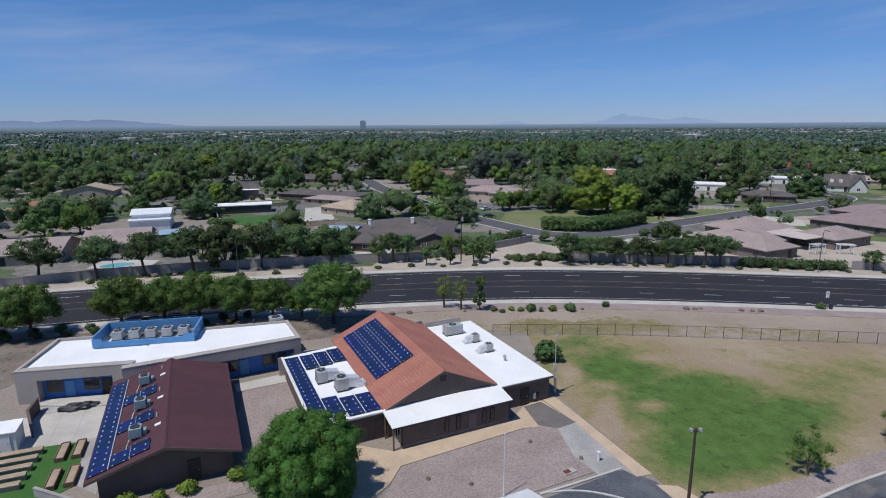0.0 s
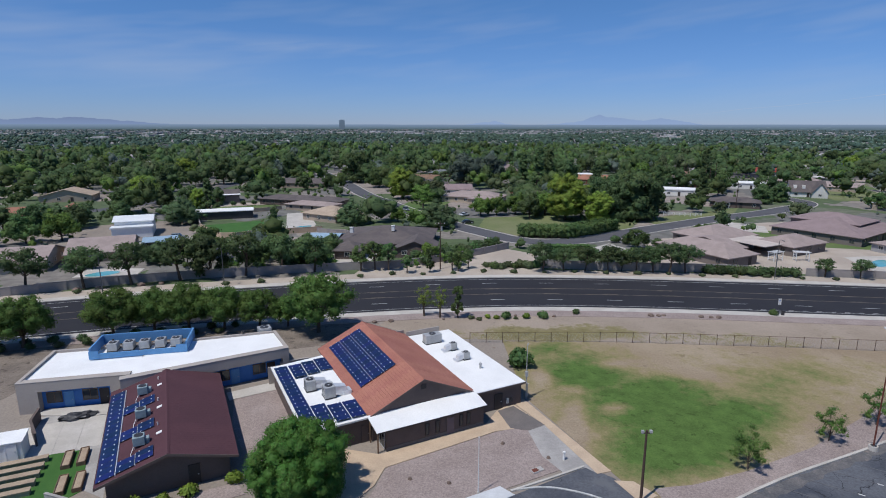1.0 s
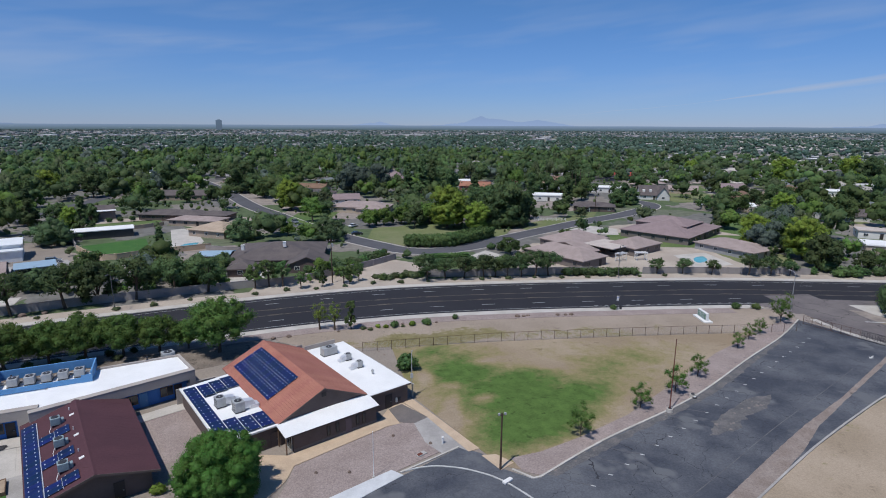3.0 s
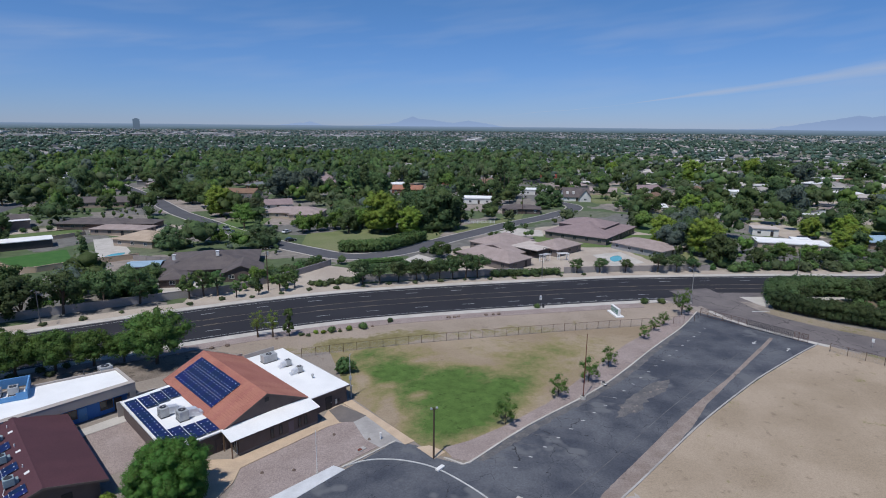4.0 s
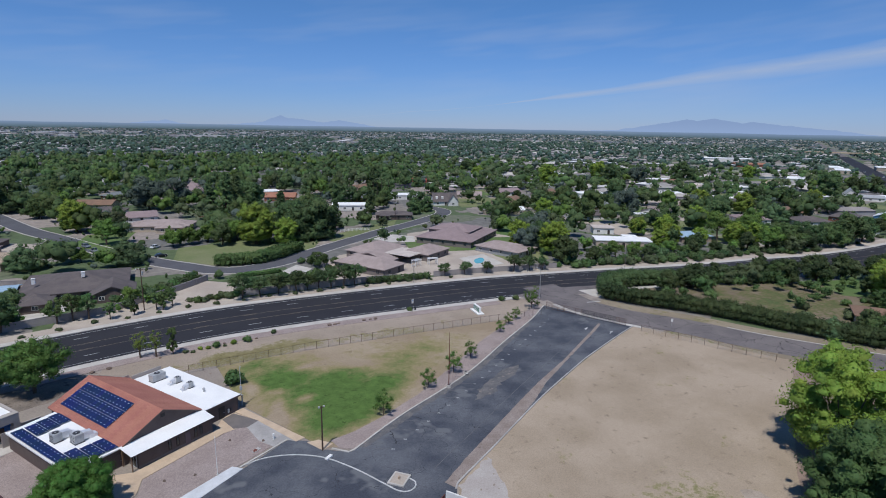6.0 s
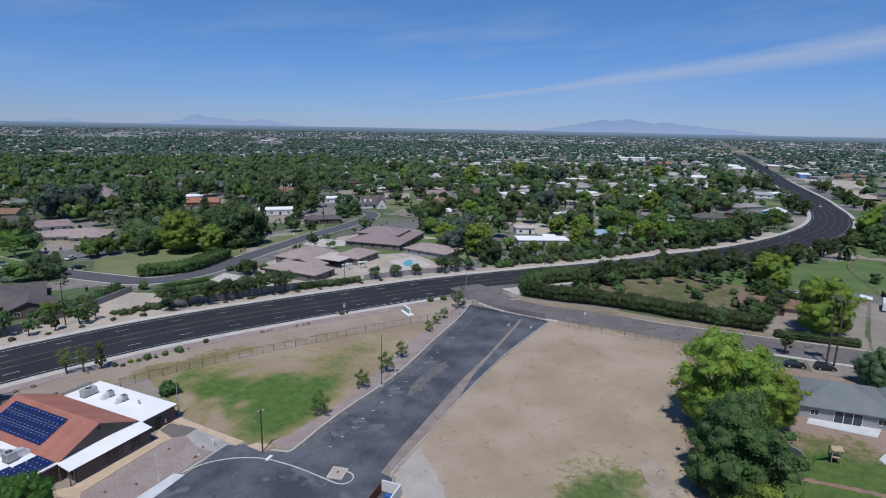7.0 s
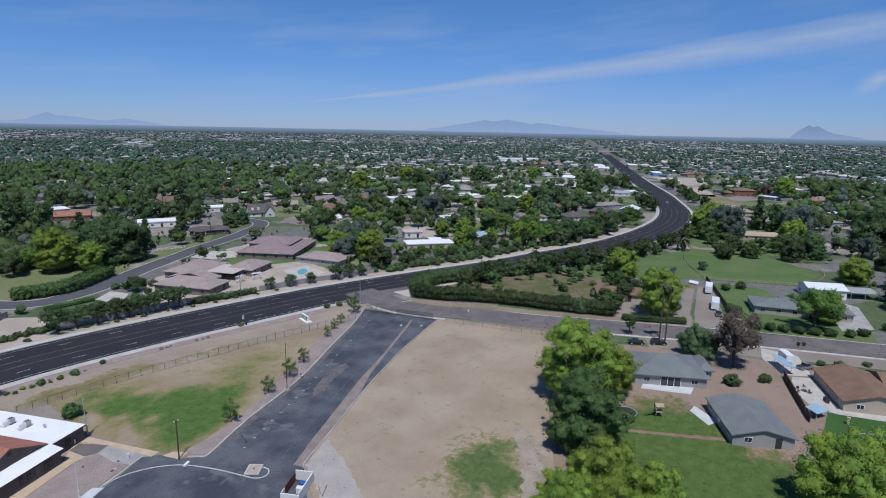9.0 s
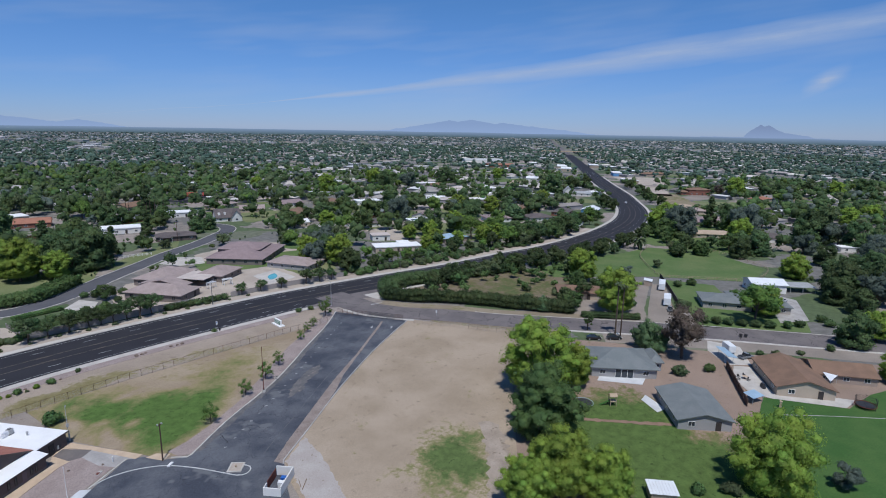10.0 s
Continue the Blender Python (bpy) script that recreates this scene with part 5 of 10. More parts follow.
house("dark brown shingled house with white chimneys", -10, 163, -6, [(-14, 13, -11, 14, 2.7, 5.8, "hip"), (4, 15, -17, -6, 2.6, 4.8, "gy"), (-12, -5, -20, -13, 2.5, 3.9, "hip")], STUCCO_BROWN, ROOF_DARK, extras=[chimney(-10.5, -5.5, 6.2), chimney(1.5, -3, 6.4)])
house("shed with a light blue metal roof", -30, 167, -8, [(-4.5, 4.5, -3.5, 3.5, 2.4, 3.0, "gx")], STUCCO_BROWN, BLUE_METAL, name="garage", wins=False)
house("tan hip-roofed house with tan tiles", -35, 212.5, 55, [(-7.6, 7.6, -8.6, 8.6, 2.8, 5.2, "hip")], STUCCO_TAN, ROOF_TAN)
house("taupe tile-roofed house with plain walls", -97, 143, 17, [(-24, 0, -10, 7, 2.8, 5.2, "gx")], STUCCO_TAN, SHINGLE_TAUPE)
house("long low house with a pinkish tile roof", -94.4, 140, 21, [(1.2, 16.6, 0.6, 19, 2.7, 5.2, "gx")], STUCCO_TAN, SHINGLE_TAUPE, trim=TRIM_WHITE)
house("white metal workshop shed with two roofs", -97, 185, 20, [(-5.6, 5.6, -5, 5, 5.0, 6.2, "gx"), (-6, 5.8, -9, -5, 3.2, 3.6, "flat")], METAL_WHITE, METAL_WHITE, name="workshop", wins=False)
# dark wall colour stands in for the shade inside the open front
house("long white flat-roofed stable", -78, 216.5, 17, [(-10.5, 10.5, -4, 4, 2.9, 3.2, "flat")], METAL_DARK, ROOF_WHITE, name="stable", wins=False)
house("taupe shingled house among trees", 27, 262, -22, [(-16, 12, -7, 7, 2.8, 5.0, "hip"), (-2, 10, -11, -5, 2.7, 4.2, "hip")], STUCCO_TAN, SHINGLE_TAUPE)
house("brown-roofed house with tan walls", -70, 330, -10, [(-14, 14, -7, 7, 3.0, 5.2, "gx")], STUCCO_TAN, ROOF_DARK, trim=WALL_TAUPE)
house("low dark brown shingled house among gardens", -60, 256, -20, [(-14, 14, -6, 6, 2.7, 4.3, "hip"), (12, 26, -4, 6, 2.6, 4.0, "hip")], STUCCO_BROWN, ROOF_DARK, trim=WALL_TAUPE)
house("low taupe tile roofed house", -48, 238, -25, [(-10, 12, -5, 5, 2.6, 3.8, "hip")], STUCCO_TAN, SHINGLE_TAUPE, trim=WALL_TAUPE)
house("white gabled house with a brown steep roof and dormers", 198, 278, -22, [(-7, 9, -6, 6, 3.0, 8.0, "gx"), (2, 9, -9, 0, 3.0, 7.6, "gy")], STUCCO_WHITE, ROOF_DARK,
      extras=[("dormer", Shape().box(-5.4, -4.5, 4.2, -4, -2, 5.8), STUCCO_WHITE), ("dormer", Shape().box(-1.6, -4.5, 4.2, -0.2, -2, 5.8), STUCCO_WHITE)])
house("white house with a bright red clay tile roof", 250, 395, -25, [(-12, 12, -6, 6, 3.2, 6.0, "hip")], STUCCO_WHITE, ROOF_RED)
house("white house with a flat white roof", 133, 285, -25, [(-10, 10, -6, 6, 3.0, 3.5, "flat")], STUCCO_WHITE, ROOF_WHITE)
house("white flat-roofed house among palms", 189, 316, -25, [(-11, 11, -6, 6, 3.0, 3.5, "flat")], STUCCO_WHITE, ROOF_WHITE)
house("low brown house behind a hedge", 141, 241, -28, [(-10, 10, -5, 5, 2.7, 4.4, "hip"), (-8, -2, -8, -5, 2.4, 2.6, "canopy")], STUCCO_BROWN, ROOF_DARK)
house("white flat-roofed house beside the road", 196, 127, -38, [(-12, 12, -5, 5, 2.8, 3.2, "flat"), (2, 8, 5, 9, 2.8, 3.4, "flat")], STUCCO_TAN, ROOF_WHITE)
house("house with a blue-grey metal roof", 236, 119, -20, [(-8, 8, -5, 5, 2.8, 4.6, "hip")], STUCCO_TAN, BLUE_METAL)
house("white house with a pale grey roof", 376, 226, -20, [(-11, 11, -7, 7, 3.0, 5.6, "hip")], STUCCO_WHITE, METAL_WHITE)
house("low brown tile roofed house", 487, 300, -20, [(-14, 14, -7, 7, 3.0, 5.0, "hip")], STUCCO_TAN, SHINGLE_BROWN)
house("brown low house among trees", 385, 182, -20, [(-15, 15, -6, 6, 3.0, 4.8, "hip")], BRICK_RED, ROOF_DARK)
house("blue-walled house near the bend", 405, 97, 10, [(-9, 9, -6, 6, 3.0, 5.0, "gx")], BLUE_PALE, METAL_WHITE)
house("red brick house near the bend", 378, 110, 10, [(-10, 10, -6, 6, 3.0, 5.2, "hip")], BRICK_RED, ROOF_DARK)
house("white house with a pink tile roof", 62, 442, -20, [(-12, 12, -6, 6, 3.0, 5.6, "hip")], STUCCO_WHITE, ROOF_PINK)
house("tan house with a terracotta tile roof", -149, 213, 25, [(-14, 10, -7, 7, 3.0, 5.4, "hip"), (8, 16, -4, 9, 3.0, 5.0, "gy")], STUCCO_TAN, ROOF_ORANGE, trim=WALL_TAUPE)
house("tan tile-roofed house with a dark gable", -171, 272, 15, [(-11, 11, -7, 7, 3.0, 6.0, "gy")], STUCCO_TAN, ROOF_TAN)
house("long brown-roofed building with a white lean-to front", -99, 264, 20, [(-11, 11, -3, 6, 4.2, 5.6, "gx"), (-7, 11, -7, -3, 3.4, 3.7, "flat")], WALL_TAUPE, ROOF_DARK, trim=WALL_TAUPE, wins=False,
      extras=[("white_roof_edge", Shape().box(-7.5, -7.6, 3.72, 11.5, -3.2, 3.9), ROOF_WHITE)])
house("white house with a pinkish tile roof", 58, 408, -20, [(-13, 13, -7, 7, 3.2, 6.0, "hip")], STUCCO_WHITE, ROOF_PINK)
house("red brick house among tall trees", 109, 345, -25, [(-10, 10, -6, 6, 3.0, 5.4, "gx")], BRICK_RED, ROOF_ORANGE)
# along the side street, far side
house("low house with a grey roof behind shrubs", 200, -36, -70, [(-15, 14, -6, 6, 2.8, 4.4, "hip"), (-4, 4, 5, 11, 2.6, 3.9, "hip")], STUCCO_GREY, SHINGLE_GREY)
house("white garage with a pale metal roof", 231, -40, -62, [(-6.5, 6.5, -5, 5, 3.8, 5.2, "gx")], STUCCO_WHITE, METAL_WHITE, name="garage")
house("brown-roofed house behind trees", 176, 18, -62, [(-9, 9, -5, 5, 2.7, 4.3, "hip")], STUCCO_TAN, SHINGLE_BROWN)
house("grey-roofed house beyond the paddock", 357, -30, -62, [(-17, 10, -6, 6, 3.0, 5.2, "hip"), (4, 16, -10, -2, 3.0, 4.8, "gx")], STUCCO_WHITE, ROOF_DARK)
house("tan house beyond the paddock", 347, 4, -62, [(-16, 14, -5, 5, 2.8, 4.4, "gx")], STUCCO_TAN, ROOF_TAN)
house("pinkish-roofed house beyond the paddock", 405, 8, -60, [(-13, 13, -6, 6, 3.0, 5.0, "hip"), (-16, -6, -10, -4, 3.0, 4.6, "gx")], STUCCO_TAN, ROOF_PINK)
house("long white building with a flat roof", 640, 260, 24, [(-20, 20, -8, 8, 4.0, 4.6, "flat")], STUCCO_WHITE, ROOF_WHITE, name="warehouse")
house("long hall with a tan tile roof", 560, 245, 24, [(-16, 16, -8, 8, 3.5, 6.0, "hip")], STUCCO_TAN, ROOF_TAN)
for x, y, t, L in ((850, 300, 24, 22), (905, 330, 24, 26), (690, 150, 30, 14), (980, 300, 24, 20)):
    house("low pale flat-roofed shop building along the far road", x, y, t, [(-L, L, -8, 8, 4.5, 5.2, "flat")], STUCCO_TAN, ROOF_WHITE, name="shop", wins=False)
for x, y, t, m in ((455, 31, -60, SHINGLE_TAUPE), (474, 44, -60, ROOF_TAN), (500, -20, -20, ROOF_DARK), (415, -52, -50, SHINGLE_GREY), (590, -5, -20, ROOF_ORANGE), (430, -75, -40, SHINGLE_TAUPE)):
    house("low ranch house beyond the fields", x, y, t, [(-11, 11, -6, 6, 2.8, 4.8, "hip")], STUCCO_TAN, m)

# ---- fences, walls, poles and signs ----
FENCE_BROWN = mat("rusty_fence_steel", (0.13, 0.075, 0.055), 0.7, (0.1, 0.06, 0.045), 1, 8, 0.2, 0.05, metal=0.2)
POST_FENCE = Shape().tube((0, 0, -0.1), (0, 0, 1.85), 0.045, n=6).tube((0, 0, 1.85), (0, 0, 1.9), 0.055, 0.02, 6).mesh("post", FENCE_BROWN)


def chain_fence(line, step, label, height=1.8, gap=None):
    """A chain-link fence: posts, a top rail and woven wire."""
    f = thing("chain_link_fence", pose(0, 0, 0.05), label, "fence")
    pts = spline(line, 2)
    d = along(pts)
    n = int(d[-1] / step)
    ps = [at_dist(pts, d, i * d[-1] / n)[0] for i in range(n + 1)]
    wire = Shape()
    for i, p in enumerate(ps):
        part("post", POST_FENCE, None, f, at=pose(p.x, p.y, 0))
        if i:
            q = ps[i - 1]
            part("rail", Shape().tube((q.x, q.y, height), (p.x, p.y, height), 0.028, n=5), FENCE_BROWN, f)
            for k in range(12):
                a, b = q.lerp(p, k / 12), q.lerp(p, (k + 1) / 12)
                for z0, z1 in ((0.05, 0.9), (0.9, 0.05), (0.9, height), (height, 0.9)):
                    wire.tube((a.x, a.y, z0), (b.x, b.y, z1), 0.006, n=3)
    w = part("wire_mesh", wire, METAL_GREY, f)
    tagged(w, kind="stuff")
    return f


chain_fence([(7.8, 83.2), (33, 82.4), (62.6, 79.0), (86, 75.4), (97.5, 73.6)], 2.72, "rusty chain-link fence along the dry field")
chain_fence([(111, 50.5), (115.5, 38.4), (121.3, 21.8)], 3.0, "chain-link fence between the dry field and the street")
gate = thing("metal_gate", pose(0, 0, 0.08), "black metal mesh gate across the car park entrance", "gate")
GA, GB = Vector((102.6, 77.5)), Vector((111, 54.8))


def gate_leaf(a, b, h, gm, name="gate_leaf"):
    s = Shape()
    for z in (0.12, h * 0.5, h):
        s.tube((a.x, a.y, z), (b.x, b.y, z), 0.05 if gm is METAL_DARK else 0.03, n=6)
    for t in ([i / 10 for i in range(11)] if gm is METAL_DARK else (0, 0.33, 0.66, 1)):
        p = a.lerp(b, t)
        s.tube((p.x, p.y, 0.1), (p.x, p.y, h + 0.05), 0.045 if t in (0, 1) or gm is not METAL_DARK else 0.025, n=6)
    leaf = part(name, s, gm, gate)
    w = Shape()
    thin = 0.014 if gm is METAL_DARK else 0.006
    for k in range(30):
        p, q = a.lerp(b, k / 30), a.lerp(b, (k + 1) / 30)
        w.tube((p.x, p.y, 0.12), (q.x, q.y, h), thin, n=3).tube((p.x, p.y, h), (q.x, q.y, 0.12), thin, n=3)
    part("gate_mesh", w, gm, leaf)


for t0, t1, gm in ((0.02, 0.24, FENCE_BROWN), (0.25, 0.46, FENCE_BROWN), (0.47, 0.66, METAL_DARK), (0.67, 0.86, METAL_DARK), (0.87, 0.98, FENCE_BROWN)):
    gate_leaf(GA.lerp(GB, t0), GA.lerp(GB, t1), 1.95, gm)


def block_wall(line, h, label, name="wall_block", m=None, w=0.2):
    sh = Shape()
    pts = spline(line, 4)
    ribbon(sh, pts, -w / 2, w / 2, -0.1, h)
    o = tagged(new(name, sh.mesh(name, m or WALL_BLOCK)), label, kind="structure")
    cap = Shape()
    ribbon(cap, pts, -w / 2 - 0.04, w / 2 + 0.04, h + 0.002, h + 0.08)
    part("coping", cap, m or WALL_BLOCK, o)
    d = along(pts)
    for i in range(1, int(d[-1] / 5.0)):
        p, t = at_dist(pts, d, i * 5.0)
        part("pier", Shape().cbox(p.x, p.y, 0, 0.42, 0.42, h + 0.16, math.degrees(math.atan2(t.y, t.x))), m or WALL_BLOCK, o)
    return o


block_wall([(-128, 92), (-100, 107.5), (-88, 113), (-73, 120), (-55, 125.5), (-40, 128.6), (-18, 132.6)], 2.0, "long grey block garden wall along the road")
block_wall([(-18, 132.6), (-6.6, 134), (3.1, 139), (15.7, 147.6), (25.4, 155.8)], 2.0, "grey block garden wall beside a sandy corner", "wall_block_corner")
block_wall([(30.5, 133.4), (42.5, 130.8), (57, 129), (68, 127.6), (80, 125.4)], 2.1, "grey block garden wall behind low trees", "wall_block_east")
block_wall([(93, 123), (100, 121.6), (112, 118.8), (126, 114.8), (140, 110.8)], 1.9, "pale block garden wall along the road", "wall_block_far")
block_wall([(30.5, 133.4), (31, 140), (31.5, 150)], 1.2, "low block wall at the street end", "wall_block_low")
block_wall([(135, -39.4), (124, -43), (112.5, -47)], 1.9, "dark brown timber garden fence", "fence_timber", WOOD_POLE, 0.15)
block_wall([(-44, 54), (-46.5, 57), (-47.5, 60)], 1.6, "low brown yard wall", "wall_yard", STUCCO_BROWN)
block_wall([(-16.8, 73), (-20.8, 71.4)], 2.2, "grey stucco screen wall", "wall_screen", STUCCO_GREY)
block_wall([(-36.8, 44.3), (-30.5, 42.0)], 0.9, "low grey concrete wall", "wall_low", CONCRETE_GREY)
ground_piece("sand_corner", [(-17, 126.6), (-16, 131.8), (-8.5, 137.5), (-1.5, 145), (11.6, 149), (25, 155), (31, 149), (30.5, 131), (31, 128), (24, 127.8), (8, 127.4), (-8, 125.6)], 0.16, SAND, "bare sandy corner plot")


def utility_pole(x, y, h, label, arms=True, r=0.16):
    p = thing("utility_pole", pose(x, y, 0), label, "pole")
    part("pole", Shape().tube((0, 0, -0.2), (0, 0, h), r, r * 0.65, 10), WOOD_POLE, p)
    if arms:
        part("crossarm", Shape().box(-1.2, -0.06, h - 0.6, 1.2, 0.06, h - 0.45), WOOD_POLE, p)
        for a in (-1.1, -0.4, 0.4, 1.1):
            part("insulator", Shape().tube((a, 0, h - 0.45), (a, 0, h - 0.2), 0.05, n=6), TRIM_WHITE, p)
        part("transformer", Shape().tube((0.32, 0, h - 2.2), (0.32, 0, h - 1.2), 0.26, n=12), METAL_GREY, p)
    return p


p = utility_pole(20.9, 42.0, 7.8, "brown wooden pole with two floodlights at its top", False, 0.15)
part("crossarm", Shape().box(-0.5, -0.05, 7.45, 0.5, 0.05, 7.55), WOOD_POLE, p)
for a in (-0.4, 0.4):
    part("floodlight", Shape().box(a - 0.12, -0.16, 7.55, a + 0.12, 0.1, 7.78), METAL_GREY, p)
utility_pole(4.4, 132.2, 12.3, "tall wooden utility pole on the sandy corner")
utility_pole(139, 236, 11, "wooden utility pole by the residential street")
p = thing("light_pole", pose(50.5, 49.9, 0.08), "slim rusty light pole on a round concrete base", "pole")
part("base", Shape().tube((0, 0, 0), (0, 0, 0.55), 0.5, 0.46, 16), CONCRETE, p)
part("collar", Shape().tube((0, 0, 0.55), (0, 0, 0.6), 0.3, n=12), METAL_DARK, p)
part("shaft", Shape().tube((0, 0, 0.6), (0, 0, 11.6), 0.09, 0.055, 8), RUST, p)
p = thing("bollard_base", pose(57, 53.2, 0.08), "round concrete lamp base with a dark band", "bollard")
part("base", Shape().tube((0, 0, 0), (0, 0, 0.5), 0.45, 0.42, 16), CONCRETE, p)
part("band", Shape().tube((0, 0, 0.5), (0, 0, 0.56), 0.3, n=12), METAL_DARK, p)
p = thing("flagpole", pose(5.3, 43.9, 0.14), "thin white flagpole without a flag", "pole")
part("shaft", Shape().tube((0, 0, 0), (0, 0, 6.1), 0.05, 0.03, 8), TRIM_WHITE, p)
part("finial", Shape().tube((0, 0, 6.1), (0, 0, 6.22), 0.07, 0.02, 8), TRIM_WHITE, p)
part("foot", Shape().tube((0, 0, 0), (0, 0, 0.12), 0.16, n=10), CONCRETE, p)
p = thing("mast", pose(13.6, 63.3, 0.1), "thin grey service mast beside the hall", "pole")
part("shaft", Shape().tube((0, 0, 0), (0, 0, 7.6), 0.06, 0.05, 8), METAL_GREY, p)
part("meter_box", Shape().box(-0.2, -0.15, 3.2, 0.2, 0.15, 3.9), METAL_GREY, p)
part("weatherhead", Shape().tube((0, 0, 7.6), (0.15, 0, 7.85), 0.1, 0.07, 8), METAL_GREY, p)


def street_lamp(x, y, h, aim, label="dark grey steel street lamp with a curved arm", steel=LAMP_GREY):
    p = thing("street_lamp", pose(x, y, 0.15, 0, 0, aim), label, "street lamp", "street lamps along the road")
    part("pole", Shape().tube((0, 0, 0), (0, 0, h * 0.93), 0.12, 0.07, 10), steel, p)
    s = Shape()
    pts = [(0, 0, h * 0.93), (0.35, 0, h * 0.98), (1.0, 0, h), (1.8, 0, h)]
    for a, b in zip(pts, pts[1:]):
        s.tube(a, b, 0.05, n=6)
    part("arm", s, steel, p)
    part("lamp_head", Shape().box(1.7, -0.16, h - 0.08, 2.4, 0.16, h + 0.07), steel, p, bevel=0.04)
    part("foot", Shape().tube((0, 0, 0), (0, 0, 0.3), 0.22, n=10), CONCRETE, p)


street_lamp(107.6, 85.2, 9.2, 80, "pale galvanised street lamp beside the street corner", LAMP_PALE)
street_lamp(-45.4, 119.8, 8.8, -95)
street_lamp(83.1, 119.6, 9.8, -100)
street_lamp(163.5, 98.4, 9.5, -105)
street_lamp(-69.2, 113.6, 8.8, -100)
p = thing("bus_stop_sign", pose(68.2, 94.8, 0.16), "bus stop post with a white sign plate", "sign")
part("post", Shape().tube((0, 0, 0), (0, 0, 3.4), 0.05, n=8), METAL_DARK, p)
part("plate", Shape().box(-0.28, -0.03, 2.1, 0.28, 0.03, 3.3), TRIM_WHITE, p)
part("bar", Shape().box(-0.2, -0.036, 2.8, 0.2, -0.031, 2.95), BLUE_PAINT, p)
part("bin", Shape().tube((0.9, 0, 0), (0.9, 0, 0.95), 0.28, n=12), METAL_DARK, p)
GREEN_SIGN = mat("green_sign_panel", (0.12, 0.24, 0.17), 0.6, None, 1, 8, 0.1, 0)
p = thing("monument_sign", pose(83.4, 84.6, 0.07, 0, 0, 258), "white monument sign with green panels on a white slab", "sign")
part("slab", Shape().box(-2.7, -1.0, 0, 2.7, 1.0, 0.3), TRIM_WHITE, p, bevel=0.04)
part("sign_body", Shape().box(-2.0, -0.3, 0.28, 2.0, 0.3, 1.95), TRIM_WHITE, p, bevel=0.05)
part("panel", Shape().box(-1.75, -0.34, 0.55, 1.75, -0.302, 1.1), GREEN_SIGN, p)
part("panel", Shape().box(-1.75, -0.34, 1.2, 1.75, -0.302, 1.75), GREEN_SIGN, p)
part("panel", Shape().box(-1.75, 0.302, 0.55, 1.75, 0.34, 1.1), GREEN_SIGN, p)
part("panel", Shape().box(-1.75, 0.302, 1.2, 1.75, 0.34, 1.75), GREEN_SIGN, p)
for z in (0.68, 0.88, 1.33, 1.55):
    part("text_bar", Shape().box(-1.4, -0.35, z, 1.2, -0.342, z + 0.08), TRIM_WHITE, p)
for i in range(26):
    a, b = (26 + 3.155 * i, 39.55 + 1.485 * i), (30.6 + 3.155 * i, 36.35 + 1.485 * i)
    if i > 7:
        k = (i - 7) * 0.16
        a, b = (a[0], a[1] + k), (b[0], b[1] + k)
    if i > 21:
        break
    s = Shape()
    ribbon(s, [Vector(a), Vector(b)], -0.06, 0.06, 0.08, 0.086)
    bay = part("bay_line", s, PAINT_WORN, bpy.data.objects["car_park"])
    part("bay_tick", Shape().cbox(b[0], b[1], 0.08, 0.55, 0.16, 0.008, -35), PAINT_WHITE, bay)
for i, (x, y, sc) in enumerate(((43.6, 95.3, 1.0), (45.0, 95.2, 0.8), (46.2, 95.4, 0.7), (52.8, 94.2, 0.8), (54.6, 93.9, 0.7), (56, 93.7, 0.9), (-76, 115.8, 1.6), (-72, 117.4, 1.3), (-64, 119.6, 1.4), (-60, 120.8, 1.1), (3.8, 94.6, 0.5), (17.7, 96.3, 0.6), (25, 95.6, 0.6), (-6, 94, 0.9), (-9, 93.6, 0.8))):
    r = thing("rock", pose(x, y, 0.05, 0, 0, i * 47), "rough brown boulder on the verge", "rock", "boulders along the verges")
    bm = bmesh.new()
    bmesh.ops.create_icosphere(bm, subdivisions=2, radius=0.6 * sc)
    for v in bm.verts:
        v.co *= 1 + 0.35 * noise.noise(v.co * 1.7 + Vector((i * 3.1, 0, 0)))
        v.co.z = v.co.z * 0.65 + 0.2 * sc
    me = bpy.data.meshes.new("stone")
    bm.to_mesh(me)
    bm.free()
    me.materials.append(STONE)
    part("stone", me, None, r)

s = Shape()
ribbon(s, spline([(33.5, 28.4), (38.1, 30.7), (49, 35.9), (61, 41.8), (76, 48.6), (92, 56)], 3), -0.06, 0.06, 0.08, 0.086)
part("edge_line", s, PAINT_WORN, bpy.data.objects["car_park"])
DUST = mat("dusty_asphalt", (0.15, 0.14, 0.138), 0.95, (0.1, 0.1, 0.104), 0.5, 5, 0.3, 0.2, spots=(0.9, 0.6, (0.2, 0.175, 0.16)))
ground_piece("dust_west", ragged([(26, 39.9), (37, 44.8), (56.7, 52.6), (77, 63.6), (90, 70.3), (90.3, 69.6), (77.4, 62.6), (66, 55.9), (57.2, 51.6), (47, 47.6), (37.6, 43.6), (27, 39)], 0.22, 0.9), 0.084, DUST, "pale dust blown along the kerb of the car park")
ground_piece("dust_middle", ragged([(52, 42.6), (57, 43.4), (61, 46.2), (66, 47.6), (69.5, 50.8), (66, 51), (60, 48.4), (55, 46)], 0.35, 0.9), 0.084, DUST, "pale worn patch in the asphalt")
p = thing("pole_base", pose(57.1, 53.0, 0.084), "round white-topped concrete base beside the kerb", "base")
part("ring", Shape().tube((0, 0, 0), (0, 0, 0.2), 0.5, 0.46, 16), METAL_DARK, p)
part("cap", Shape().tube((0, 0, 0.2), (0, 0, 0.3), 0.34, 0.3, 16), TRIM_WHITE, p)
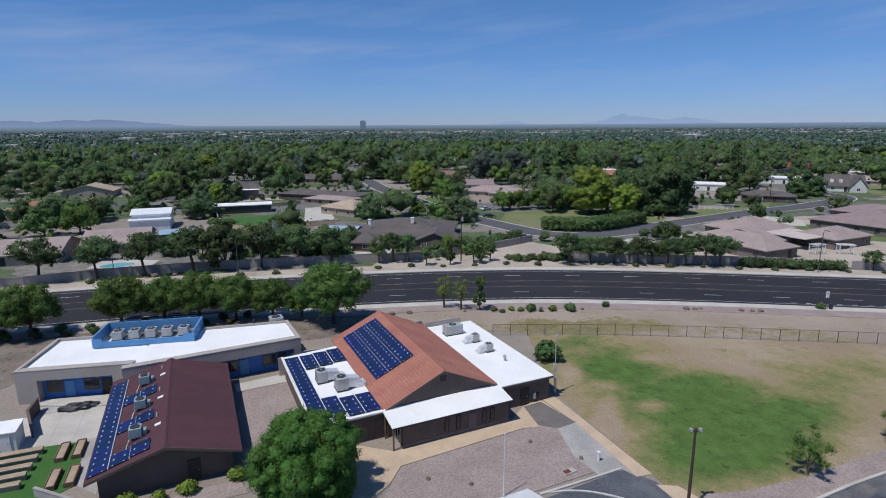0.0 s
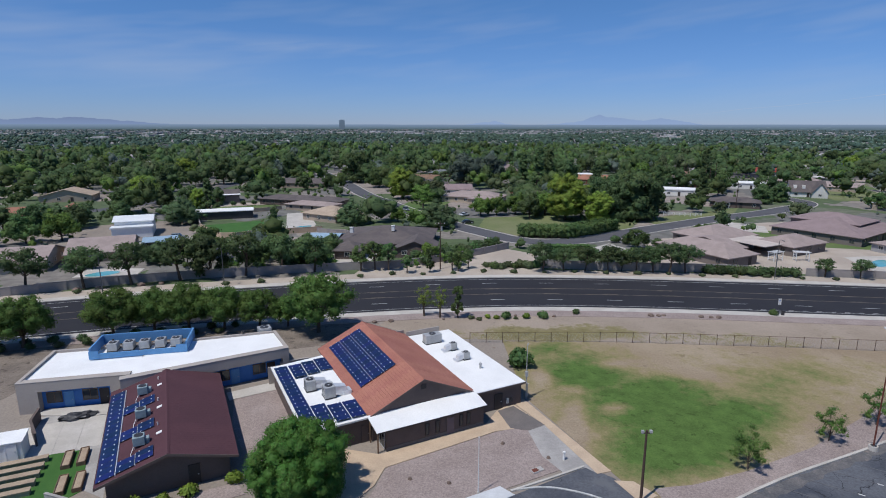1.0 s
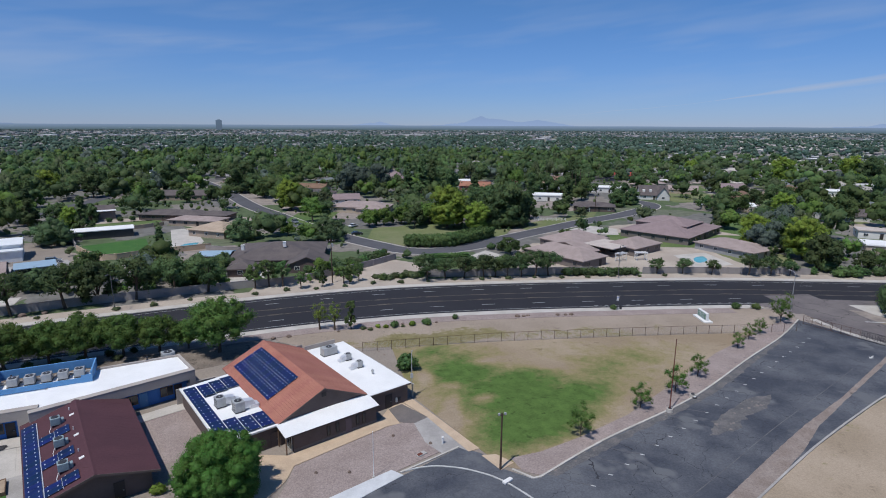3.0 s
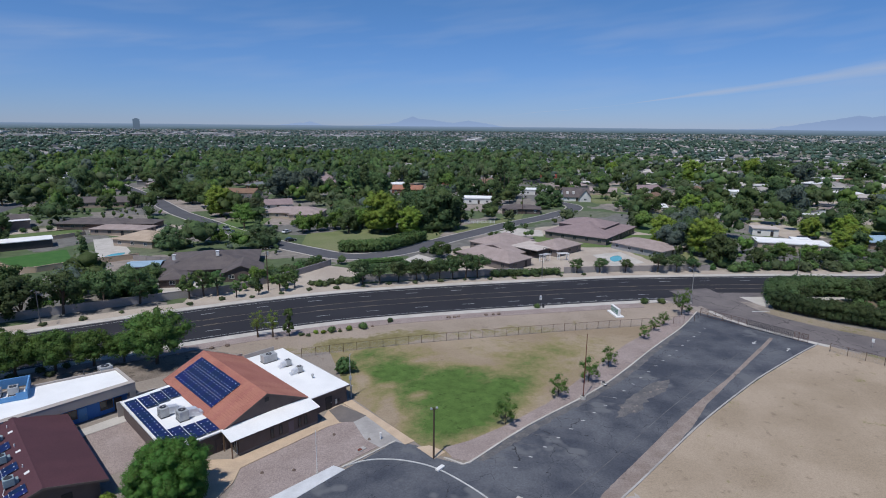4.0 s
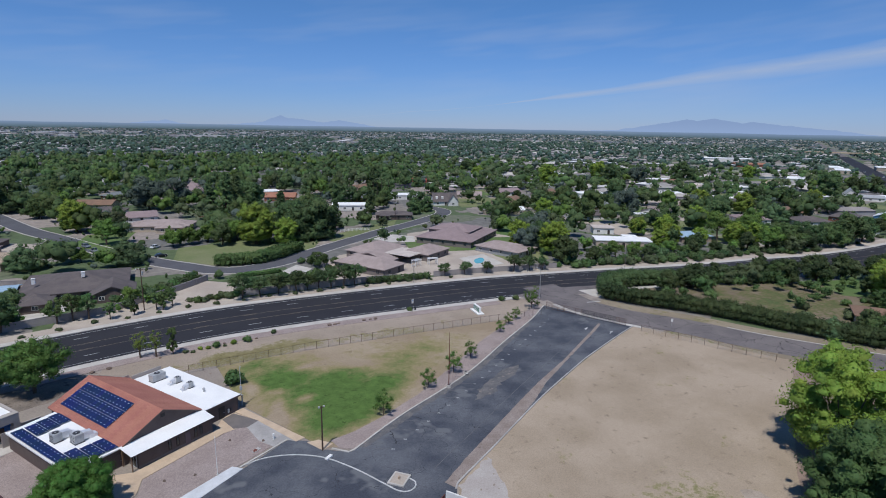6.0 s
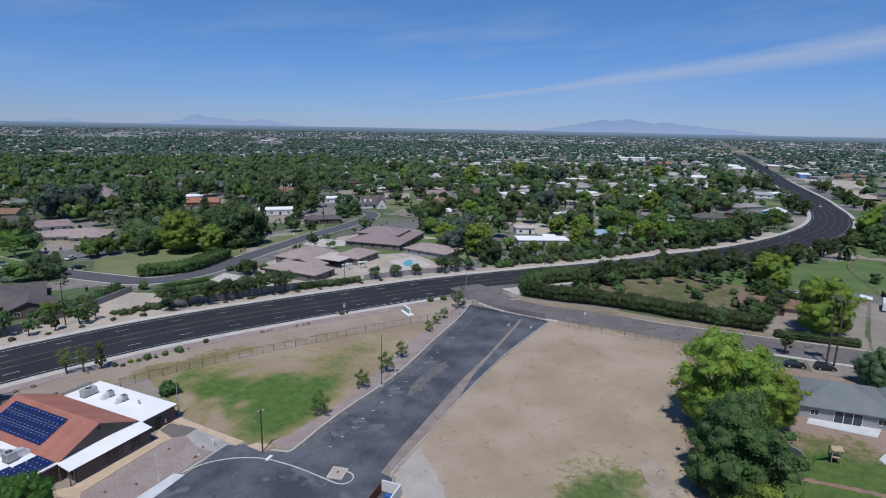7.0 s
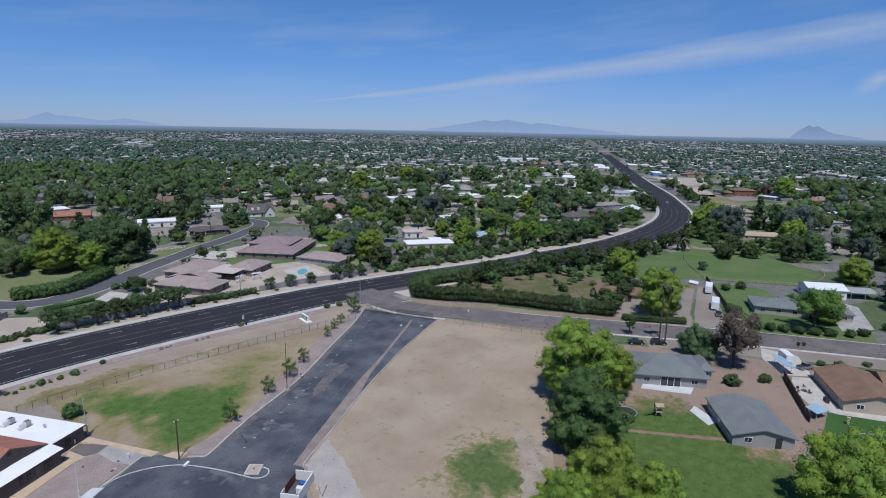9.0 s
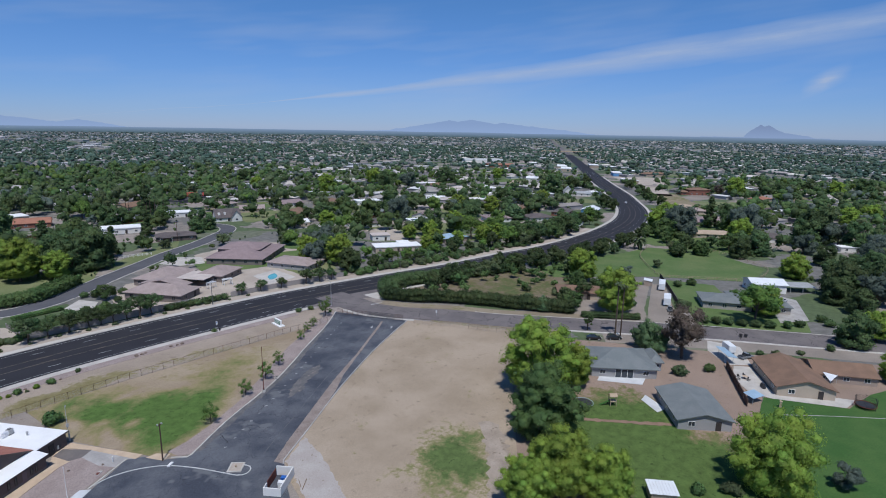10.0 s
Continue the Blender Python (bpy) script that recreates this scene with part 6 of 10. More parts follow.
# car park island, enclosure and small yard things
p = thing("car_park_island", pose(27.6, 28.8, 0.08, 0, 0, 38), "small white-kerbed traffic island with dirt inside", "island")
s = Shape()
for a in ((-1.5, -1.3, 0, 1.5, -1.05, 0.18), (-1.5, 1.05, 0, 1.5, 1.3, 0.18), (-1.5, -1.05, 0, -1.25, 1.05, 0.18), (1.25, -1.05, 0, 1.5, 1.05, 0.18)):
    part("kerb", Shape().box(*a), CONCRETE, p)
part("soil", Shape().box(-1.25, -1.05, 0, 1.25, 1.05, 0.1), SAND, p)
part("stub", Shape().box(-0.1, -0.1, 0.1, 0.2, 0.2, 0.5), WOOD_PALE, p)
p = thing("stone_marker", pose(20.9, 39.4, 0.08, 0, 0, 30), "low white-painted concrete block at the kerb end", "bollard")
part("block", Shape().box(-0.7, -0.28, 0, 0.7, 0.28, 0.3), TRIM_WHITE, p, bevel=0.08)
p = thing("bin_enclosure", pose(28.8, 18.1, 0.08, 0, 0, 28.5), "white block bin enclosure with a rust-red gate", "enclosure")
for nm, a, m in (("end_wall", (2.9, -1.6, 0, 3.1, 1.6, 1.8), STUCCO_WHITE), ("end_wall", (-3.1, -1.6, 0, -2.9, 1.6, 1.5), STUCCO_WHITE), ("side_wall", (-2.9, -1.6, 0, 2.9, -1.4, 1.8), STUCCO_WHITE), ("side_wall", (-2.9, 1.45, 0, -1.6, 1.6, 1.5), STUCCO_WHITE),
                 ("gate_leaf", (-1.4, 1.45, 0.1, 2.4, 1.55, 1.7), RUST)):
    part(nm, Shape().box(*a), m, p)
BIN_BLUE = mat("blue_plastic", (0.03, 0.12, 0.4), 0.5, None, 1, 8, 0.1, 0)
for x, m, lb in ((1.6, BIN_BLUE, "blue plastic wheeled bin"), (0.2, TRIM_WHITE, "white plastic wheeled bin")):
    b = thing("wheeled_bin", pose(28.8, 18.1, 0.08, 0, 0, 28.5) @ pose(x - 0.6, -0.5, 0), lb + " inside the enclosure", "bin")
    part("tub", Shape().box(-0.4, -0.45, 0, 0.4, 0.45, 1.0), m, b, bevel=0.05)
    part("lid", Shape().box(-0.43, -0.48, 1.0, 0.43, 0.48, 1.08), m, b)
p = thing("timber_pile", pose(31.6, 14.6, 0.09, 0, 0, 34), "two loose weathered timbers on the pale gravel", "timber")
part("beam", Shape().box(-1.5, -0.05, 0.02, 1.5, 0.05, 0.14), WOOD, p)
part("beam", Shape().cbox(0.2, 0.9, 0.02, 2.2, 0.09, 0.1, 24), WOOD, p)
for i, (x, y) in enumerate(((9.0, 52.6), (13.6, 49.6), (-1.5, 46.4), (2.5, 45.6))):
    r = thing("rock", pose(x, y, 0.09, 0, 0, i * 61), "small dark stone on the gravel yard", "rock", "stones on the gravel yard")
    part("stone", Shape().tube((0, 0, -0.05), (0.05, 0.03, 0.22), 0.28, 0.14, 7), STONE, r)
p = thing("valve_box", pose(11.9, 47.4, 0.09, 0, 0, 28), "rusty grated valve box in the gravel", "box")
part("frame", Shape().box(-0.7, -0.35, 0, 0.7, 0.35, 0.12), CONCRETE_GREY, p)
part("grate", Shape().box(-0.6, -0.25, 0.12, 0.1, 0.25, 0.16), RUST, p)
p = thing("standpipe", pose(15.2, 49.2, 0.09), "short white standpipe in the gravel yard", "pipe")
part("pipe", Shape().tube((0, 0, 0), (0, 0, 0.9), 0.13, n=10), TRIM_WHITE, p)
part("cap", Shape().tube((0, 0, 0.9), (0, 0, 1.0), 0.17, n=10), TRIM_WHITE, p)

# west yard: patio, turf, planters, benches, shed
ground_piece("patio", [(-48.6, 60.6), (-43.6, 51.6), (-37.9, 53.2), (-34.5, 46), (-31.5, 44.5), (-39, 62.3)], 0.045, CONCRETE_GREY, "concrete bed with joints between the patio panels")
g = random.Random(4)
PA = pose(-37.6, 53.6, 0, 0, 0, 22)
for i in range(5):
    for j in range(1):
        x0, y0 = -8.6 + i * 2.3, 0.2 + j * 2.65
        corners = [PA @ Vector((x0 + a, y0 + b, 0)) for a, b in ((0.015, 0.02), (2.285, 0.02), (2.285, 7.9), (0.015, 7.9))]
        ground_piece("patio_panel", [(c.x, c.y) for c in corners], 0.06 + 0.01 * g.random(), CONCRETE, "pale concrete patio panel", 0.1)
ground_piece("step_slab", [(-48.7, 61.0), (-48.4, 62.4), (-37.6, 64.4), (-36.6, 61.8), (-42, 60.6)], 0.16, CONCRETE, "pale raised concrete walk before the blue front")
ground_piece("turf_yard", [(-44, 51), (-43.2, 51.7), (-37.8, 53.3), (-35.3, 47.8), (-34.3, 45.6), (-38, 40), (-48, 40)], 0.085, TURF, "bright green artificial turf")
ground_piece("courtyard", [(-25.6, 66.2), (-19.5, 68.5), (-17.2, 62), (-14.5, 54.5), (-20.5, 52.5), (-23.5, 58)], 0.06, GRAVEL, "brown gravel courtyard between the buildings")
ground_piece("courtyard_walk", [(-26.9, 66.3), (-20.2, 70.0), (-19.2, 67.6), (-25.8, 64.2)], 0.13, CONCRETE, "pale concrete walk before the blue doors")
ground_piece("front_bed", [(-31, 41.2), (-19.2, 46.6), (-17.8, 44.6), (-30, 39)], 0.09, GRAVEL, "gravel planting bed before the brown wall")
for x, y, t in ((-38.7, 50.9, 22), (-37.4, 51.5, 22), (-36.6, 46.4, 22), (-35.2, 47.0, 22)):
    p = thing("planter_bench", pose(x, y, 0.085, 0, 0, t), "long wooden planter box on artificial turf", "planter", "planters on the turf")
    for a in ((-0.42, -1.6, 0, -0.34, 1.6, 0.45), (0.34, -1.6, 0, 0.42, 1.6, 0.45), (-0.34, -1.6, 0, 0.34, -1.52, 0.45), (-0.34, 1.52, 0, 0.34, 1.6, 0.45)):
        part("board", Shape().box(*a), WOOD, p)
    part("soil", Shape().box(-0.34, -1.52, 0, 0.34, 1.52, 0.36), WOOD_PALE, p)
bl = thing("bleachers", pose(-43.4, 50.4, 0.085, 0, 0, 22), "stepped weathered timber benches beside the turf", "bench")
for i in range(5):
    part("step_bench", Shape().box(-3.4, -1.5 * i - 0.55, 0, 2.6 - 0.1 * i, -1.5 * i + 0.1, 0.5), WOOD_PALE, bl)
    part("seat", Shape().box(-3.4, -1.5 * i - 0.62, 0.5, 2.65 - 0.1 * i, -1.5 * i + 0.16, 0.58), WOOD_PALE, bl)
sh = thing("garden_shed", pose(-45.4, 52.2, 0.07, 0, 0, 20), "white painted garden shed with a flat lid", "shed")
part("wall", Shape().box(-1.3, -1.2, 0, 1.3, 1.2, 2.1), STUCCO_WHITE, sh)
part("roof", Shape().slab([(-1.45, -1.35, 2.2), (1.45, -1.35, 2.2), (1.45, 1.35, 2.35), (-1.45, 1.35, 2.35)], 0.1), ROOF_WHITE, sh)
door(sh, 0.3, -1.21, 0.05, 0.9, 1.9, 0, TRIM_WHITE)
dp = thing("dark_tarp_pile", pose(-43.2, 60.4, 0.16, 0, 0, 20), "crumpled black tarpaulin heap on the walk", "tarp")
bm = bmesh.new()
bmesh.ops.create_icosphere(bm, subdivisions=3, radius=1.0)
for v in bm.verts:
    v.co *= 1 + 0.5 * noise.noise(v.co * 2.3)
    v.co = Vector((v.co.x * 1.9, v.co.y * 0.8, max(0, v.co.z * 0.55)))
me = bpy.data.meshes.new("tarp")
bm.to_mesh(me)
bm.free()
me.materials.append(METAL_DARK)
part("tarp", me, None, dp)
st = thing("metal_stairs", pose(-15.6, 60.8, 0.1, 0, 0, 115), "short grey metal stair with a handrail", "stairs")
for i in range(4):
    part("tread", Shape().box(-0.5, i * 0.28, i * 0.18, 0.5, i * 0.28 + 0.28, i * 0.18 + 0.05), METAL_GREY, st)
for a in (-0.5, 0.5):
    part("handrail", Shape().tube((a, 0, 0.9), (a, 1.1, 1.6), 0.03, n=6).tube((a, 0, 0), (a, 0, 0.9), 0.03, n=6).tube((a, 1.1, 0), (a, 1.1, 1.6), 0.03, n=6), METAL_GREY, st)


# ---- cars and garden things ----
def car_paint(name, col):
    m = mat(name, col, 0.3, None, 1, 8, 0.06, 0, spec=0.5, world_co=False)
    m.node_tree.nodes["Principled BSDF"].inputs["Coat Weight"].default_value = 0.5
    return m


CAR_BLACK, CAR_WHITE, CAR_GREY = car_paint("black_car_paint", (0.015, 0.016, 0.018)), car_paint("white_car_paint", (0.7, 0.7, 0.7)), car_paint("grey_car_paint", (0.2, 0.22, 0.24))
TYRE = mat("tyre_rubber", (0.02, 0.02, 0.02), 0.9, None, 1, 8, 0.1, 0)


def car(x, y, turn, paint, label, kind="sedan", name="car"):
    c = thing(name, pose(x, y, 0.05, 0, 0, turn), label, "car", "parked cars")
    low = [(-2.2, 0.35), (-2.25, 0.75), (-1.9, 0.98), (1.0, 0.98), (2.1, 0.85), (2.25, 0.6), (2.2, 0.35)]
    if kind == "sedan":
        top = [(-1.75, 0.97), (-1.15, 1.42), (0.25, 1.45), (1.0, 0.97)]
    elif kind == "suv":
        top = [(-2.05, 0.97), (-1.9, 1.7), (0.3, 1.72), (1.05, 0.97)]
    else:
        top = [(-0.6, 0.97), (-0.5, 1.7), (0.5, 1.72), (1.1, 0.97)]

    def side(prof, w0, w1=None):
        w1 = w1 or w0
        n = len(prof)
        zs = [z for _, z in prof]
        f = lambda z: w0 + (w1 - w0) * (z - min(zs)) / (max(zs) - min(zs))
        return Shape().add([(a, -f(z), z) for a, z in prof] + [(a, f(z), z) for a, z in prof], [tuple(range(n))[::-1], tuple(range(n, 2 * n))] + [(i, (i + 1) % n, n + (i + 1) % n, n + i) for i in range(n)])

    part("body", side(low, 0.9, 0.88), paint, c, bevel=0.05)
    part("cabin", side(top, 0.84, 0.68), GLASS, c)
    part("car_roof", side([(a * 0.93, z + 0.012) for a, z in top[1:3]] + [(a * 0.93, z - 0.05) for a, z in top[1:3]][::-1], 0.69), paint, c)
    if kind == "pickup":
        part("bed", Shape().box(-2.15, -0.75, 0.98, -0.7, 0.75, 1.02), METAL_DARK, c)
    for a in (-1.4, 1.4):
        for b in (-0.86, 0.86):
            w = part("wheel", Shape().tube((a, b - 0.1, 0.34), (a, b + 0.1, 0.34), 0.34, n=14), TYRE, c)
            part("rim", Shape().tube((a, b - 0.108, 0.34), (a, b + 0.108, 0.34), 0.2, n=10), RAIL, w)
    for b in (-0.62, 0.62):
        part("headlight", Shape().box(2.12, b - 0.2, 0.66, 2.27, b + 0.2, 0.8), TRIM_WHITE, c)
    return c


car(16.8, 200, 10, CAR_BLACK, "black saloon car parked in the street")
car(17, 218, 40, CAR_WHITE, "white saloon car parked on a drive")
car(-4.5, 221.5, -68, CAR_GREY, "dark grey pickup parked in the street", "pickup", "pickup_truck")
car(-7, 232.5, -67, CAR_GREY, "grey sport utility car parked in the street", "suv")
car(133.2, -2.5, -60, CAR_BLACK, "dark car parked behind the grey-roofed house")
car(137, -7.6, -55, CAR_BLACK, "black car parked behind the grey-roofed house", "suv")
car(145, -43, -35, CAR_GREY, "silver pickup parked on a concrete drive", "pickup", "pickup_truck")
car(216, -47.7, -30, CAR_WHITE, "white car parked by a garage")
car(177.5, -15.0, 15, CAR_GREY, "dark pickup parked by a trailer", "pickup", "pickup_truck")
car(-83.1, 161.6, -60, CAR_BLACK, "dark car under a carport")
car(-80.2, 163.6, -60, CAR_BLACK, "dark car under a carport", "suv")
car(-78.5, 174.5, 15, CAR_GREY, "grey sport utility car on a drive", "suv")
for x, y, m, t in ((770, 230, CAR_WHITE, 25), (758, 215, CAR_GREY, 25), (484, 92.5, CAR_WHITE, 24), (905, 294, CAR_WHITE, 25), (835, 258, CAR_GREY, 205), (812, 240, CAR_WHITE, 25), (795, 240, CAR_BLACK, 205)):
    car(x, y, t, m, "car standing on the far road", "suv")
rv = thing("caravan", pose(186, -12, 0.05, 0, 0, 12), "white travel trailer parked in a drive", "caravan")
part("body", Shape().box(-4, -1.25, 0.5, 4, 1.25, 3.1), METAL_WHITE, rv, bevel=0.15)
part("window", Shape().box(-2.5, -1.27, 1.6, -1.0, -1.24, 2.3), GLASS, rv)
part("window", Shape().box(0.6, -1.27, 1.6, 2.4, -1.24, 2.3), GLASS, rv)
part("door", Shape().box(-0.6, -1.27, 0.6, 0.1, -1.24, 2.5), TRIM_WHITE, rv)
for a in (-0.6, 0.6):
    for b in (-1.1, 1.1):
        part("wheel", Shape().tube((a, b - 0.12, 0.38), (a, b + 0.12, 0.38), 0.38, n=14), TYRE, rv)
copy_thing(rv, pose(206.5, -5.2, 0.05, 0, 0, 12))


def trampoline(x, y, r, net, label):
    t = thing("trampoline", pose(x, y, 0.04), label, "trampoline")
    part("mat", Shape().tube((0, 0, 0.72), (0, 0, 0.75), r * 0.86, n=28), METAL_DARK, t)
    s = Shape()
    n = 28
    for i in range(n):
        a, b = 6.28319 * i / n, 6.28319 * (i + 1) / n
        s.tube((r * math.cos(a), r * math.sin(a), 0.74), (r * math.cos(b), r * math.sin(b), 0.74), 0.09, n=5)
    part("rim", s, COOLER if not net else RUST, t)
    for i in range(6):
        a = 6.28319 * i / 6
        part("leg", Shape().tube((r * math.cos(a), r * math.sin(a), 0), (r * math.cos(a), r * math.sin(a), 2.4 if net else 0.74), 0.04, n=6), METAL_DARK, t)
    if net:
        w = Shape()
        for i in range(60):
            a, b = 6.28319 * i / 60, 6.28319 * (i + 2) / 60
            w.tube((r * math.cos(a), r * math.sin(a), 0.78), (r * math.cos(b), r * math.sin(b), 2.35), 0.012, n=3).tube((r * math.cos(b), r * math.sin(b), 0.78), (r * math.cos(a), r * math.sin(a), 2.35), 0.012, n=3)
        part("net", w, METAL_DARK, t)


trampoline(90.2, -15.2, 2.3, False, "round trampoline with a blue-green rim on the grass")
trampoline(129, -70.1, 2.2, True, "round trampoline with a dark safety net on the lawn")
ps = thing("playset", pose(94.3, -20.8, 0.04, 0, 0, 35), "small wooden climbing frame with a green slide", "playset")
for a in (-0.7, 0.7):
    for b in (-0.7, 0.7):
        part("post", Shape().box(a - 0.06, b - 0.06, 0, a + 0.06, b + 0.06, 2.6), WOOD_PALE, ps)
part("deck", Shape().box(-0.75, -0.75, 1.1, 0.75, 0.75, 1.2), WOOD_PALE, ps)
part("canopy_roof", Shape().slab([(-0.9, -0.9, 2.5), (0, -0.9, 3.0), (0, 0.9, 3.0), (-0.9, 0.9, 2.5)], 0.06).slab([(0, -0.9, 3.0), (0.9, -0.9, 2.5), (0.9, 0.9, 2.5), (0, 0.9, 3.0)], 0.06), WOOD_PALE, ps)
part("slide", Shape().slab([(-0.3, 0.75, 1.2), (0.3, 0.75, 1.2), (0.3, 3.0, 0.1), (-0.3, 3.0, 0.1)], 0.08), TURF, ps)
gs = thing("garden_shed", pose(65.5, -38.8, 0.04, 0, 0, -62), "small shed with a white corrugated roof on the lawn", "shed")
part("wall", Shape().box(-2.2, -1.7, 0, 2.2, 1.7, 1.9), WOOD_PALE, gs)
for i in range(9):
    part("roof_sheet", Shape().slab([(-2.5 + i * 0.556, -2.0, 2.0), (-2.5 + i * 0.556 + 0.5, -2.0, 2.05), (-2.5 + i * 0.556 + 0.5, 2.0, 2.25), (-2.5 + i * 0.556, 2.0, 2.2)], 0.05), METAL_WHITE, gs)
house("two-storey red brick house beyond the fields", 612, 56, -55, [(-11, 11, -7, 7, 5.6, 7.6, "hip"), (-19, -11, -6, 6, 3.0, 4.8, "hip")], BRICK_RED, SHINGLE_BROWN)
house("white chapel with a steep gable and a long low wing", 508, 158, -65, [(-4.5, 4.5, -8, 8, 4.5, 9.0, "gy"), (4.5, 22, -4, 7, 3.0, 4.6, "gx")], STUCCO_WHITE, METAL_GREY, name="chapel")
house("white house with dark solar modules on its flat roof", 272, 166, -38, [(-10, 10, -6, 6, 3.0, 3.4, "flat")], STUCCO_WHITE, ROOF_WHITE,
      extras=[("solar_module", Shape().box(-8 + 3.4 * i, -4, 3.42, -5 + 3.4 * i, 1.5, 3.55), SOLAR) for i in range(5)])
house("white-walled house with a cream flat roof", 213, 153, -38, [(-5, 5, -4, 4, 2.9, 3.3, "flat")], STUCCO_WHITE, PATIO_COVER)
house("white-walled low house with a pale roof among trees", 323, 262, -30, [(-10, 10, -6, 6, 3.2, 3.8, "flat")], STUCCO_WHITE, ROOF_WHITE)
house("long grey-roofed house with white roof units", 430, 388, -30, [(-17, 17, -7, 7, 3.4, 4.2, "flat")], STUCCO_TAN, SHINGLE_GREY, extras=[("roof_unit", Shape().box(-12, -3, 4.2, -2, 3, 5.4), TRIM_WHITE)])
house("tan house with a long cream veranda", 458, 257, -30, [(-16, 16, -5, 5, 3.2, 4.0, "flat"), (-6, 4, -2, 6, 4.4, 6.0, "hip")], STUCCO_TAN, PATIO_COVER)
house("very long white flat-roofed store", 942, 515, -38, [(-40, 40, -14, 14, 6.5, 7.2, "flat")], STUCCO_WHITE, ROOF_WHITE, name="store", wins=False)
house("low red brick building with a clay roof", 850, 424, -38, [(-24, 24, -8, 8, 4.2, 6.4, "gx")], BRICK_RED, ROOF_ORANGE, name="store", wins=False)
house("blue and white fuel station shop beside the road", 812, 205, 24, [(-16, 16, -6, 6, 4.4, 5.4, "flat")], BLUE_PALE, ROOF_WHITE, name="shop", wins=False)
house("brown-roofed long low building beside a bare lot", 846, 160, -50, [(-18, 18, -7, 7, 3.6, 6.0, "hip")], STUCCO_TAN, SHINGLE_BROWN, name="shop", wins=False)
house("small white flat-roofed garden house", 352, -71, -60, [(-6, 6, -3, 3, 2.6, 3.0, "flat")], STUCCO_WHITE, ROOF_WHITE, name="garage")

# yard surfaces of the east houses
ground_piece("patio_east", [(111.6, -12.5), (105.2, -13.4), (109.6, -23.6), (115, -23.2)], 0.12, PATIO_WHITE, "white painted concrete patio slab")
ground_piece("patio_slab", [(104.2, -25.8), (101.2, -25.6), (97.0, -30.4), (100, -31.6)], 0.1, PATIO_WHITE, "pale concrete slab beside the outbuilding")
ground_piece("patio_brown_house", [(121.5, -46.5), (120.8, -51.5), (126, -66.5), (132, -68.5), (130, -62), (125.5, -51), (139, -45), (137, -41), (128, -42)], 0.1, CONCRETE, "pale concrete patio round the brown-roofed house")
ground_piece("drive_brown_house", [(153.5, -31.5), (153.8, -40.5), (140.5, -45), (136.8, -39.4), (145, -33)], 0.1, CONCRETE, "pale concrete drive")
ground_piece("lawn_brown_house", [(120.4, -49.6), (121, -52), (126, -67), (138, -71.5), (148, -78), (120, -112), (66, -84), (74, -62.5), (95, -55), (107, -49.8)], 0.06, LAWN_DARK, "dark green watered lawn")
kerb_line([(113, -54.2), (119, -63.5), (125.1, -73.8), (131, -84)], 0.2, 0.1, "lawn_edge", "thin pale edging across the lawn", CONCRETE_GREY)
for x, y, t, m, lb in ((140.6, -38.4, 33.5, BLUE_METAL, "low lean-to with a light blue metal roof"), (116.6, -47.8, -30, BLUE_METAL, "small lean-to with a pale blue metal roof")):
    q = thing("lean_to", pose(x, y, 0.1, 0, 0, t), lb, "shed")
    part("roof", Shape().slab([(-4, -1.4, 2.1), (4, -1.4, 2.1), (4, 1.4, 2.5), (-4, 1.4, 2.5)] if x > 120 else [(-2, -1.4, 1.6), (2, -1.4, 1.6), (2, 1.4, 2.0), (-2, 1.4, 2.0)], 0.06), m, q)
    for a in (-1.8, 1.8):
        for b in (-1.2, 1.2):
            part("post", Shape().box(a - 0.05, b - 0.05, 0, a + 0.05, b + 0.05, 2.1 if x > 120 else 1.65), METAL_GREY, q)
q = thing("shade_sail", pose(137.6, -62.8, 0.1), "white triangular shade sail by the patio", "shade")
part("sail", Shape().add([(2.2, 1.6, 2.7), (2.2, -1.6, 2.5), (-2.6, -0.2, 2.2), (2.2, 1.6, 2.66), (2.2, -1.6, 2.46), (-2.6, -0.2, 2.16)], [(0, 1, 2), (5, 4, 3), (0, 3, 4, 1), (1, 4, 5, 2), (2, 5, 3, 0)]), METAL_WHITE, q)
for a in ((2.2, 1.6), (2.2, -1.6), (-2.6, -0.2)):
    part("post", Shape().tube((a[0], a[1], 0), (a[0], a[1], 2.7), 0.05, n=6), METAL_GREY, q)
ground_piece("yard_taupe_house", ragged([(58, 131), (100, 124), (130, 118), (134, 150), (112, 170), (78, 170), (66, 158)], 0.4, 3), 0.03, SAND, "pale gravel yard round the taupe house", 0.2)
ground_piece("yard_large_house", ragged([(113, 168), (134, 151), (158, 158), (176, 182), (160, 204), (124, 197)], 0.4, 3), 0.026, SAND, "pale dirt yard round the large house", 0.2)
ground_piece("yard_workshop", ragged([(-142, 172), (-128, 190), (-112, 204), (-88, 214), (-82, 192), (-64, 175), (-72, 160), (-118, 166)], 0.5, 3), 0.028, DIRT, "pale dirt yard round the workshop", 0.2)
ground_piece("yard_north", ragged([(-60, 262), (-30, 254), (-14, 238), (-26, 224), (-50, 232), (-62, 246)], 0.5, 3), 0.026, SAND, "pale gravel yard between low houses", 0.2)
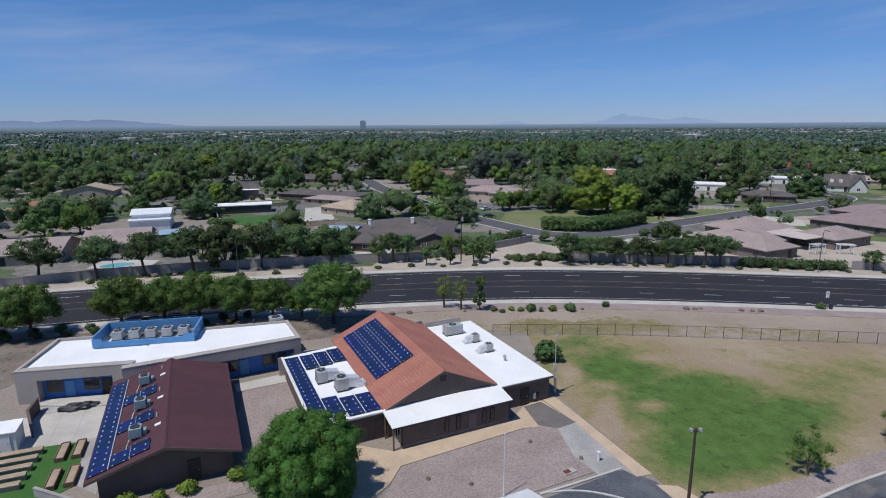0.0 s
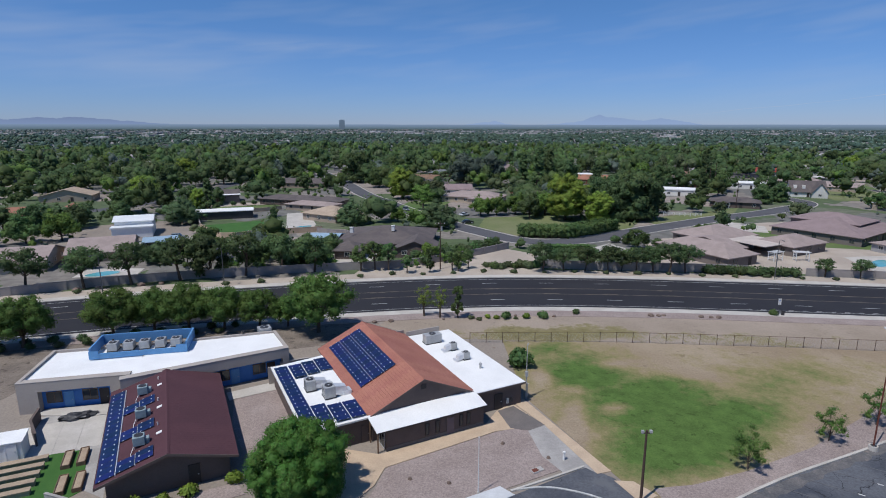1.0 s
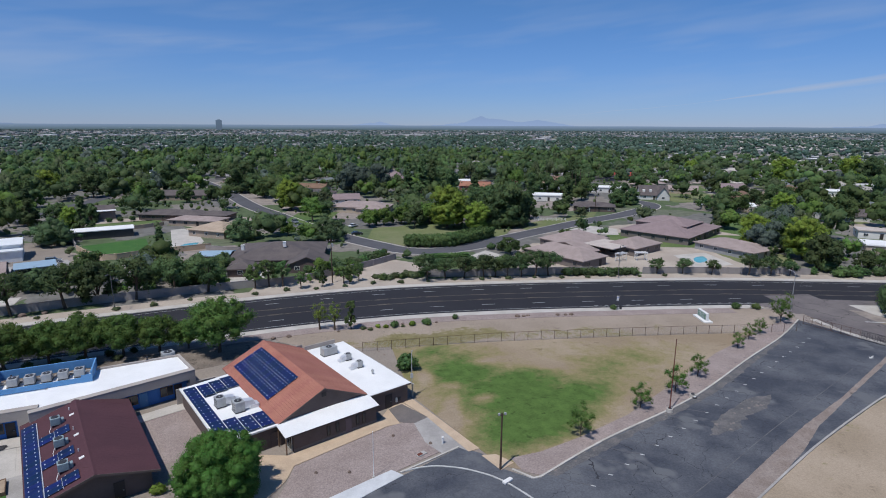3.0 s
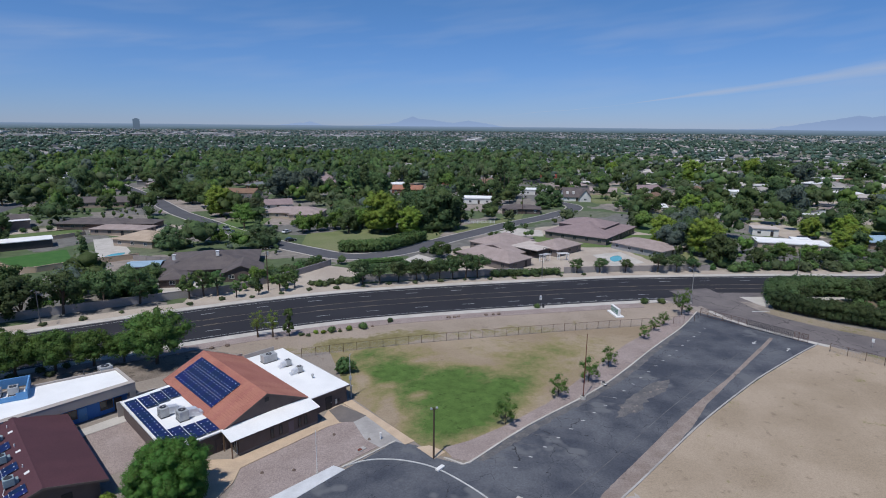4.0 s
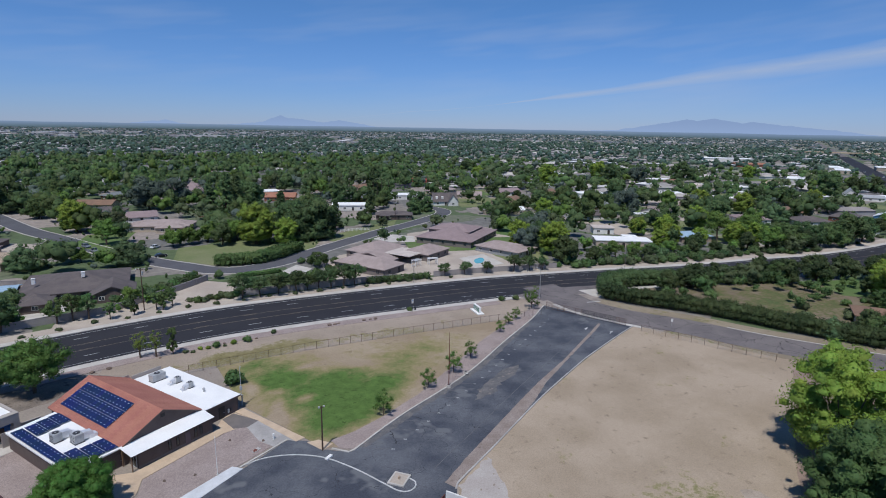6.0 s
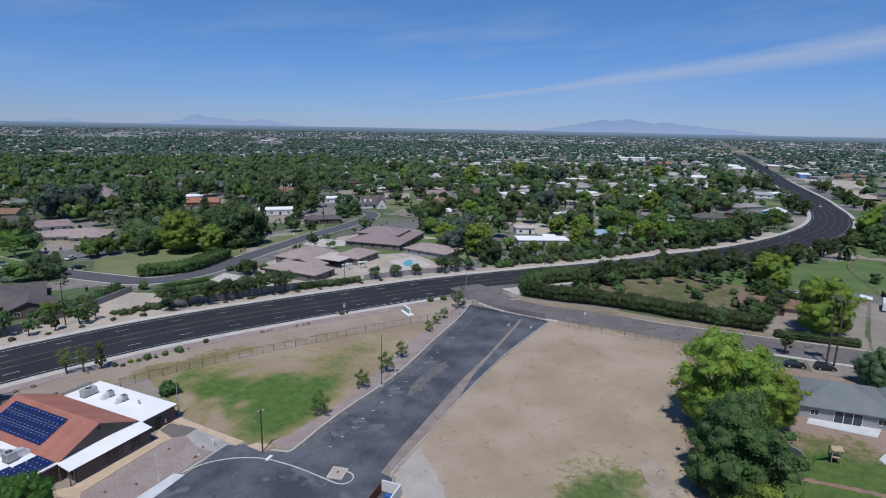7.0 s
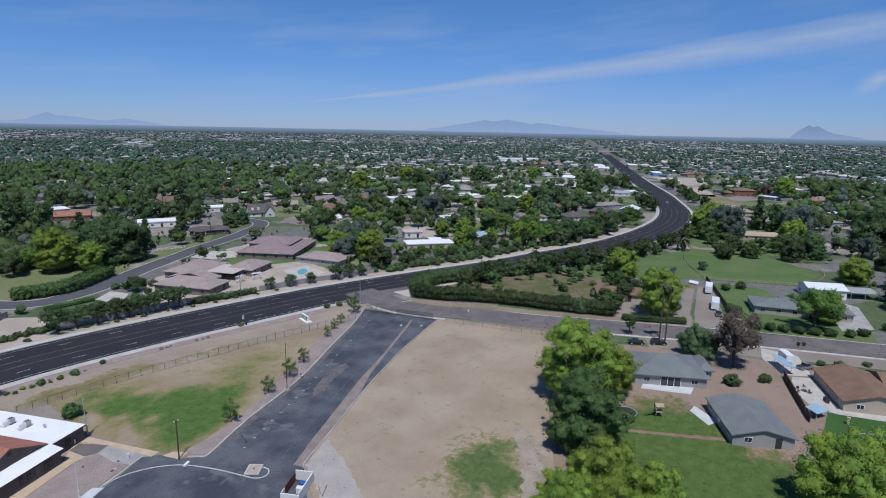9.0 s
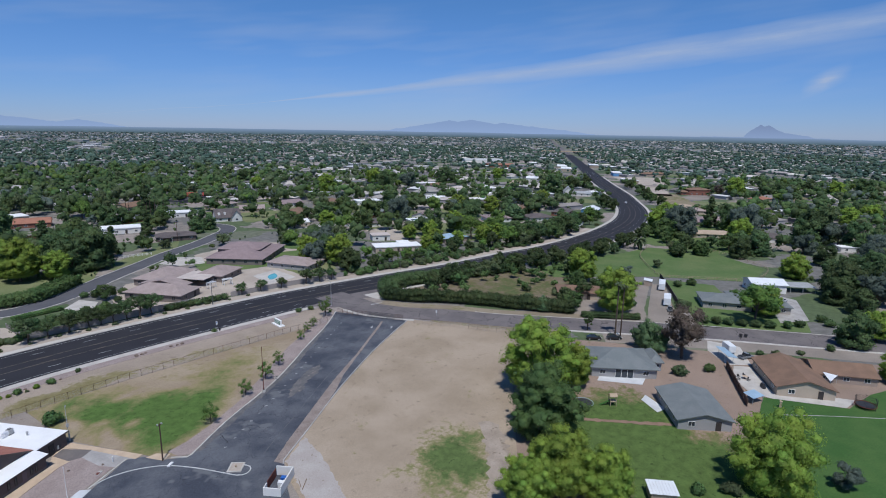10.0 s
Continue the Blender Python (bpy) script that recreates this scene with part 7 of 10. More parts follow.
# lawns, drives and pools across the road
for nm, pts, m, lb in (("lawn_turf", [(-79, 199), (-61, 209), (-53.5, 185), (-64.5, 177)], TURF, "bright green lawn"),
                       ("patio_brown", [(-29, 147), (-24, 151), (-13, 150.5), (-14, 142), (-22, 138), (-30, 139)], CONCRETE, "pale patio before the dark brown house"),
                       ("lawn_bend", [(20, 192), (25, 214), (53, 216), (84, 204), (74, 188), (56, 176), (44, 171), (32, 175)], LAWN_DRY, "patchy green lawn inside the street bend"),
                       ("lawn_street", [(84, 206), (108, 220), (140, 236), (130, 221), (100, 204), (86, 196)], LAWN_DRY, "green lawn along the street"),
                       ("lawn_north", [(8, 240), (14, 262), (-6, 262), (-12, 240), (0, 214)], LAWN, "green lawn by the street"),
                       ("lawn_west", [(-95, 232.6), (-91.5, 246), (-67, 255.7), (-61.7, 241), (-72.9, 237), (-73.6, 231), (-92, 225.8)], LAWN, "green lawn among houses"),
                       ("lawn_east", [(168, 161), (186, 186), (193, 212), (178, 198), (162, 178)], LAWN, "green lawn beside the large house"),
                       ("paddock", [(206, 51), (225, 45), (250, 36), (262, 30), (290, 22), (300, -8), (272, -37), (242, -34), (224, 4), (217, 12), (196, 38)], LAWN, "wide green paddock of mown grass"),
                       ("paddock_far", [(300, 30), (360, 40), (400, 20), (390, -30), (330, -20), (302, -6)], LAWN, "green field beyond the paddock"),
                       ("drive_white", [(50, 155.6), (57.6, 162.4), (60.7, 154.7), (56, 148), (51, 151)], CONCRETE, "pale concrete drive"),
                       ("drive_big_house", [(104, 193), (116, 200), (124, 190), (118, 178), (108, 182)], CONCRETE, "pale concrete drive"),
                       ("drive_side", [(187, -49), (216, -42), (226, -44), (222, -52), (196, -57)], CONCRETE_GREY, "grey concrete drive"),
                       ("pool_deck", [(113, 126), (117, 142), (130, 143), (127, 126)], CONCRETE, "pale pool deck"),
                       ("pool_deck_tan", [(-56, 226), (-48, 229), (-39, 199), (-39.5, 188), (-47, 186)], CONCRETE, "pale concrete pool deck beside the tan house"),
                       ("gravel_drive_west", [(-100, 252), (-74, 262), (-52, 268), (-40, 262), (-58, 255), (-90, 247)], SAND, "pale gravel drive behind a lawn"),
                       ("pool_deck_west", [(-84, 127.4), (-85, 136), (-71, 136), (-70, 130)], CONCRETE, "pale pool deck"),
                       ("drive_west", [(-95, 168), (-76, 178), (-66, 160), (-80, 152)], CONCRETE_GREY, "pale gravel yard")):
    ground_piece(nm, pts, 0.05, m, lb, 0.2)


def pool(x, y, rx, ry, turn, label):
    c, s = math.cos(radians(turn)), math.sin(radians(turn))
    f = lambda k, grow: [(x + c * (rx + grow) * math.cos(a) * (1 + 0.18 * math.cos(2 * a + k)) - s * (ry + grow) * math.sin(a), y + s * (rx + grow) * math.cos(a) * (1 + 0.18 * math.cos(2 * a + k)) + c * (ry + grow) * math.sin(a)) for a in (6.28319 * i / 28 for i in range(28))]
    ground_piece("pool_rim", f(0.6, 0.4), 0.1, CONCRETE, "pale concrete pool coping")
    ground_piece("water", f(0.6, 0.0), 0.115, WATER, label)


pool(121.5, 134.5, 4.4, 2.0, 48, "turquoise swimming pool water")
pool(-78.6, 130.6, 3.2, 2.4, 35, "turquoise swimming pool water")
pool(-43, 193.5, 3.6, 2.2, 60, "turquoise swimming pool water")
cp = thing("carport", pose(-77.4, 160.2, 0.05, 0, 0, 23), "carport with a light blue metal roof", "carport")
part("roof", Shape().box(-5, -4.5, 2.7, 5, 4.5, 2.85), BLUE_METAL, cp)
for a in (-4.7, 4.7):
    for b in (-4.2, 4.2):
        part("post", Shape().box(a - 0.08, b - 0.08, 0, a + 0.08, b + 0.08, 2.7), TRIM_WHITE, cp)
part("back_wall", Shape().box(-5, 4.3, 0, 5, 4.45, 2.7), STUCCO_WHITE, cp)

# yards between the side street and the paddock
ground_piece("drive_trailers", [(160, -12), (175, -8), (212, 0), (213, -5), (180, -16), (164, -20)], 0.05, DIRT, "dirt drive with parked trailers", 0.2)
ground_piece("lawn_grey_house", [(166, -27), (190, -17), (222, -2), (226, -22), (212, -28), (196, -56), (182, -58)], 0.045, LAWN, "green lawn round the grey-roofed house", 0.2)
FENCE_DARK = mat("dark_stained_boards", (0.06, 0.05, 0.045), 0.9, (0.09, 0.075, 0.065), 1, 8, 0.2, 0.2)


def board_fence(line, h, label, m, step=2.4):
    f = thing("board_fence", pose(0, 0, 0.04), label, "fence")
    pts = spline(line, 2)
    d = along(pts)
    n = max(1, int(d[-1] / step))
    ps = [at_dist(pts, d, i * d[-1] / n)[0] for i in range(n + 1)]
    for p, q in zip(ps, ps[1:]):
        s = Shape()
        a = math.degrees(math.atan2(q.y - p.y, q.x - p.x))
        m1 = p.lerp(q, 0.5)
        s.cbox(m1.x, m1.y, 0.08, (q - p).length - 0.14, 0.05, h - 0.1, a)
        part("panel", s, m, f)
        part("post", Shape().cbox(p.x, p.y, 0, 0.12, 0.12, h, a), m, f)


def rail_fence(line, label, step=4.0):
    f = thing("rail_fence", pose(0, 0, 0.04), label, "fence")
    pts = spline(line, 2)
    d = along(pts)
    n = max(1, int(d[-1] / step))
    ps = [at_dist(pts, d, i * d[-1] / n)[0] for i in range(n + 1)]
    for i, p in enumerate(ps):
        part("post", Shape().tube((p.x, p.y, 0), (p.x, p.y, 1.35), 0.08, n=6), WOOD_PALE, f)
        if i:
            q = ps[i - 1]
            for z in (0.6, 1.2):
                part("rail", Shape().tube((q.x, q.y, z), (p.x, p.y, z), 0.05, n=5), WOOD_PALE, f)


board_fence([(178, -19), (200, -10.5), (225, 0)], 2.0, "dark board fence between two yards", FENCE_DARK)
board_fence([(176, 5.5), (192, 8), (205, 4)], 1.8, "dark board fence behind a house", FENCE_DARK)
rail_fence([(225, 0), (233, -16), (243, -36)], "low pale rail fence along the paddock")
rail_fence([(225, 0), (243, 10), (266, 20), (290, 22)], "low pale rail fence across the paddock")
rail_fence([(243, -36), (272, -38), (288, -24), (300, -8), (290, 22)], "low pale rail fence along the paddock's far edge")
q = thing("open_shed", pose(238, -52, 0.04, 0, 0, -62), "open shed with a pale blue-grey metal roof beside the garage", "shed")
part("roof", Shape().slab([(-5, -3.5, 2.5), (5, -3.5, 2.5), (5, 3.5, 3.0), (-5, 3.5, 3.0)], 0.08), METAL_GREY, q)
for a in (-4.8, 0, 4.8):
    for b in (-3.3, 3.3):
        part("post", Shape().box(a - 0.07, b - 0.07, 0, a + 0.07, b + 0.07, 2.6), METAL_GREY, q)
for x, y, t in ((201, 13, 30), (196, 16, 120), (209, 1, 10)):
    q = thing("garden_shed", pose(x, y, 0.04, 0, 0, t), "small pale garden shed with a low roof", "shed")
    part("wall", Shape().box(-2, -1.5, 0, 2, 1.5, 2.1), STUCCO_TAN, q)
    part("roof", Shape().slab([(-2.2, -1.7, 2.1), (2.2, -1.7, 2.1), (2.2, 1.7, 2.5), (-2.2, 1.7, 2.5)], 0.08), METAL_WHITE, q)
# open fields near the bend and beyond
ground_piece("field_tan", ragged([(784, 200), (824, 138), (692, 108), (678, 148)], 1.2, 8), 0.06, SAND, "bare tan field beside the far road", 0.2)
for nm, x, y, rx, ry, t, m, lb in (("field_bare", 620, 103, 52, 14, 20, SAND, "bare pale lot beside the road"), ("field_dry", 535, 60, 62, 14, 25, FIELD_FAR, "dry grass field with green patches"), ("field_green", 523, 20, 34, 16, 25, LAWN_DRY, "half-dry green field"), ("field_bend", 467, 137, 22, 15, -45, LAWN_DRY, "dry tan field inside the bend"), ("car_yard", 905, 62, 80, 26, 20, CONCRETE_GREY, "pale paved sales yard"), ("field_lawn", 600, 272, 46, 20, 25, LAWN, "green sports lawn"), ("field_pale", 690, 430, 44, 26, 25, SAND, "bare tan lot"),
                                   ("canal_bank", 1050, -40, 100, 7, 40, CONCRETE, "long pale concrete canal bank"), ("field_low", 660, -30, 40, 18, -20, FIELD_FAR, "dry grass field with green patches")):
    c, s = math.cos(radians(t)), math.sin(radians(t))
    ground_piece(nm, ragged([(x + c * u * rx - s * v * ry, y + s * u * rx + c * v * ry) for u, v in ((-1, -1), (1, -1), (1, 1), (-1, 1))], 1.2, 8), 0.06, m, lb, 0.2)
ground_piece("trench_line", ragged([(82.8, -16.9), (92.8, -35.0), (93.8, -34.5), (83.8, -16.4)], 0.25, 1.0), 0.075, BACKYARD_DIRT, "line of bare red-brown dirt across the lawn", 0.2)

# small things in the east gardens
for x, y in ((163.3, -39.6), (164.1, -40.9)):
    q = thing("wheelie_bin", pose(x, y, 0.05, 0, 0, 28), "dark plastic wheeled bin at the roadside", "bin", "bins at the roadside")
    part("body", Shape().add([(-0.26, -0.3, 0), (0.26, -0.3, 0), (0.26, 0.3, 0), (-0.26, 0.3, 0), (-0.33, -0.38, 1.0), (0.33, -0.38, 1.0), (0.33, 0.38, 1.0), (-0.33, 0.38, 1.0)], [(3, 2, 1, 0), (4, 5, 6, 7), (0, 1, 5, 4), (1, 2, 6, 5), (2, 3, 7, 6), (3, 0, 4, 7)]), METAL_DARK, q)
    part("lid", Shape().slab([(-0.36, -0.42, 1.04), (0.36, -0.42, 1.04), (0.36, 0.42, 1.1), (-0.36, 0.42, 1.1)], 0.05), DOOR_DARK, q)
q = thing("camper_trailer", pose(147.6, -38.2, 0.1, 0, 0, 33), "small white camper trailer on a concrete drive", "caravan")
part("body", Shape().box(-2.2, -1.0, 0.45, 2.2, 1.0, 2.5), METAL_WHITE, q, bevel=0.18)
part("window", Shape().box(-0.9, -1.015, 1.4, 0.5, -0.99, 2.0), GLASS, q)
part("drawbar", Shape().box(2.2, -0.06, 0.5, 3.3, 0.06, 0.6), METAL_DARK, q)
for b in (-0.9, 0.9):
    part("wheel", Shape().tube((0, b - 0.1, 0.33), (0, b + 0.1, 0.33), 0.33, n=12), TYRE, q)
q = thing("barbecue", pose(126, -49, 0.1, 0, 0, 30), "dark covered barbecue on the patio", "barbecue")
part("cabinet", Shape().box(-0.8, -0.35, 0.1, 0.8, 0.35, 0.9), METAL_DARK, q, bevel=0.03)
part("hood", Shape().box(-0.5, -0.33, 0.9, 0.5, 0.33, 1.3), METAL_DARK, q, bevel=0.12)
for i, (x, y, t) in enumerate(((127.8, -43.4, 10), (129.4, -43.0, 80), (131.2, -44.2, 40), (128.6, -45.6, -30))):
    q = thing("garden_chair", pose(x, y, 0.1, 0, 0, t), "dark metal garden chair on the patio", "chair", "garden chairs on the patio")
    part("seat", Shape().box(-0.28, -0.28, 0.4, 0.28, 0.28, 0.45), METAL_DARK, q)
    part("backrest", Shape().box(-0.28, 0.24, 0.45, 0.28, 0.29, 0.95), METAL_DARK, q)
    for a in (-0.25, 0.25):
        for b in (-0.25, 0.25):
            part("leg", Shape().box(a - 0.025, b - 0.025, 0, a + 0.025, b + 0.025, 0.4), METAL_DARK, q)
q = thing("garden_table", pose(129.4, -44.6, 0.1), "round pale garden table on the patio", "table")
part("tabletop", Shape().tube((0, 0, 0.7), (0, 0, 0.75), 0.7, n=20), CONCRETE_TAN, q)
part("pedestal", Shape().tube((0, 0, 0), (0, 0, 0.7), 0.12, 0.06, n=10), METAL_DARK, q)
p = thing("gate_post", pose(116.9, -53.5, 0.05), "pale tan stone post on the lawn", "post")
part("shaft", Shape().box(-0.25, -0.25, 0, 0.25, 0.25, 1.5), CONCRETE_TAN, p, bevel=0.04)
part("cap", Shape().box(-0.32, -0.32, 1.5, 0.32, 0.32, 1.62), CONCRETE_TAN, p, bevel=0.03)

for x, y, t in ((95.4, 138.8, 20), (102.2, 138.3, -12)):
    q = thing("garden_arch", pose(x, y, 0.04, 0, 0, t), "white lattice garden arbour behind the block wall", "arbour", "arbours in the garden")
    for a in (-1.6, 1.6):
        for b in (-0.9, 0.9):
            part("post", Shape().box(a - 0.08, b - 0.08, 0, a + 0.08, b + 0.08, 2.4), TRIM_WHITE, q)
        for z in (0.5, 1.0, 1.5, 2.0):
            part("lattice_bar", Shape().box(a - 0.03, -0.85, z, a + 0.03, 0.85, z + 0.09), TRIM_WHITE, q)
    for i in range(7):
        part("rafter", Shape().box(-2.0, -1.05 + 0.33 * i, 2.4, 2.0, -0.95 + 0.33 * i, 2.55), TRIM_WHITE, q)
f = thing("paddock_rail", pose(0, 0, 0.05), "white painted rail fence round a lawn", "fence")
for i in range(8):
    x, y = 98 + 2.0 * i, 216.4 - 0.45 * i
    part("post", Shape().box(x - 0.08, y - 0.08, 0, x + 0.08, y + 0.08, 1.4), TRIM_WHITE, f)
    if i:
        for z in (0.45, 0.85, 1.25):
            part("rail", Shape().cbox(x - 1.0, y + 0.225, z, 1.9, 0.06, 0.12, -12.7), TRIM_WHITE, f)

# white arrows before the gate
for x, y, t in ((100.6, 59.5, 205), (103.3, 53.9, 25)):
    s = Shape()
    c, k = math.cos(radians(t)), math.sin(radians(t))
    s.cbox(x, y, 0.08, 1.3, 0.22, 0.01, t)
    s.add([(x + c * 0.6 - k * o, y + k * 0.6 + c * o, 0.09) for o in (-0.45, 0.45)] + [(x + c * 1.5, y + k * 1.5, 0.09)], [(0, 2, 1)])
    part("arrow_marking", s, PAINT_WHITE, bpy.data.objects["car_park"])
p = thing("road_sign_board", pose(121.7, 49.0, 0.05, 0, 0, -60), "small white sign on a short post beside the fence", "sign")
part("post", Shape().tube((0, 0, 0), (0, 0, 1.6), 0.04, n=6), METAL_GREY, p)
part("plate", Shape().box(-0.25, -0.03, 1.2, 0.25, 0.0, 2.0), TRIM_WHITE, p)

# gardens of the dark brown house and its neighbours
block_wall([(-78, 191.5), (-65, 174.8), (-52, 180), (-34.5, 185.8)], 1.8, "tan block garden wall below a lawn", "wall_lawn", CONCRETE_TAN)
block_wall([(-98.7, 239), (-90, 219), (-79, 194)], 1.8, "pale block wall between two gardens", "wall_garden")
block_wall([(-96, 224), (-76, 228), (-61, 238)], 1.5, "tan block wall behind the stable", "wall_stable", CONCRETE_TAN)
block_wall([(-36, 184), (-24, 178), (-4, 180)], 1.6, "grey block wall behind the dark brown house", "wall_house")
q = thing("gazebo", pose(-20.7, 149.6, 0.04, 0, 0, -6), "square gazebo with a dark shingle hip roof", "gazebo")
part("roof", hip_roof(-2.6, 2.6, -2.6, 2.6, 2.6, 4.2), ROOF_DARK, q)
for a in (-2.3, 2.3):
    for b in (-2.3, 2.3):
        part("post", Shape().box(a - 0.15, b - 0.15, 0, a + 0.15, b + 0.15, 2.6), STUCCO_TAN, q)
part("deck", Shape().box(-2.8, -2.8, 0, 2.8, 2.8, 0.12), CONCRETE, q)
q = thing("pergola", pose(-58, 243, 0.04, 0, 0, -20), "dark timber pergola over a patio", "pergola")
for i in range(9):
    part("rafter", Shape().box(-4 + i, -2.6, 2.6, -3.88 + i, 2.6, 2.75), WOOD_POLE, q)
for a in (-3.8, 0, 3.9):
    for b in (-2.3, 2.3):
        part("post", Shape().box(a - 0.09, b - 0.09, 0, a + 0.09, b + 0.09, 2.6), WOOD_POLE, q)
for b in (-2.3, 2.3):
    part("beam", Shape().box(-4.2, b - 0.08, 2.42, 4.3, b + 0.08, 2.6), WOOD_POLE, q)

# ---- trees ----
ICO_V = np.array([(0, 0, 1)] + [(0.894 * math.cos(k * 1.2566), 0.894 * math.sin(k * 1.2566), 0.447) for k in range(5)] + [(0.894 * math.cos(k * 1.2566 + 0.6283), 0.894 * math.sin(k * 1.2566 + 0.6283), -0.447) for k in range(5)] + [(0, 0, -1)])
ICO_F = np.array([(0, 1 + k, 1 + (k + 1) % 5) for k in range(5)] + [(1 + k, 6 + k, 1 + (k + 1) % 5) for k in range(5)] + [(1 + (k + 1) % 5, 6 + k, 6 + (k + 1) % 5) for k in range(5)] + [(11, 6 + (k + 1) % 5, 6 + k) for k in range(5)])


def finer(v, f):
    """Each triangle of a unit ball cut in four."""
    v, out, seen = [tuple(p) for p in v], [], {}

    def mid(i, j):
        k = (min(i, j), max(i, j))
        if k not in seen:
            m = np.array(v[i]) + np.array(v[j])
            v.append(tuple(m / np.linalg.norm(m)))
            seen[k] = len(v) - 1
        return seen[k]
    for i, j, k in f:
        x, y, z = mid(i, j), mid(j, k), mid(k, i)
        out += [(i, x, z), (x, j, y), (z, y, k), (x, y, z)]
    return np.array(v), np.array(out)


BALL_V, BALL_F = finer(ICO_V, ICO_F)


def unit(a):
    return a / np.maximum(np.linalg.norm(a, axis=-1, keepdims=True), 1e-6)


def leaf_quads(g, c, out, leaf, rough=0.55, slim=1.0):
    """Bent quads at c that face roughly along out; corners and their soft normals."""
    n = len(c)
    nrm = unit(out + g.normal(size=(n, 3)) * rough)
    u = unit(np.cross(nrm, g.normal(size=(n, 3))))
    w = np.cross(nrm, u)
    sz = (leaf * (0.55 + 0.9 * g.random(n)))[:, None]
    asp = slim * (0.5 + 0.35 * g.random(n))[:, None]
    vs = np.stack([c - u * sz, c - w * sz * asp, c + u * sz, c + w * sz * asp], 1)
    vs[:, 1] -= nrm * sz * 0.25
    vs[:, 3] -= nrm * sz * 0.25
    return vs.reshape(-1, 3), np.repeat(unit(out * 0.7 + nrm * 0.6), 4, 0)


def lumps(g, c, r, fine=True):
    """Uneven small balls of foliage at c with half-axes r; corners, normals and triangles."""
    bv, bf = (BALL_V, BALL_F) if fine else (ICO_V, ICO_F)
    n, k = len(c), len(bv)
    j = 1 + g.normal(size=(n, k, 1)) * 0.13
    vs = c[:, None] + bv[None] * r[:, None] * j
    nm = unit(np.repeat(bv[None], n, 0) + g.normal(size=(n, k, 3)) * 0.22)
    return vs.reshape(-1, 3), nm.reshape(-1, 3), (np.arange(n)[:, None, None] * k + bf[None]).reshape(-1, 3)


def foliage(name, quad_v, quad_n, m, tri_v=None, tri_n=None, tri_f=None):
    """One mesh of leaf quads and lumps with soft normals."""
    nq = len(quad_v) // 4
    nt = 0 if tri_f is None else len(tri_f)
    vs = quad_v if not nt else np.concatenate([quad_v, tri_v])
    nm = quad_n if not nt else np.concatenate([quad_n, tri_n])
    idx = np.arange(4 * nq) if not nt else np.concatenate([np.arange(4 * nq), (tri_f + 4 * nq).ravel()])
    me = bpy.data.meshes.new(name)
    me.vertices.add(len(vs))
    me.vertices.foreach_set("co", vs.astype(np.float32).ravel())
    me.loops.add(len(idx))
    me.loops.foreach_set("vertex_index", idx.astype(np.int32))
    me.polygons.add(nq + nt)
    me.polygons.foreach_set("loop_start", np.concatenate([np.arange(nq) * 4, 4 * nq + np.arange(nt) * 3]).astype(np.int32))
    me.polygons.foreach_set("use_smooth", np.ones(nq + nt, bool))
    me.materials.append(m)
    me.update()
    me.normals_split_custom_set_from_vertices(nm.astype(np.float32))
    return me


def crown_mesh(name, seed, blobs, leaf, count, m, squash=0.8, core=0.68, slim=1.0):
    """A crown of clumps (x, y, z, r): dense twigs within, small leaves over them."""
    g = np.random.default_rng(seed)
    b = np.array(blobs, float)
    axes3 = np.array([1, 1, squash])
    mid = b[:, :3].mean(0) - np.array([0, 0, 0.25 * np.ptp(b[:, 2])])
    want = int(count * 1.9)
    idx = g.choice(len(b), size=want, p=b[:, 3] ** 2 / (b[:, 3] ** 2).sum())
    d = unit(g.normal(size=(want, 3)) + np.array([0, 0, 0.15]))
    c = b[idx, :3] + d * (b[idx, 3] * (core - 0.06 + (1.12 - core + 0.06) * g.random(want) ** 1.3))[:, None] * axes3
    keep = np.ones(want, bool)
    for x, y, z, r in b:
        keep &= (((c - (x, y, z)) / axes3) ** 2).sum(1) > ((core - 0.08) * r) ** 2
    c, d = c[keep][:count], d[keep][:count]
    out = unit(d + 0.55 * unit(c - mid) + np.array([0, 0, 0.3]))
    qv, qn = leaf_quads(g, c, out, leaf, slim=slim)
    tv, tn, tf = lumps(g, b[:, :3], b[:, 3:4] * core * axes3, False)
    tn = unit(tn + 0.5 * unit(tv - mid) + np.array([0, 0, 0.2]))
    return foliage(name, qv, qn, m, tv, tn, tf)


GROVES = {}


def grove(kind, x, y, scale, turn=0.0):
    """Notes a distant tree, to be joined with its neighbours by plant_groves()."""
    GROVES.setdefault(kind, []).append((x, y, scale, turn))


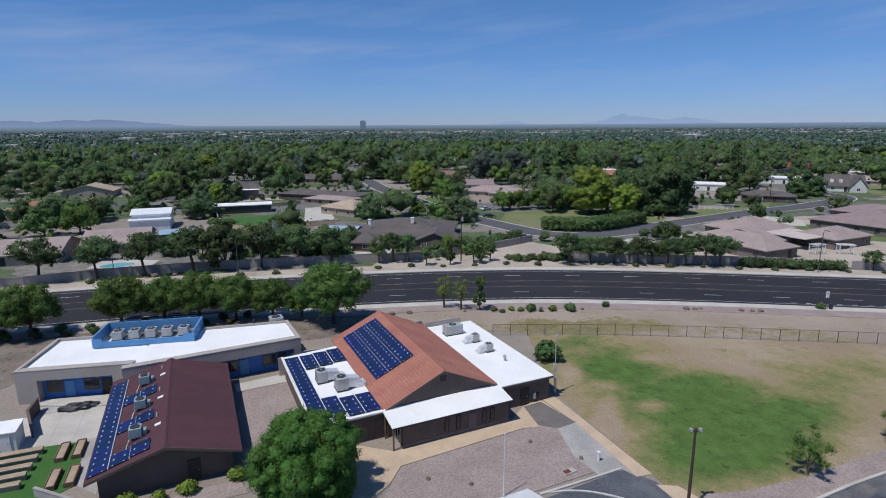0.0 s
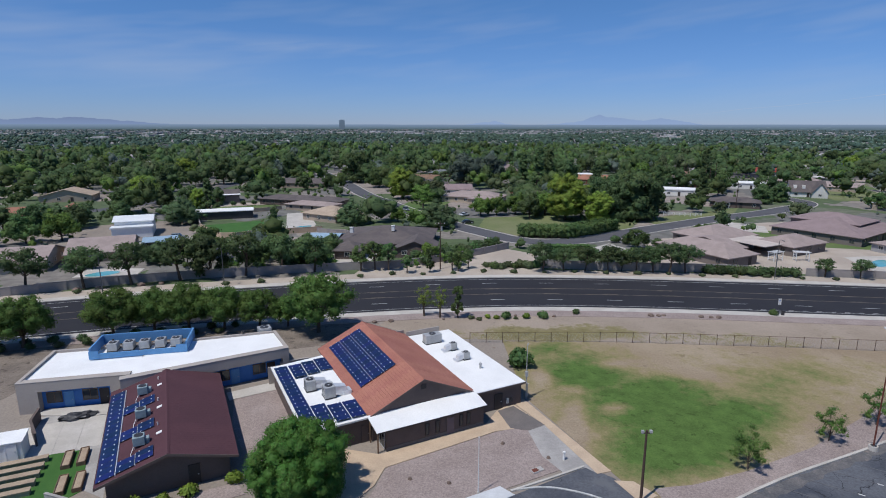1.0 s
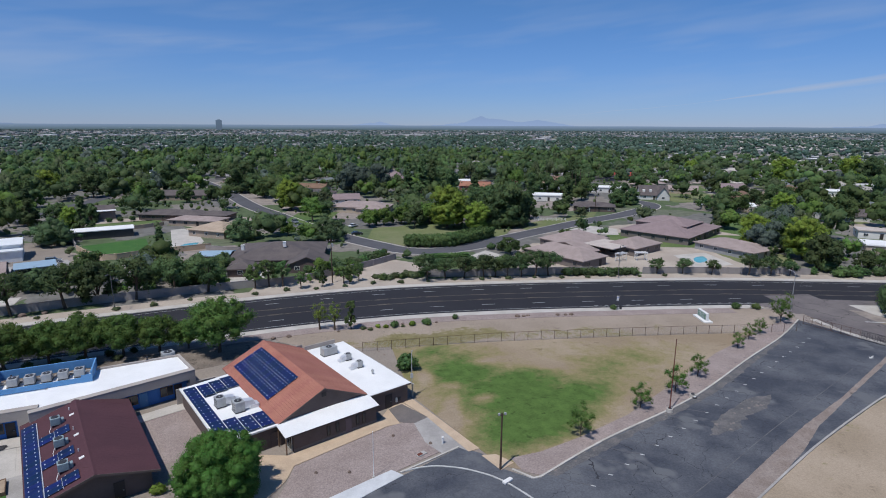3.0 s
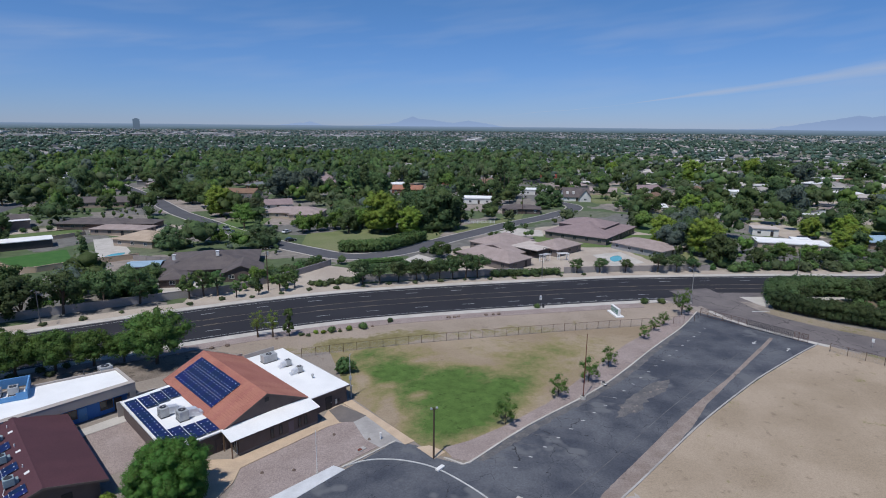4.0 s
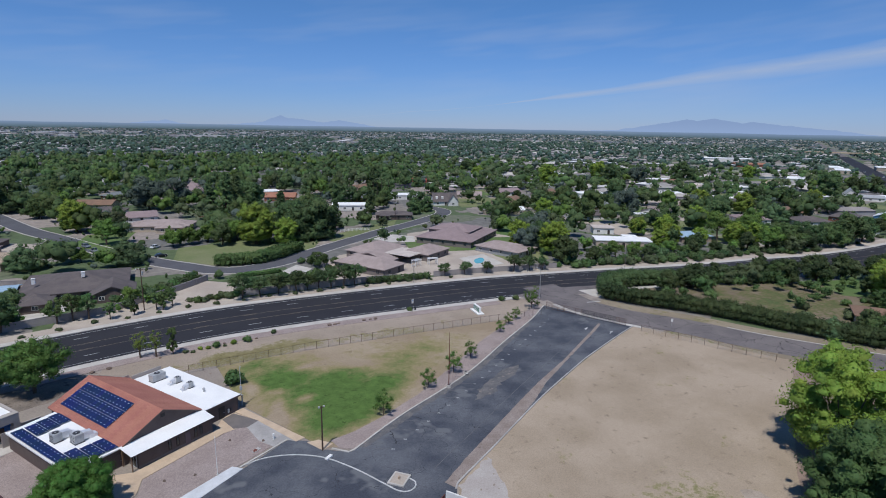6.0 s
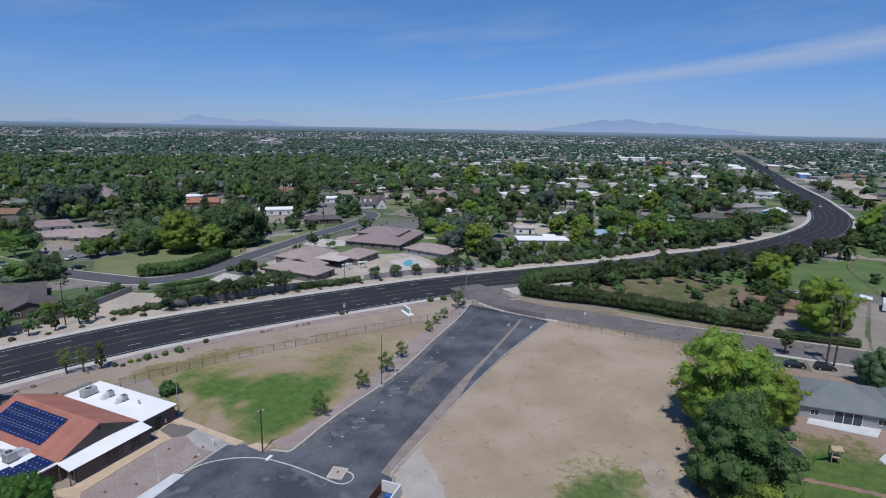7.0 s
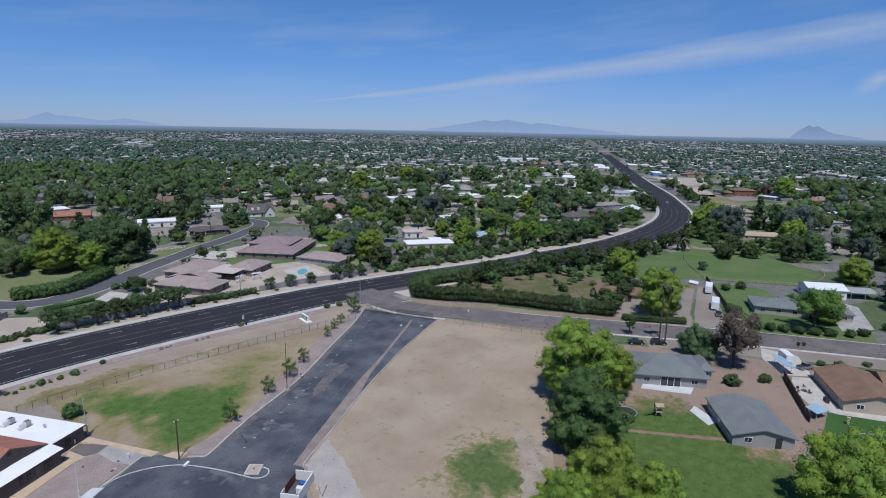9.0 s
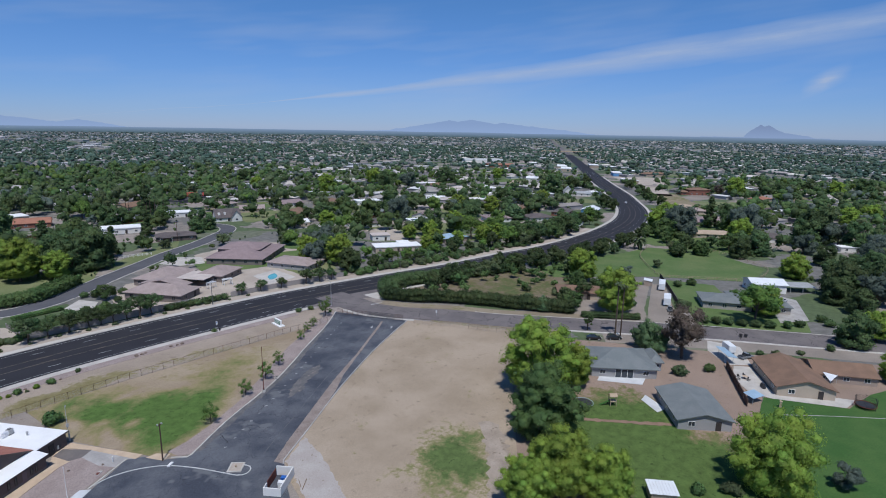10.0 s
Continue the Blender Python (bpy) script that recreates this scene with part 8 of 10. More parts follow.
def joined(me, places):
    """The vertices, normals and polygons of a mesh, repeated at the places."""
    nv, nl = len(me.vertices), len(me.loops)
    v, nm = np.zeros(nv * 3, np.float32), np.zeros(nl * 3, np.float32)
    me.vertices.foreach_get("co", v)
    me.corner_normals.foreach_get("vector", nm)
    idx, start = np.zeros(nl, np.int32), np.zeros(len(me.polygons), np.int32)
    me.loops.foreach_get("vertex_index", idx)
    me.polygons.foreach_get("loop_start", start)
    v, nm = v.reshape(-1, 3), nm.reshape(-1, 3)
    vn = np.zeros((nv, 3), np.float32)
    vn[idx] = nm
    vs, ns, ix, st = [], [], [], []
    for i, (x, y, sc, a) in enumerate(places):
        r = np.array([(math.cos(a), math.sin(a), 0), (-math.sin(a), math.cos(a), 0), (0, 0, 1)], np.float32)
        vs.append(v @ r * sc + np.array((x, y, 0), np.float32))
        ns.append(vn @ r)
        ix.append(idx + i * nv)
        st.append(start + i * nl)
    out = bpy.data.meshes.new(me.name)
    vs, ix, st = np.concatenate(vs), np.concatenate(ix), np.concatenate(st)
    out.vertices.add(len(vs))
    out.vertices.foreach_set("co", vs.ravel())
    out.loops.add(len(ix))
    out.loops.foreach_set("vertex_index", ix)
    out.polygons.add(len(st))
    out.polygons.foreach_set("loop_start", st)
    out.polygons.foreach_set("use_smooth", np.ones(len(st), bool))
    out.materials.append(me.materials[0])
    out.update()
    out.normals_split_custom_set_from_vertices(np.concatenate(ns))
    return out


def plant_groves():
    for kind, places in GROVES.items():
        trunk, crown = KINDS[kind]
        words = ("bushes on dry ground behind the far pavement", "bushes") if not trunk else ("leafy trees scattered through the far gardens", "trees")
        g = tagged(new("grove" if trunk else "bushes", joined(crown, places)), *words, kind="stuff")
        if trunk:
            part("trunks", joined(trunk, places), None, g)


def quads(name, vs, m):
    """A mesh of separate quads, fast."""
    f = vs.reshape(-1, 4, 3)
    nm = unit(np.cross(f[:, 1] - f[:, 0], f[:, 2] - f[:, 0]))
    return foliage(name, vs, np.repeat(nm, 4, 0), m)


def make_tree(seed, height, radius, leaf, count, m, clear=0.28, nblob=16, trunk_r=0.0, squash=0.8, shape="round", low=0.0, core=0.68, slim=1.0, lump=0.85, nb=9):
    """Trunk and crown meshes of one tree kind."""
    g = random.Random(seed)
    th = height * clear
    blobs, limbs, boughs = [], [], []
    for i in range(nb):
        f = (i + 0.5) / nb
        k = math.sqrt(max(0.04, 1 - ((f - 0.38) / 0.66) ** 2))
        a, r = i * 2.4 + g.uniform(-0.5, 0.5), radius * 0.68 * k * g.uniform(0.72, 1.08)
        boughs.append((r * math.cos(a), r * math.sin(a), th + (height - th) * (0.14 + 0.72 * f + g.uniform(-0.05, 0.05)), radius * g.uniform(0.32, 0.5)))
    for i in range(nblob):
        f = (i + 0.5) / nblob
        if shape == "round":
            z = th + (height - th) * (0.12 + 0.74 * f)
            k = math.sqrt(max(0.05, 1 - ((f - 0.42) / 0.62) ** 2))
        elif shape == "cone":
            z = th + (height - th) * f * 0.93
            k = max(0.12, 1 - f * 0.9)
        else:
            z = th + (height - th) * (0.1 + 0.8 * f)
            k = 0.75 + 0.25 * math.sin(9 * f)
        a = i * 2.4 + g.uniform(-0.5, 0.5)
        r = radius * k * (1.02 - 0.3 * lump) * g.uniform(0.35, 1.0)
        br = radius * g.uniform(0.22, 0.46) * (0.55 + 0.45 * k) * lump
        if boughs and nblob >= 30 and shape == "round":
            lx, ly, lz, lr = boughs[i % len(boughs)]
            d = Vector((g.gauss(0, 1), g.gauss(0, 1), g.gauss(0.25, 0.9))).normalized() * lr * g.uniform(0.35, 1.0)
            blobs.append((lx + d.x, ly + d.y, max(low or th * 0.8, lz + d.z * 0.85), br * g.uniform(0.7, 1.15)))
            if i < len(boughs) * 2:
                limbs.append((lx * 0.85, ly * 0.85, lz - 0.3 * lr))
            continue
        blobs.append((r * math.cos(a), r * math.sin(a), z, br))
        limbs.append((r * 0.8 * math.cos(a), r * 0.8 * math.sin(a), z - 0.1 * br))
    if nblob >= 30 and shape == "round":
        blobs += [(x, y, z, r * 0.8) for x, y, z, r in boughs]
        blobs.append((0, 0, th + (height - th) * 0.45, radius * 0.5))
    if low:
        for i in range(nblob // 3):
            a = i * 2.4 + 1
            blobs.append((radius * 0.6 * math.cos(a), radius * 0.6 * math.sin(a), low, radius * 0.4 * lump))
    s = Shape()
    tr = trunk_r or 0.028 * height
    lean = (g.uniform(-0.1, 0.1) * th, g.uniform(-0.1, 0.1) * th)
    s.tube((0, 0, -0.1), (lean[0], lean[1], th), tr * 1.25, tr * 0.85, 8)
    s.tube((lean[0], lean[1], th), (lean[0] * 1.3, lean[1] * 1.3, th + (height - th) * 0.55), tr * 0.85, tr * 0.3, 7)
    for i, (x, y, z) in enumerate(limbs[:: 2]):
        s.tube((lean[0], lean[1], th * g.uniform(0.85, 1.1)), (x, y, z), tr * 0.42, tr * 0.12, 5)
    return s.mesh("trunk", BARK), crown_mesh("crown", seed, blobs, leaf, count, m, squash, core, slim)


def plant(kind, x, y, label, scale=1.0, turn=None, name="tree", group="", z=0.0, sz=None):
    t = thing(name, pose(x, y, z, 0, 0, (x * 37.7 + y * 11.3) % 360 if turn is None else turn), label, "shrub" if name in ("shrub", "bush") else "tree", group)
    t.scale = (scale, scale, scale * (sz or 1.0))
    tk, cr = KINDS[kind]
    if tk:
        part("trunk", tk, None, t)
    part("crown", cr, None, t)
    return t


KINDS = {
    "front": make_tree(3, 8.4, 5.5, 0.125, 46000, LEAF["front"], 0.1, 260, 0.25, 0.85, low=1.2, core=0.62, slim=0.45, lump=0.5, nb=0),
    "broad_a": make_tree(11, 8.0, 4.4, 0.26, 2200, LEAF["dark"], 0.14, 42, core=0.6, lump=0.7),
    "broad_b": make_tree(12, 7.5, 4.6, 0.26, 2200, LEAF["mid"], 0.12, 42, core=0.6, lump=0.7),
    "broad_c": make_tree(13, 7.0, 4.0, 0.26, 2000, LEAF["olive"], 0.14, 38, core=0.6, lump=0.7),
    "verge_a": make_tree(51, 8.0, 4.9, 0.14, 13000, LEAF["verge"], 0.24, 90, core=0.5, lump=0.6, slim=0.55, nb=0),
    "verge_b": make_tree(52, 7.6, 4.8, 0.14, 13000, LEAF["verge"], 0.24, 84, core=0.5, lump=0.6, slim=0.55, nb=0),
    "lime": make_tree(53, 7.0, 4.6, 0.2, 4200, LEAF["lime"], 0.16, 46, core=0.58, lump=0.7),
    "street": make_tree(14, 6.0, 2.3, 0.17, 1400, LEAF["mid"], 0.28, 16, core=0.5, slim=0.7),
    "street_b": make_tree(15, 6.0, 3.5, 0.2, 1700, LEAF["dark"], 0.36, 18, squash=0.65, core=0.5, slim=0.7),
    "young": make_tree(16, 3.6, 1.7, 0.065, 3600, LEAF["verge"], 0.2, 44, 0.06, core=0.35, slim=0.5, lump=0.7),
    "bright": make_tree(17, 13.0, 5.8, 0.15, 24000, LEAF["bright"], 0.08, 190, 0.4, 0.75, low=2.6, core=0.62, lump=0.55, slim=0.6, nb=17),
    "bright_low": make_tree(18, 8.0, 5.2, 0.13, 24000, LEAF["bright"], 0.06, 150, 0.3, 0.8, low=1.4, core=0.6, lump=0.55, slim=0.55, nb=17),
    "field_dark": make_tree(61, 11.0, 6.2, 0.15, 22000, LEAF["shade"], 0.06, 170, 0.4, low=1.6, core=0.62, lump=0.55, slim=0.6, nb=17),
    "big_dark": make_tree(19, 11.0, 6.0, 0.3, 3400, LEAF["dark"], 0.06, 70, 0.4, low=1.8, core=0.6, lump=0.7),
    "pine": make_tree(20, 13.0, 4.2, 0.32, 2100, LEAF["dark"], 0.06, 34, 0.3, 0.7, "cone"),
    "thin": make_tree(63, 6.4, 2.2, 0.12, 1700, LEAF["bright"], 0.25, 14, core=0.2, slim=0.4),
    "umbrella": make_tree(62, 9.0, 5.4, 0.2, 5000, LEAF["lime"], 0.38, 30, 0.25, 0.6, core=0.55, slim=0.6),
    "column": make_tree(21, 6.5, 1.3, 0.17, 1200, LEAF["mid"], 0.1, 20, 0.12, 1.1, "column"),
    "grey": make_tree(22, 11.0, 6.0, 0.3, 3200, LEAF["grey"], 0.1, 40),
    "brown": make_tree(23, 11.0, 5.0, 0.2, 5000, LEAF["brown"], 0.22, 36, core=0.5, slim=0.6),
    "feather": make_tree(24, 6.0, 5.0, 0.13, 8500, LEAF["sage"], 0.14, 60, 0.2, 0.7, low=1.4, core=0.58, slim=0.55, lump=0.75),
    "shrub": (None, crown_mesh("crown", 31, [(0, 0, 0.5, 0.55), (0.3, 0.2, 0.45, 0.4), (-0.3, 0.1, 0.45, 0.42), (0, -0.3, 0.4, 0.4)], 0.1, 420, LEAF["mid"])),
    "shrub_dark": (None, crown_mesh("crown", 32, [(0, 0, 0.5, 0.55), (0.3, 0.2, 0.45, 0.4), (-0.3, 0.1, 0.45, 0.42)], 0.1, 380, LEAF["dark"])),
    "shrub_olive": (None, crown_mesh("crown", 33, [(0, 0, 0.5, 0.55), (0.4, 0.2, 0.45, 0.5), (-0.4, 0.1, 0.5, 0.5), (0, -0.4, 0.45, 0.45)], 0.12, 360, LEAF["olive"])),
    "shrub_lime": (None, crown_mesh("crown", 34, [(0, 0, 0.5, 0.55), (0.25, 0.2, 0.5, 0.4), (-0.25, -0.1, 0.5, 0.42)], 0.1, 380, LEAF["bright"])),
}

plant("front", -12.2, 44.3, "large dense green shade tree beside the hall", 1.0)
for x, y, k, sc in ((-53, 87.6, "verge_a", 1.15), (-47, 89.5, "verge_b", 1.1), (-41.5, 90.4, "verge_a", 1.15), (-35.5, 91, "verge_b", 1.1), (-29.5, 91.5, "verge_a", 0.95), (-18.5, 89, "verge_a", 1.4), (-24.5, 92, "verge_b", 0.8), (-65.5, 83.5, "verge_a", 1.15), (-71.5, 81.5, "verge_b", 1.2), (-78, 77, "verge_b", 1.3)):
    plant(k, x, y, "bushy green street tree on the dirt verge", sc, group="trees along the near pavement")
for x, y, sc in ((34.4, 46.9, 1.25), (46.8, 51.9, 1.15), (55.2, 55.2, 1.3), (62.8, 59.6, 1.1), (79, 69, 0.85), (84.5, 72.2, 0.85), (89, 74.5, 0.9), (99, 79.2, 1.7)):
    plant("young", x, y, "young tree with thin stems in gravel", sc, group="young trees along the car park")


def palm_meshes(seed, height, m, fronds=26, length=2.4, tr=0.22):
    g = random.Random(seed)
    s = Shape()
    n = 8
    for i in range(n):
        s.tube((0, 0, height * i / n), (0, 0, height * (i + 1) / n), tr * (1.25 - 0.3 * i / n), tr * (1.15 - 0.3 * i / n), 8)
    vs = []
    for i in range(fronds):
        a, el = i * 2.4, g.uniform(-0.7, 1.1)
        d = Vector((math.cos(a) * math.cos(el), math.sin(a) * math.cos(el), math.sin(el)))
        side = Vector((-math.sin(a), math.cos(a), 0))
        p = Vector((0, 0, height))
        for k in range(5):
            q = p + d * length / 5 + Vector((0, 0, -0.05 * k * length / 2.4))
            for sd in (-1, 1):
                w0, w1 = 0.34 * length / 2.4 * (1 - abs(k - 2) * 0.18), 0.34 * length / 2.4 * (1 - abs(k - 1) * 0.18)
                drop = Vector((0, 0, -0.12))
                vs += [p, q, q + side * sd * w1 + drop, p + side * sd * w0 + drop]
            p = q
            d = (d + Vector((0, 0, -0.22))).normalized()
    return s.mesh("trunk", BARK), quads("fronds", np.array([tuple(v) for v in vs]), m)


KINDS["palm_tall"] = palm_meshes(41, 16.5, LEAF["olive"], 34, 1.5, 0.2)
KINDS["palm"] = palm_meshes(42, 7.0, LEAF["mid"], 26, 2.2, 0.22)
KINDS["palm_date"] = palm_meshes(43, 4.5, LEAF["olive"], 46, 4.2, 0.4)

# pavement trees on the far side of the road
for x, y, k, sc in ((-97, 111, "street_b", 1.6), (-86.8, 115.5, "street_b", 1.7), (-75.7, 118, "street_b", 1.65), (-66.5, 120.5, "street_b", 1.7), (-57, 124, "street_b", 1.8), (-51, 127, "broad_a", 1.3), (-43, 128, "street_b", 1.85),
                    (-35, 130, "street_b", 1.7), (-27, 131, "street_b", 1.6)):
    plant(k, x, y, "dark-leaved street tree before a block wall", sc, group="trees along the far pavement")
for x, y, k, sc in ((-15.5, 131, "street", 1.25), (-12, 132, "street", 1.35), (-8.6, 131.5, "street", 1.3), (-3.9, 128.5, "street", 0.85), (1.7, 129, "column", 1.0), (7.4, 131, "street", 0.9), (8.8, 129.8, "column", 0.9), (11.5, 132.6, "street", 0.8)):
    plant(k, x, y, "slim young street tree on sandy ground", sc, group="trees along the far pavement")
for x, y, sc in ((30, 129.5, 1.15), (35.2, 129, 0.95), (40.5, 128.8, 1.0), (46.1, 128, 1.05), (49.6, 128.6, 0.8), (53, 127.6, 1.0), (57, 127, 1.05), (61, 126.8, 1.2), (64.8, 126.2, 1.1), (97, 121.8, 0.7), (104, 119.5, 0.75), (112, 117.4, 0.7), (122, 114.4, 1.0), (128, 112.6, 0.9), (133, 111, 0.7)):
    plant("street_b", x, y, "low dark-leaved tree before a grey block wall", sc * 1.12, group="trees along the far pavement")
for i in range(9):
    plant("shrub_dark", 70.5 + i * 2.4, 125.6 - i * 0.45, "clipped dark green shrub before the block wall", 2.6, name="shrub", group="hedge shrubs along the far pavement")
for x, y, k in ((0.2, 96.9, "thin"), (3.2, 95.9, "thin"), (6.6, 95.6, "column")):
    plant(k, x, y, "thin yellowish street tree by the pavement", 1.05, group="trees along the near pavement")
for x, y, k, sc in ((12.2, 95.3, "shrub_lime", 0.9), (13.8, 94.8, "shrub_lime", 0.9), (15.6, 95.0, "shrub", 1.5), (19.5, 94.9, "shrub_lime", 1.2), (22.7, 94.9, "shrub", 1.6), (29.6, 97.0, "shrub_dark", 1.2), (96.2, 89.4, "shrub", 1.6),
                    (100.6, 88.0, "shrub", 1.6), (67.5, 95.2, "shrub", 1.3), (9, 95, "shrub_olive", 0.8), (10.5, 94.2, "shrub_olive", 0.7), (17.4, 94.6, "shrub_olive", 0.6)):
    plant(k, x, y, "round shrub in the gravel verge", sc, name="shrub", group="shrubs along the verge")
for i in range(20):
    plant(("shrub_olive", "shrub_dark", "shrub_dark")[i % 3], -72 + i * 2.0, (80.9, 83.4)[i % 2] + i * 0.47, "grey-green shrub behind the classroom wing", 1.1 + 0.15 * (i % 3), name="shrub", group="shrubs behind the classroom wing")
for x, y in ((-91.3, 250.3), (-86.2, 251.3), (-82, 253), (-77.8, 254.8), (-74, 256.6)):
    plant("shrub_dark", x, y, "clipped round bush along a lawn", 2.2, name="bush", group="round bushes along a lawn")
plant("shrub", 14.6, 73.6, "leafy green bush beside the hall", 3.0, name="bush")
for x, y, sc in ((-27.6, 42.6, 1.5), (-25.2, 43.4, 1.2), (-23.2, 44.6, 1.35), (-19.4, 46.6, 1.35), (-29.4, 42.0, 1.1)):
    plant("shrub_lime", x, y, "round yellow-green shrub before the brown wall", sc, name="shrub", group="shrubs before the maroon-roofed building")
for i in range(26):
    x = -90 + i * 7.5
    y = 0.0
    p, d = min(((q, (q.x - x) ** 2) for q in NEAR_ROAD), key=lambda e: e[1])
    plant("shrub_olive", x, p.y + 15.2 + (i % 3) * 0.5, "small dusty shrub along the pavement", 0.8 + 0.12 * (i % 4), name="shrub", group="low shrubs along the far pavement")
g = random.Random(77)
for i in range(9):
    plant(("shrub_olive", "shrub", "shrub_olive")[i % 3], 16.5 + i * 1.75, 131.6 + 3.2 * g.random() + 0.12 * i, "grey-green desert shrub on sand", g.uniform(1.1, 2.3), name="shrub", group="desert shrubs on the sandy corner")

# large trees by the east field and the back gardens
plant("bright", 90.0, -3.4, "tall yellow-green tree at the field's edge", 1.52)
plant("bright", 98.5, -9.0, "yellow-green tree at the field's edge", 0.9)
plant("field_dark", 73.0, -13.2, "large dense dark green tree at the field's edge", 1.38)
plant("field_dark", 78.0, -9.0, "dense dark green tree at the field's edge", 0.8)
plant("bright_low", 58.5, -23.0, "broad yellow-green tree at the garden's edge", 1.3)
plant("bright_low", 51.0, -20.0, "broad yellow-green tree at the garden's edge", 1.0)
plant("bright_low", 60.5, -30.5, "broad yellow-green tree at the garden's edge", 1.05)
plant("bright_low", 80.5, -54.5, "broad yellow-green willow in the lawn", 1.55, sz=1.1)
plant("brown", 134.0, -28.0, "large brownish thinly leaved tree beside the drive", 1.4)
plant("feather", 135.6, -18.9, "spreading light green tree by the drive", 1.15, sz=1.2)
plant("palm_tall", 140.7, -8.4, "tall slim palm by the street", 1.0)
plant("palm_tall", 139.0, -7.2, "tall slim palm by the street", 1.05)
plant("bright", 162.5, 0.5, "tall yellow-green tree beside a house", 1.3)
plant("umbrella", 181.5, -41.5, "broad umbrella-shaped light green tree before a grey-roofed house", 1.5)
plant("bright", 198.5, 26.0, "tall yellow-green tree at the paddock's edge", 1.1)
for x, y, k, sc in ((226, -64, "big_dark", 1.0), (232, -78, "grey", 1.2), (238, -66, "big_dark", 1.4), (262, -49, "bright_low", 1.3), (363, -59, "grey", 1.35), (383, -14, "grey", 1.6), (340, 30, "bright", 1.25), (343, 19, "grey", 1.7),
                    (279, 4, "field_dark", 0.65), (287, -6, "field_dark", 0.7), (292, -23, "big_dark", 0.9), (307, -31, "big_dark", 1.1), (320, -20, "broad_a", 1.3), (246, -80, "big_dark", 1.3), (205, 30, "field_dark", 0.5), (350, -50, "big_dark", 1.5), (358, -75, "big_dark", 1.5), (338, -84, "grey", 1.3)):
    plant(k, x, y, "large leafy tree around the paddock", sc, group="trees around the paddock")
for x, y, sc in ((157, 338, 0.75), (162, 333, 0.8), (169, 323, 0.8), (174, 328, 0.85), (181, 335, 0.8), (166, 345, 0.9), (150, 330, 0.7), (178, 318, 0.75)):
    plant("palm_tall", x, y, "tall slim palm among houses", sc, group="palms among the houses")
plant("grey", 88, -66, "blue-grey leaved tree in the lawn", 0.42)
for x, y, k, sc in ((184.5, -18, "shrub_olive", 3.2), (128.8, -36, "shrub", 2.4), (74.3, -48.7, "shrub_olive", 2.2), (70.8, -43.8, "shrub", 2.0), (167, -63, "shrub_dark", 2.2), (150.4, -46, "shrub_dark", 1.6), (153, -50, "shrub_olive", 1.6), (158, -56, "shrub_olive", 1.4), (208, 8, "shrub", 3.0), (214, -10, "shrub_dark", 3.0), (220, -14, "shrub", 3.2), (175, -2, "shrub_dark", 2.6), (169, 2, "shrub", 3.0), (192, 18, "shrub_dark", 4.0), (214, 20, "shrub", 3.4)):
    plant(k, x, y, "leafy green garden bush in a dry yard", sc, name="bush", group="garden bushes by the side street")
plant("palm_date", 282, 25, "broad date palm on the paddock lawn", 1.15)
for x, y, k, sc in ((140, 2, "street", 1.0), (150, 22, "feather", 0.8), (160, 18, "broad_a", 0.9), (172, 16, "street_b", 1.2), (186, 12, "broad_b", 0.9), (203, 33, "broad_a", 0.9), (222, 36, "bright", 0.75), (192, -44, "bright", 0.85),
                    (122, -30, "feather", 0.45), (262, -64, "big_dark", 1.0), (250, -70, "big_dark", 0.9), (215, -72, "big_dark", 0.9), (150, -77, "bright", 0.7), 
                    (317, -79, "grey", 1.1), (300, -60, "big_dark", 1.0), (275, 3, "broad_a", 0.9), (290, -5, "big_dark", 0.7), (311, 17, "broad_b", 1.0), (304, -24, "big_dark", 0.8), (262, 32, "broad_a", 0.7), (326, -50, "grey", 1.0), (330, 10, "grey", 1.0),
                    (214, 12, "grey", 0.5), (243, 6, "broad_c", 0.6)):
    plant(k, x, y, "leafy garden tree near the side street", sc, group="trees along the side street")
for i, (x, y) in enumerate(((171.5, -27.6), (172.8, -31.1), (174.2, -34.6), (175.7, -38.5), (177.2, -42.4), (179, -46.3), (182.5, -51), (186, -54.5), (197, -60.5), (193, -62.8))):
    plant("shrub_dark", x, y, "clipped round dark green bush along the street", 2.7, name="bush", group="clipped bushes along the street")


def hedge(name, line, width, height, label, count, m, leaf=0.2):
    """A clipped hedge: woody core and a skin of leaves along a line."""
    h = thing(name, pose(0, 0, 0), label, "hedge")
    pts = spline(line, 2)
    core = Shape()
    ribbon(core, pts, -width * 0.22, width * 0.22, 0.0, height * 0.5)
    part("woody_core", core, BARK, h)
    g = np.random.default_rng(5)
    d = along(pts)
    blobs = []
    s0 = 0.0
    while s0 < d[-1]:
        p, t = at_dist(pts, d, s0)
        for o in (-0.35, 0.0, 0.35):
            blobs.append((p.x - t.y * o * width, p.y + t.x * o * width, height * (0.3 + 0.1 * g.random()), height * 0.36))
            blobs.append((p.x - t.y * o * width, p.y + t.x * o * width, height * (0.62 + 0.16 * g.random()), height * 0.34))
        s0 += width * 0.3
    part("leaves", crown_mesh("leaves", 7, blobs, leaf, count, m, 0.9), None, h)
    return h


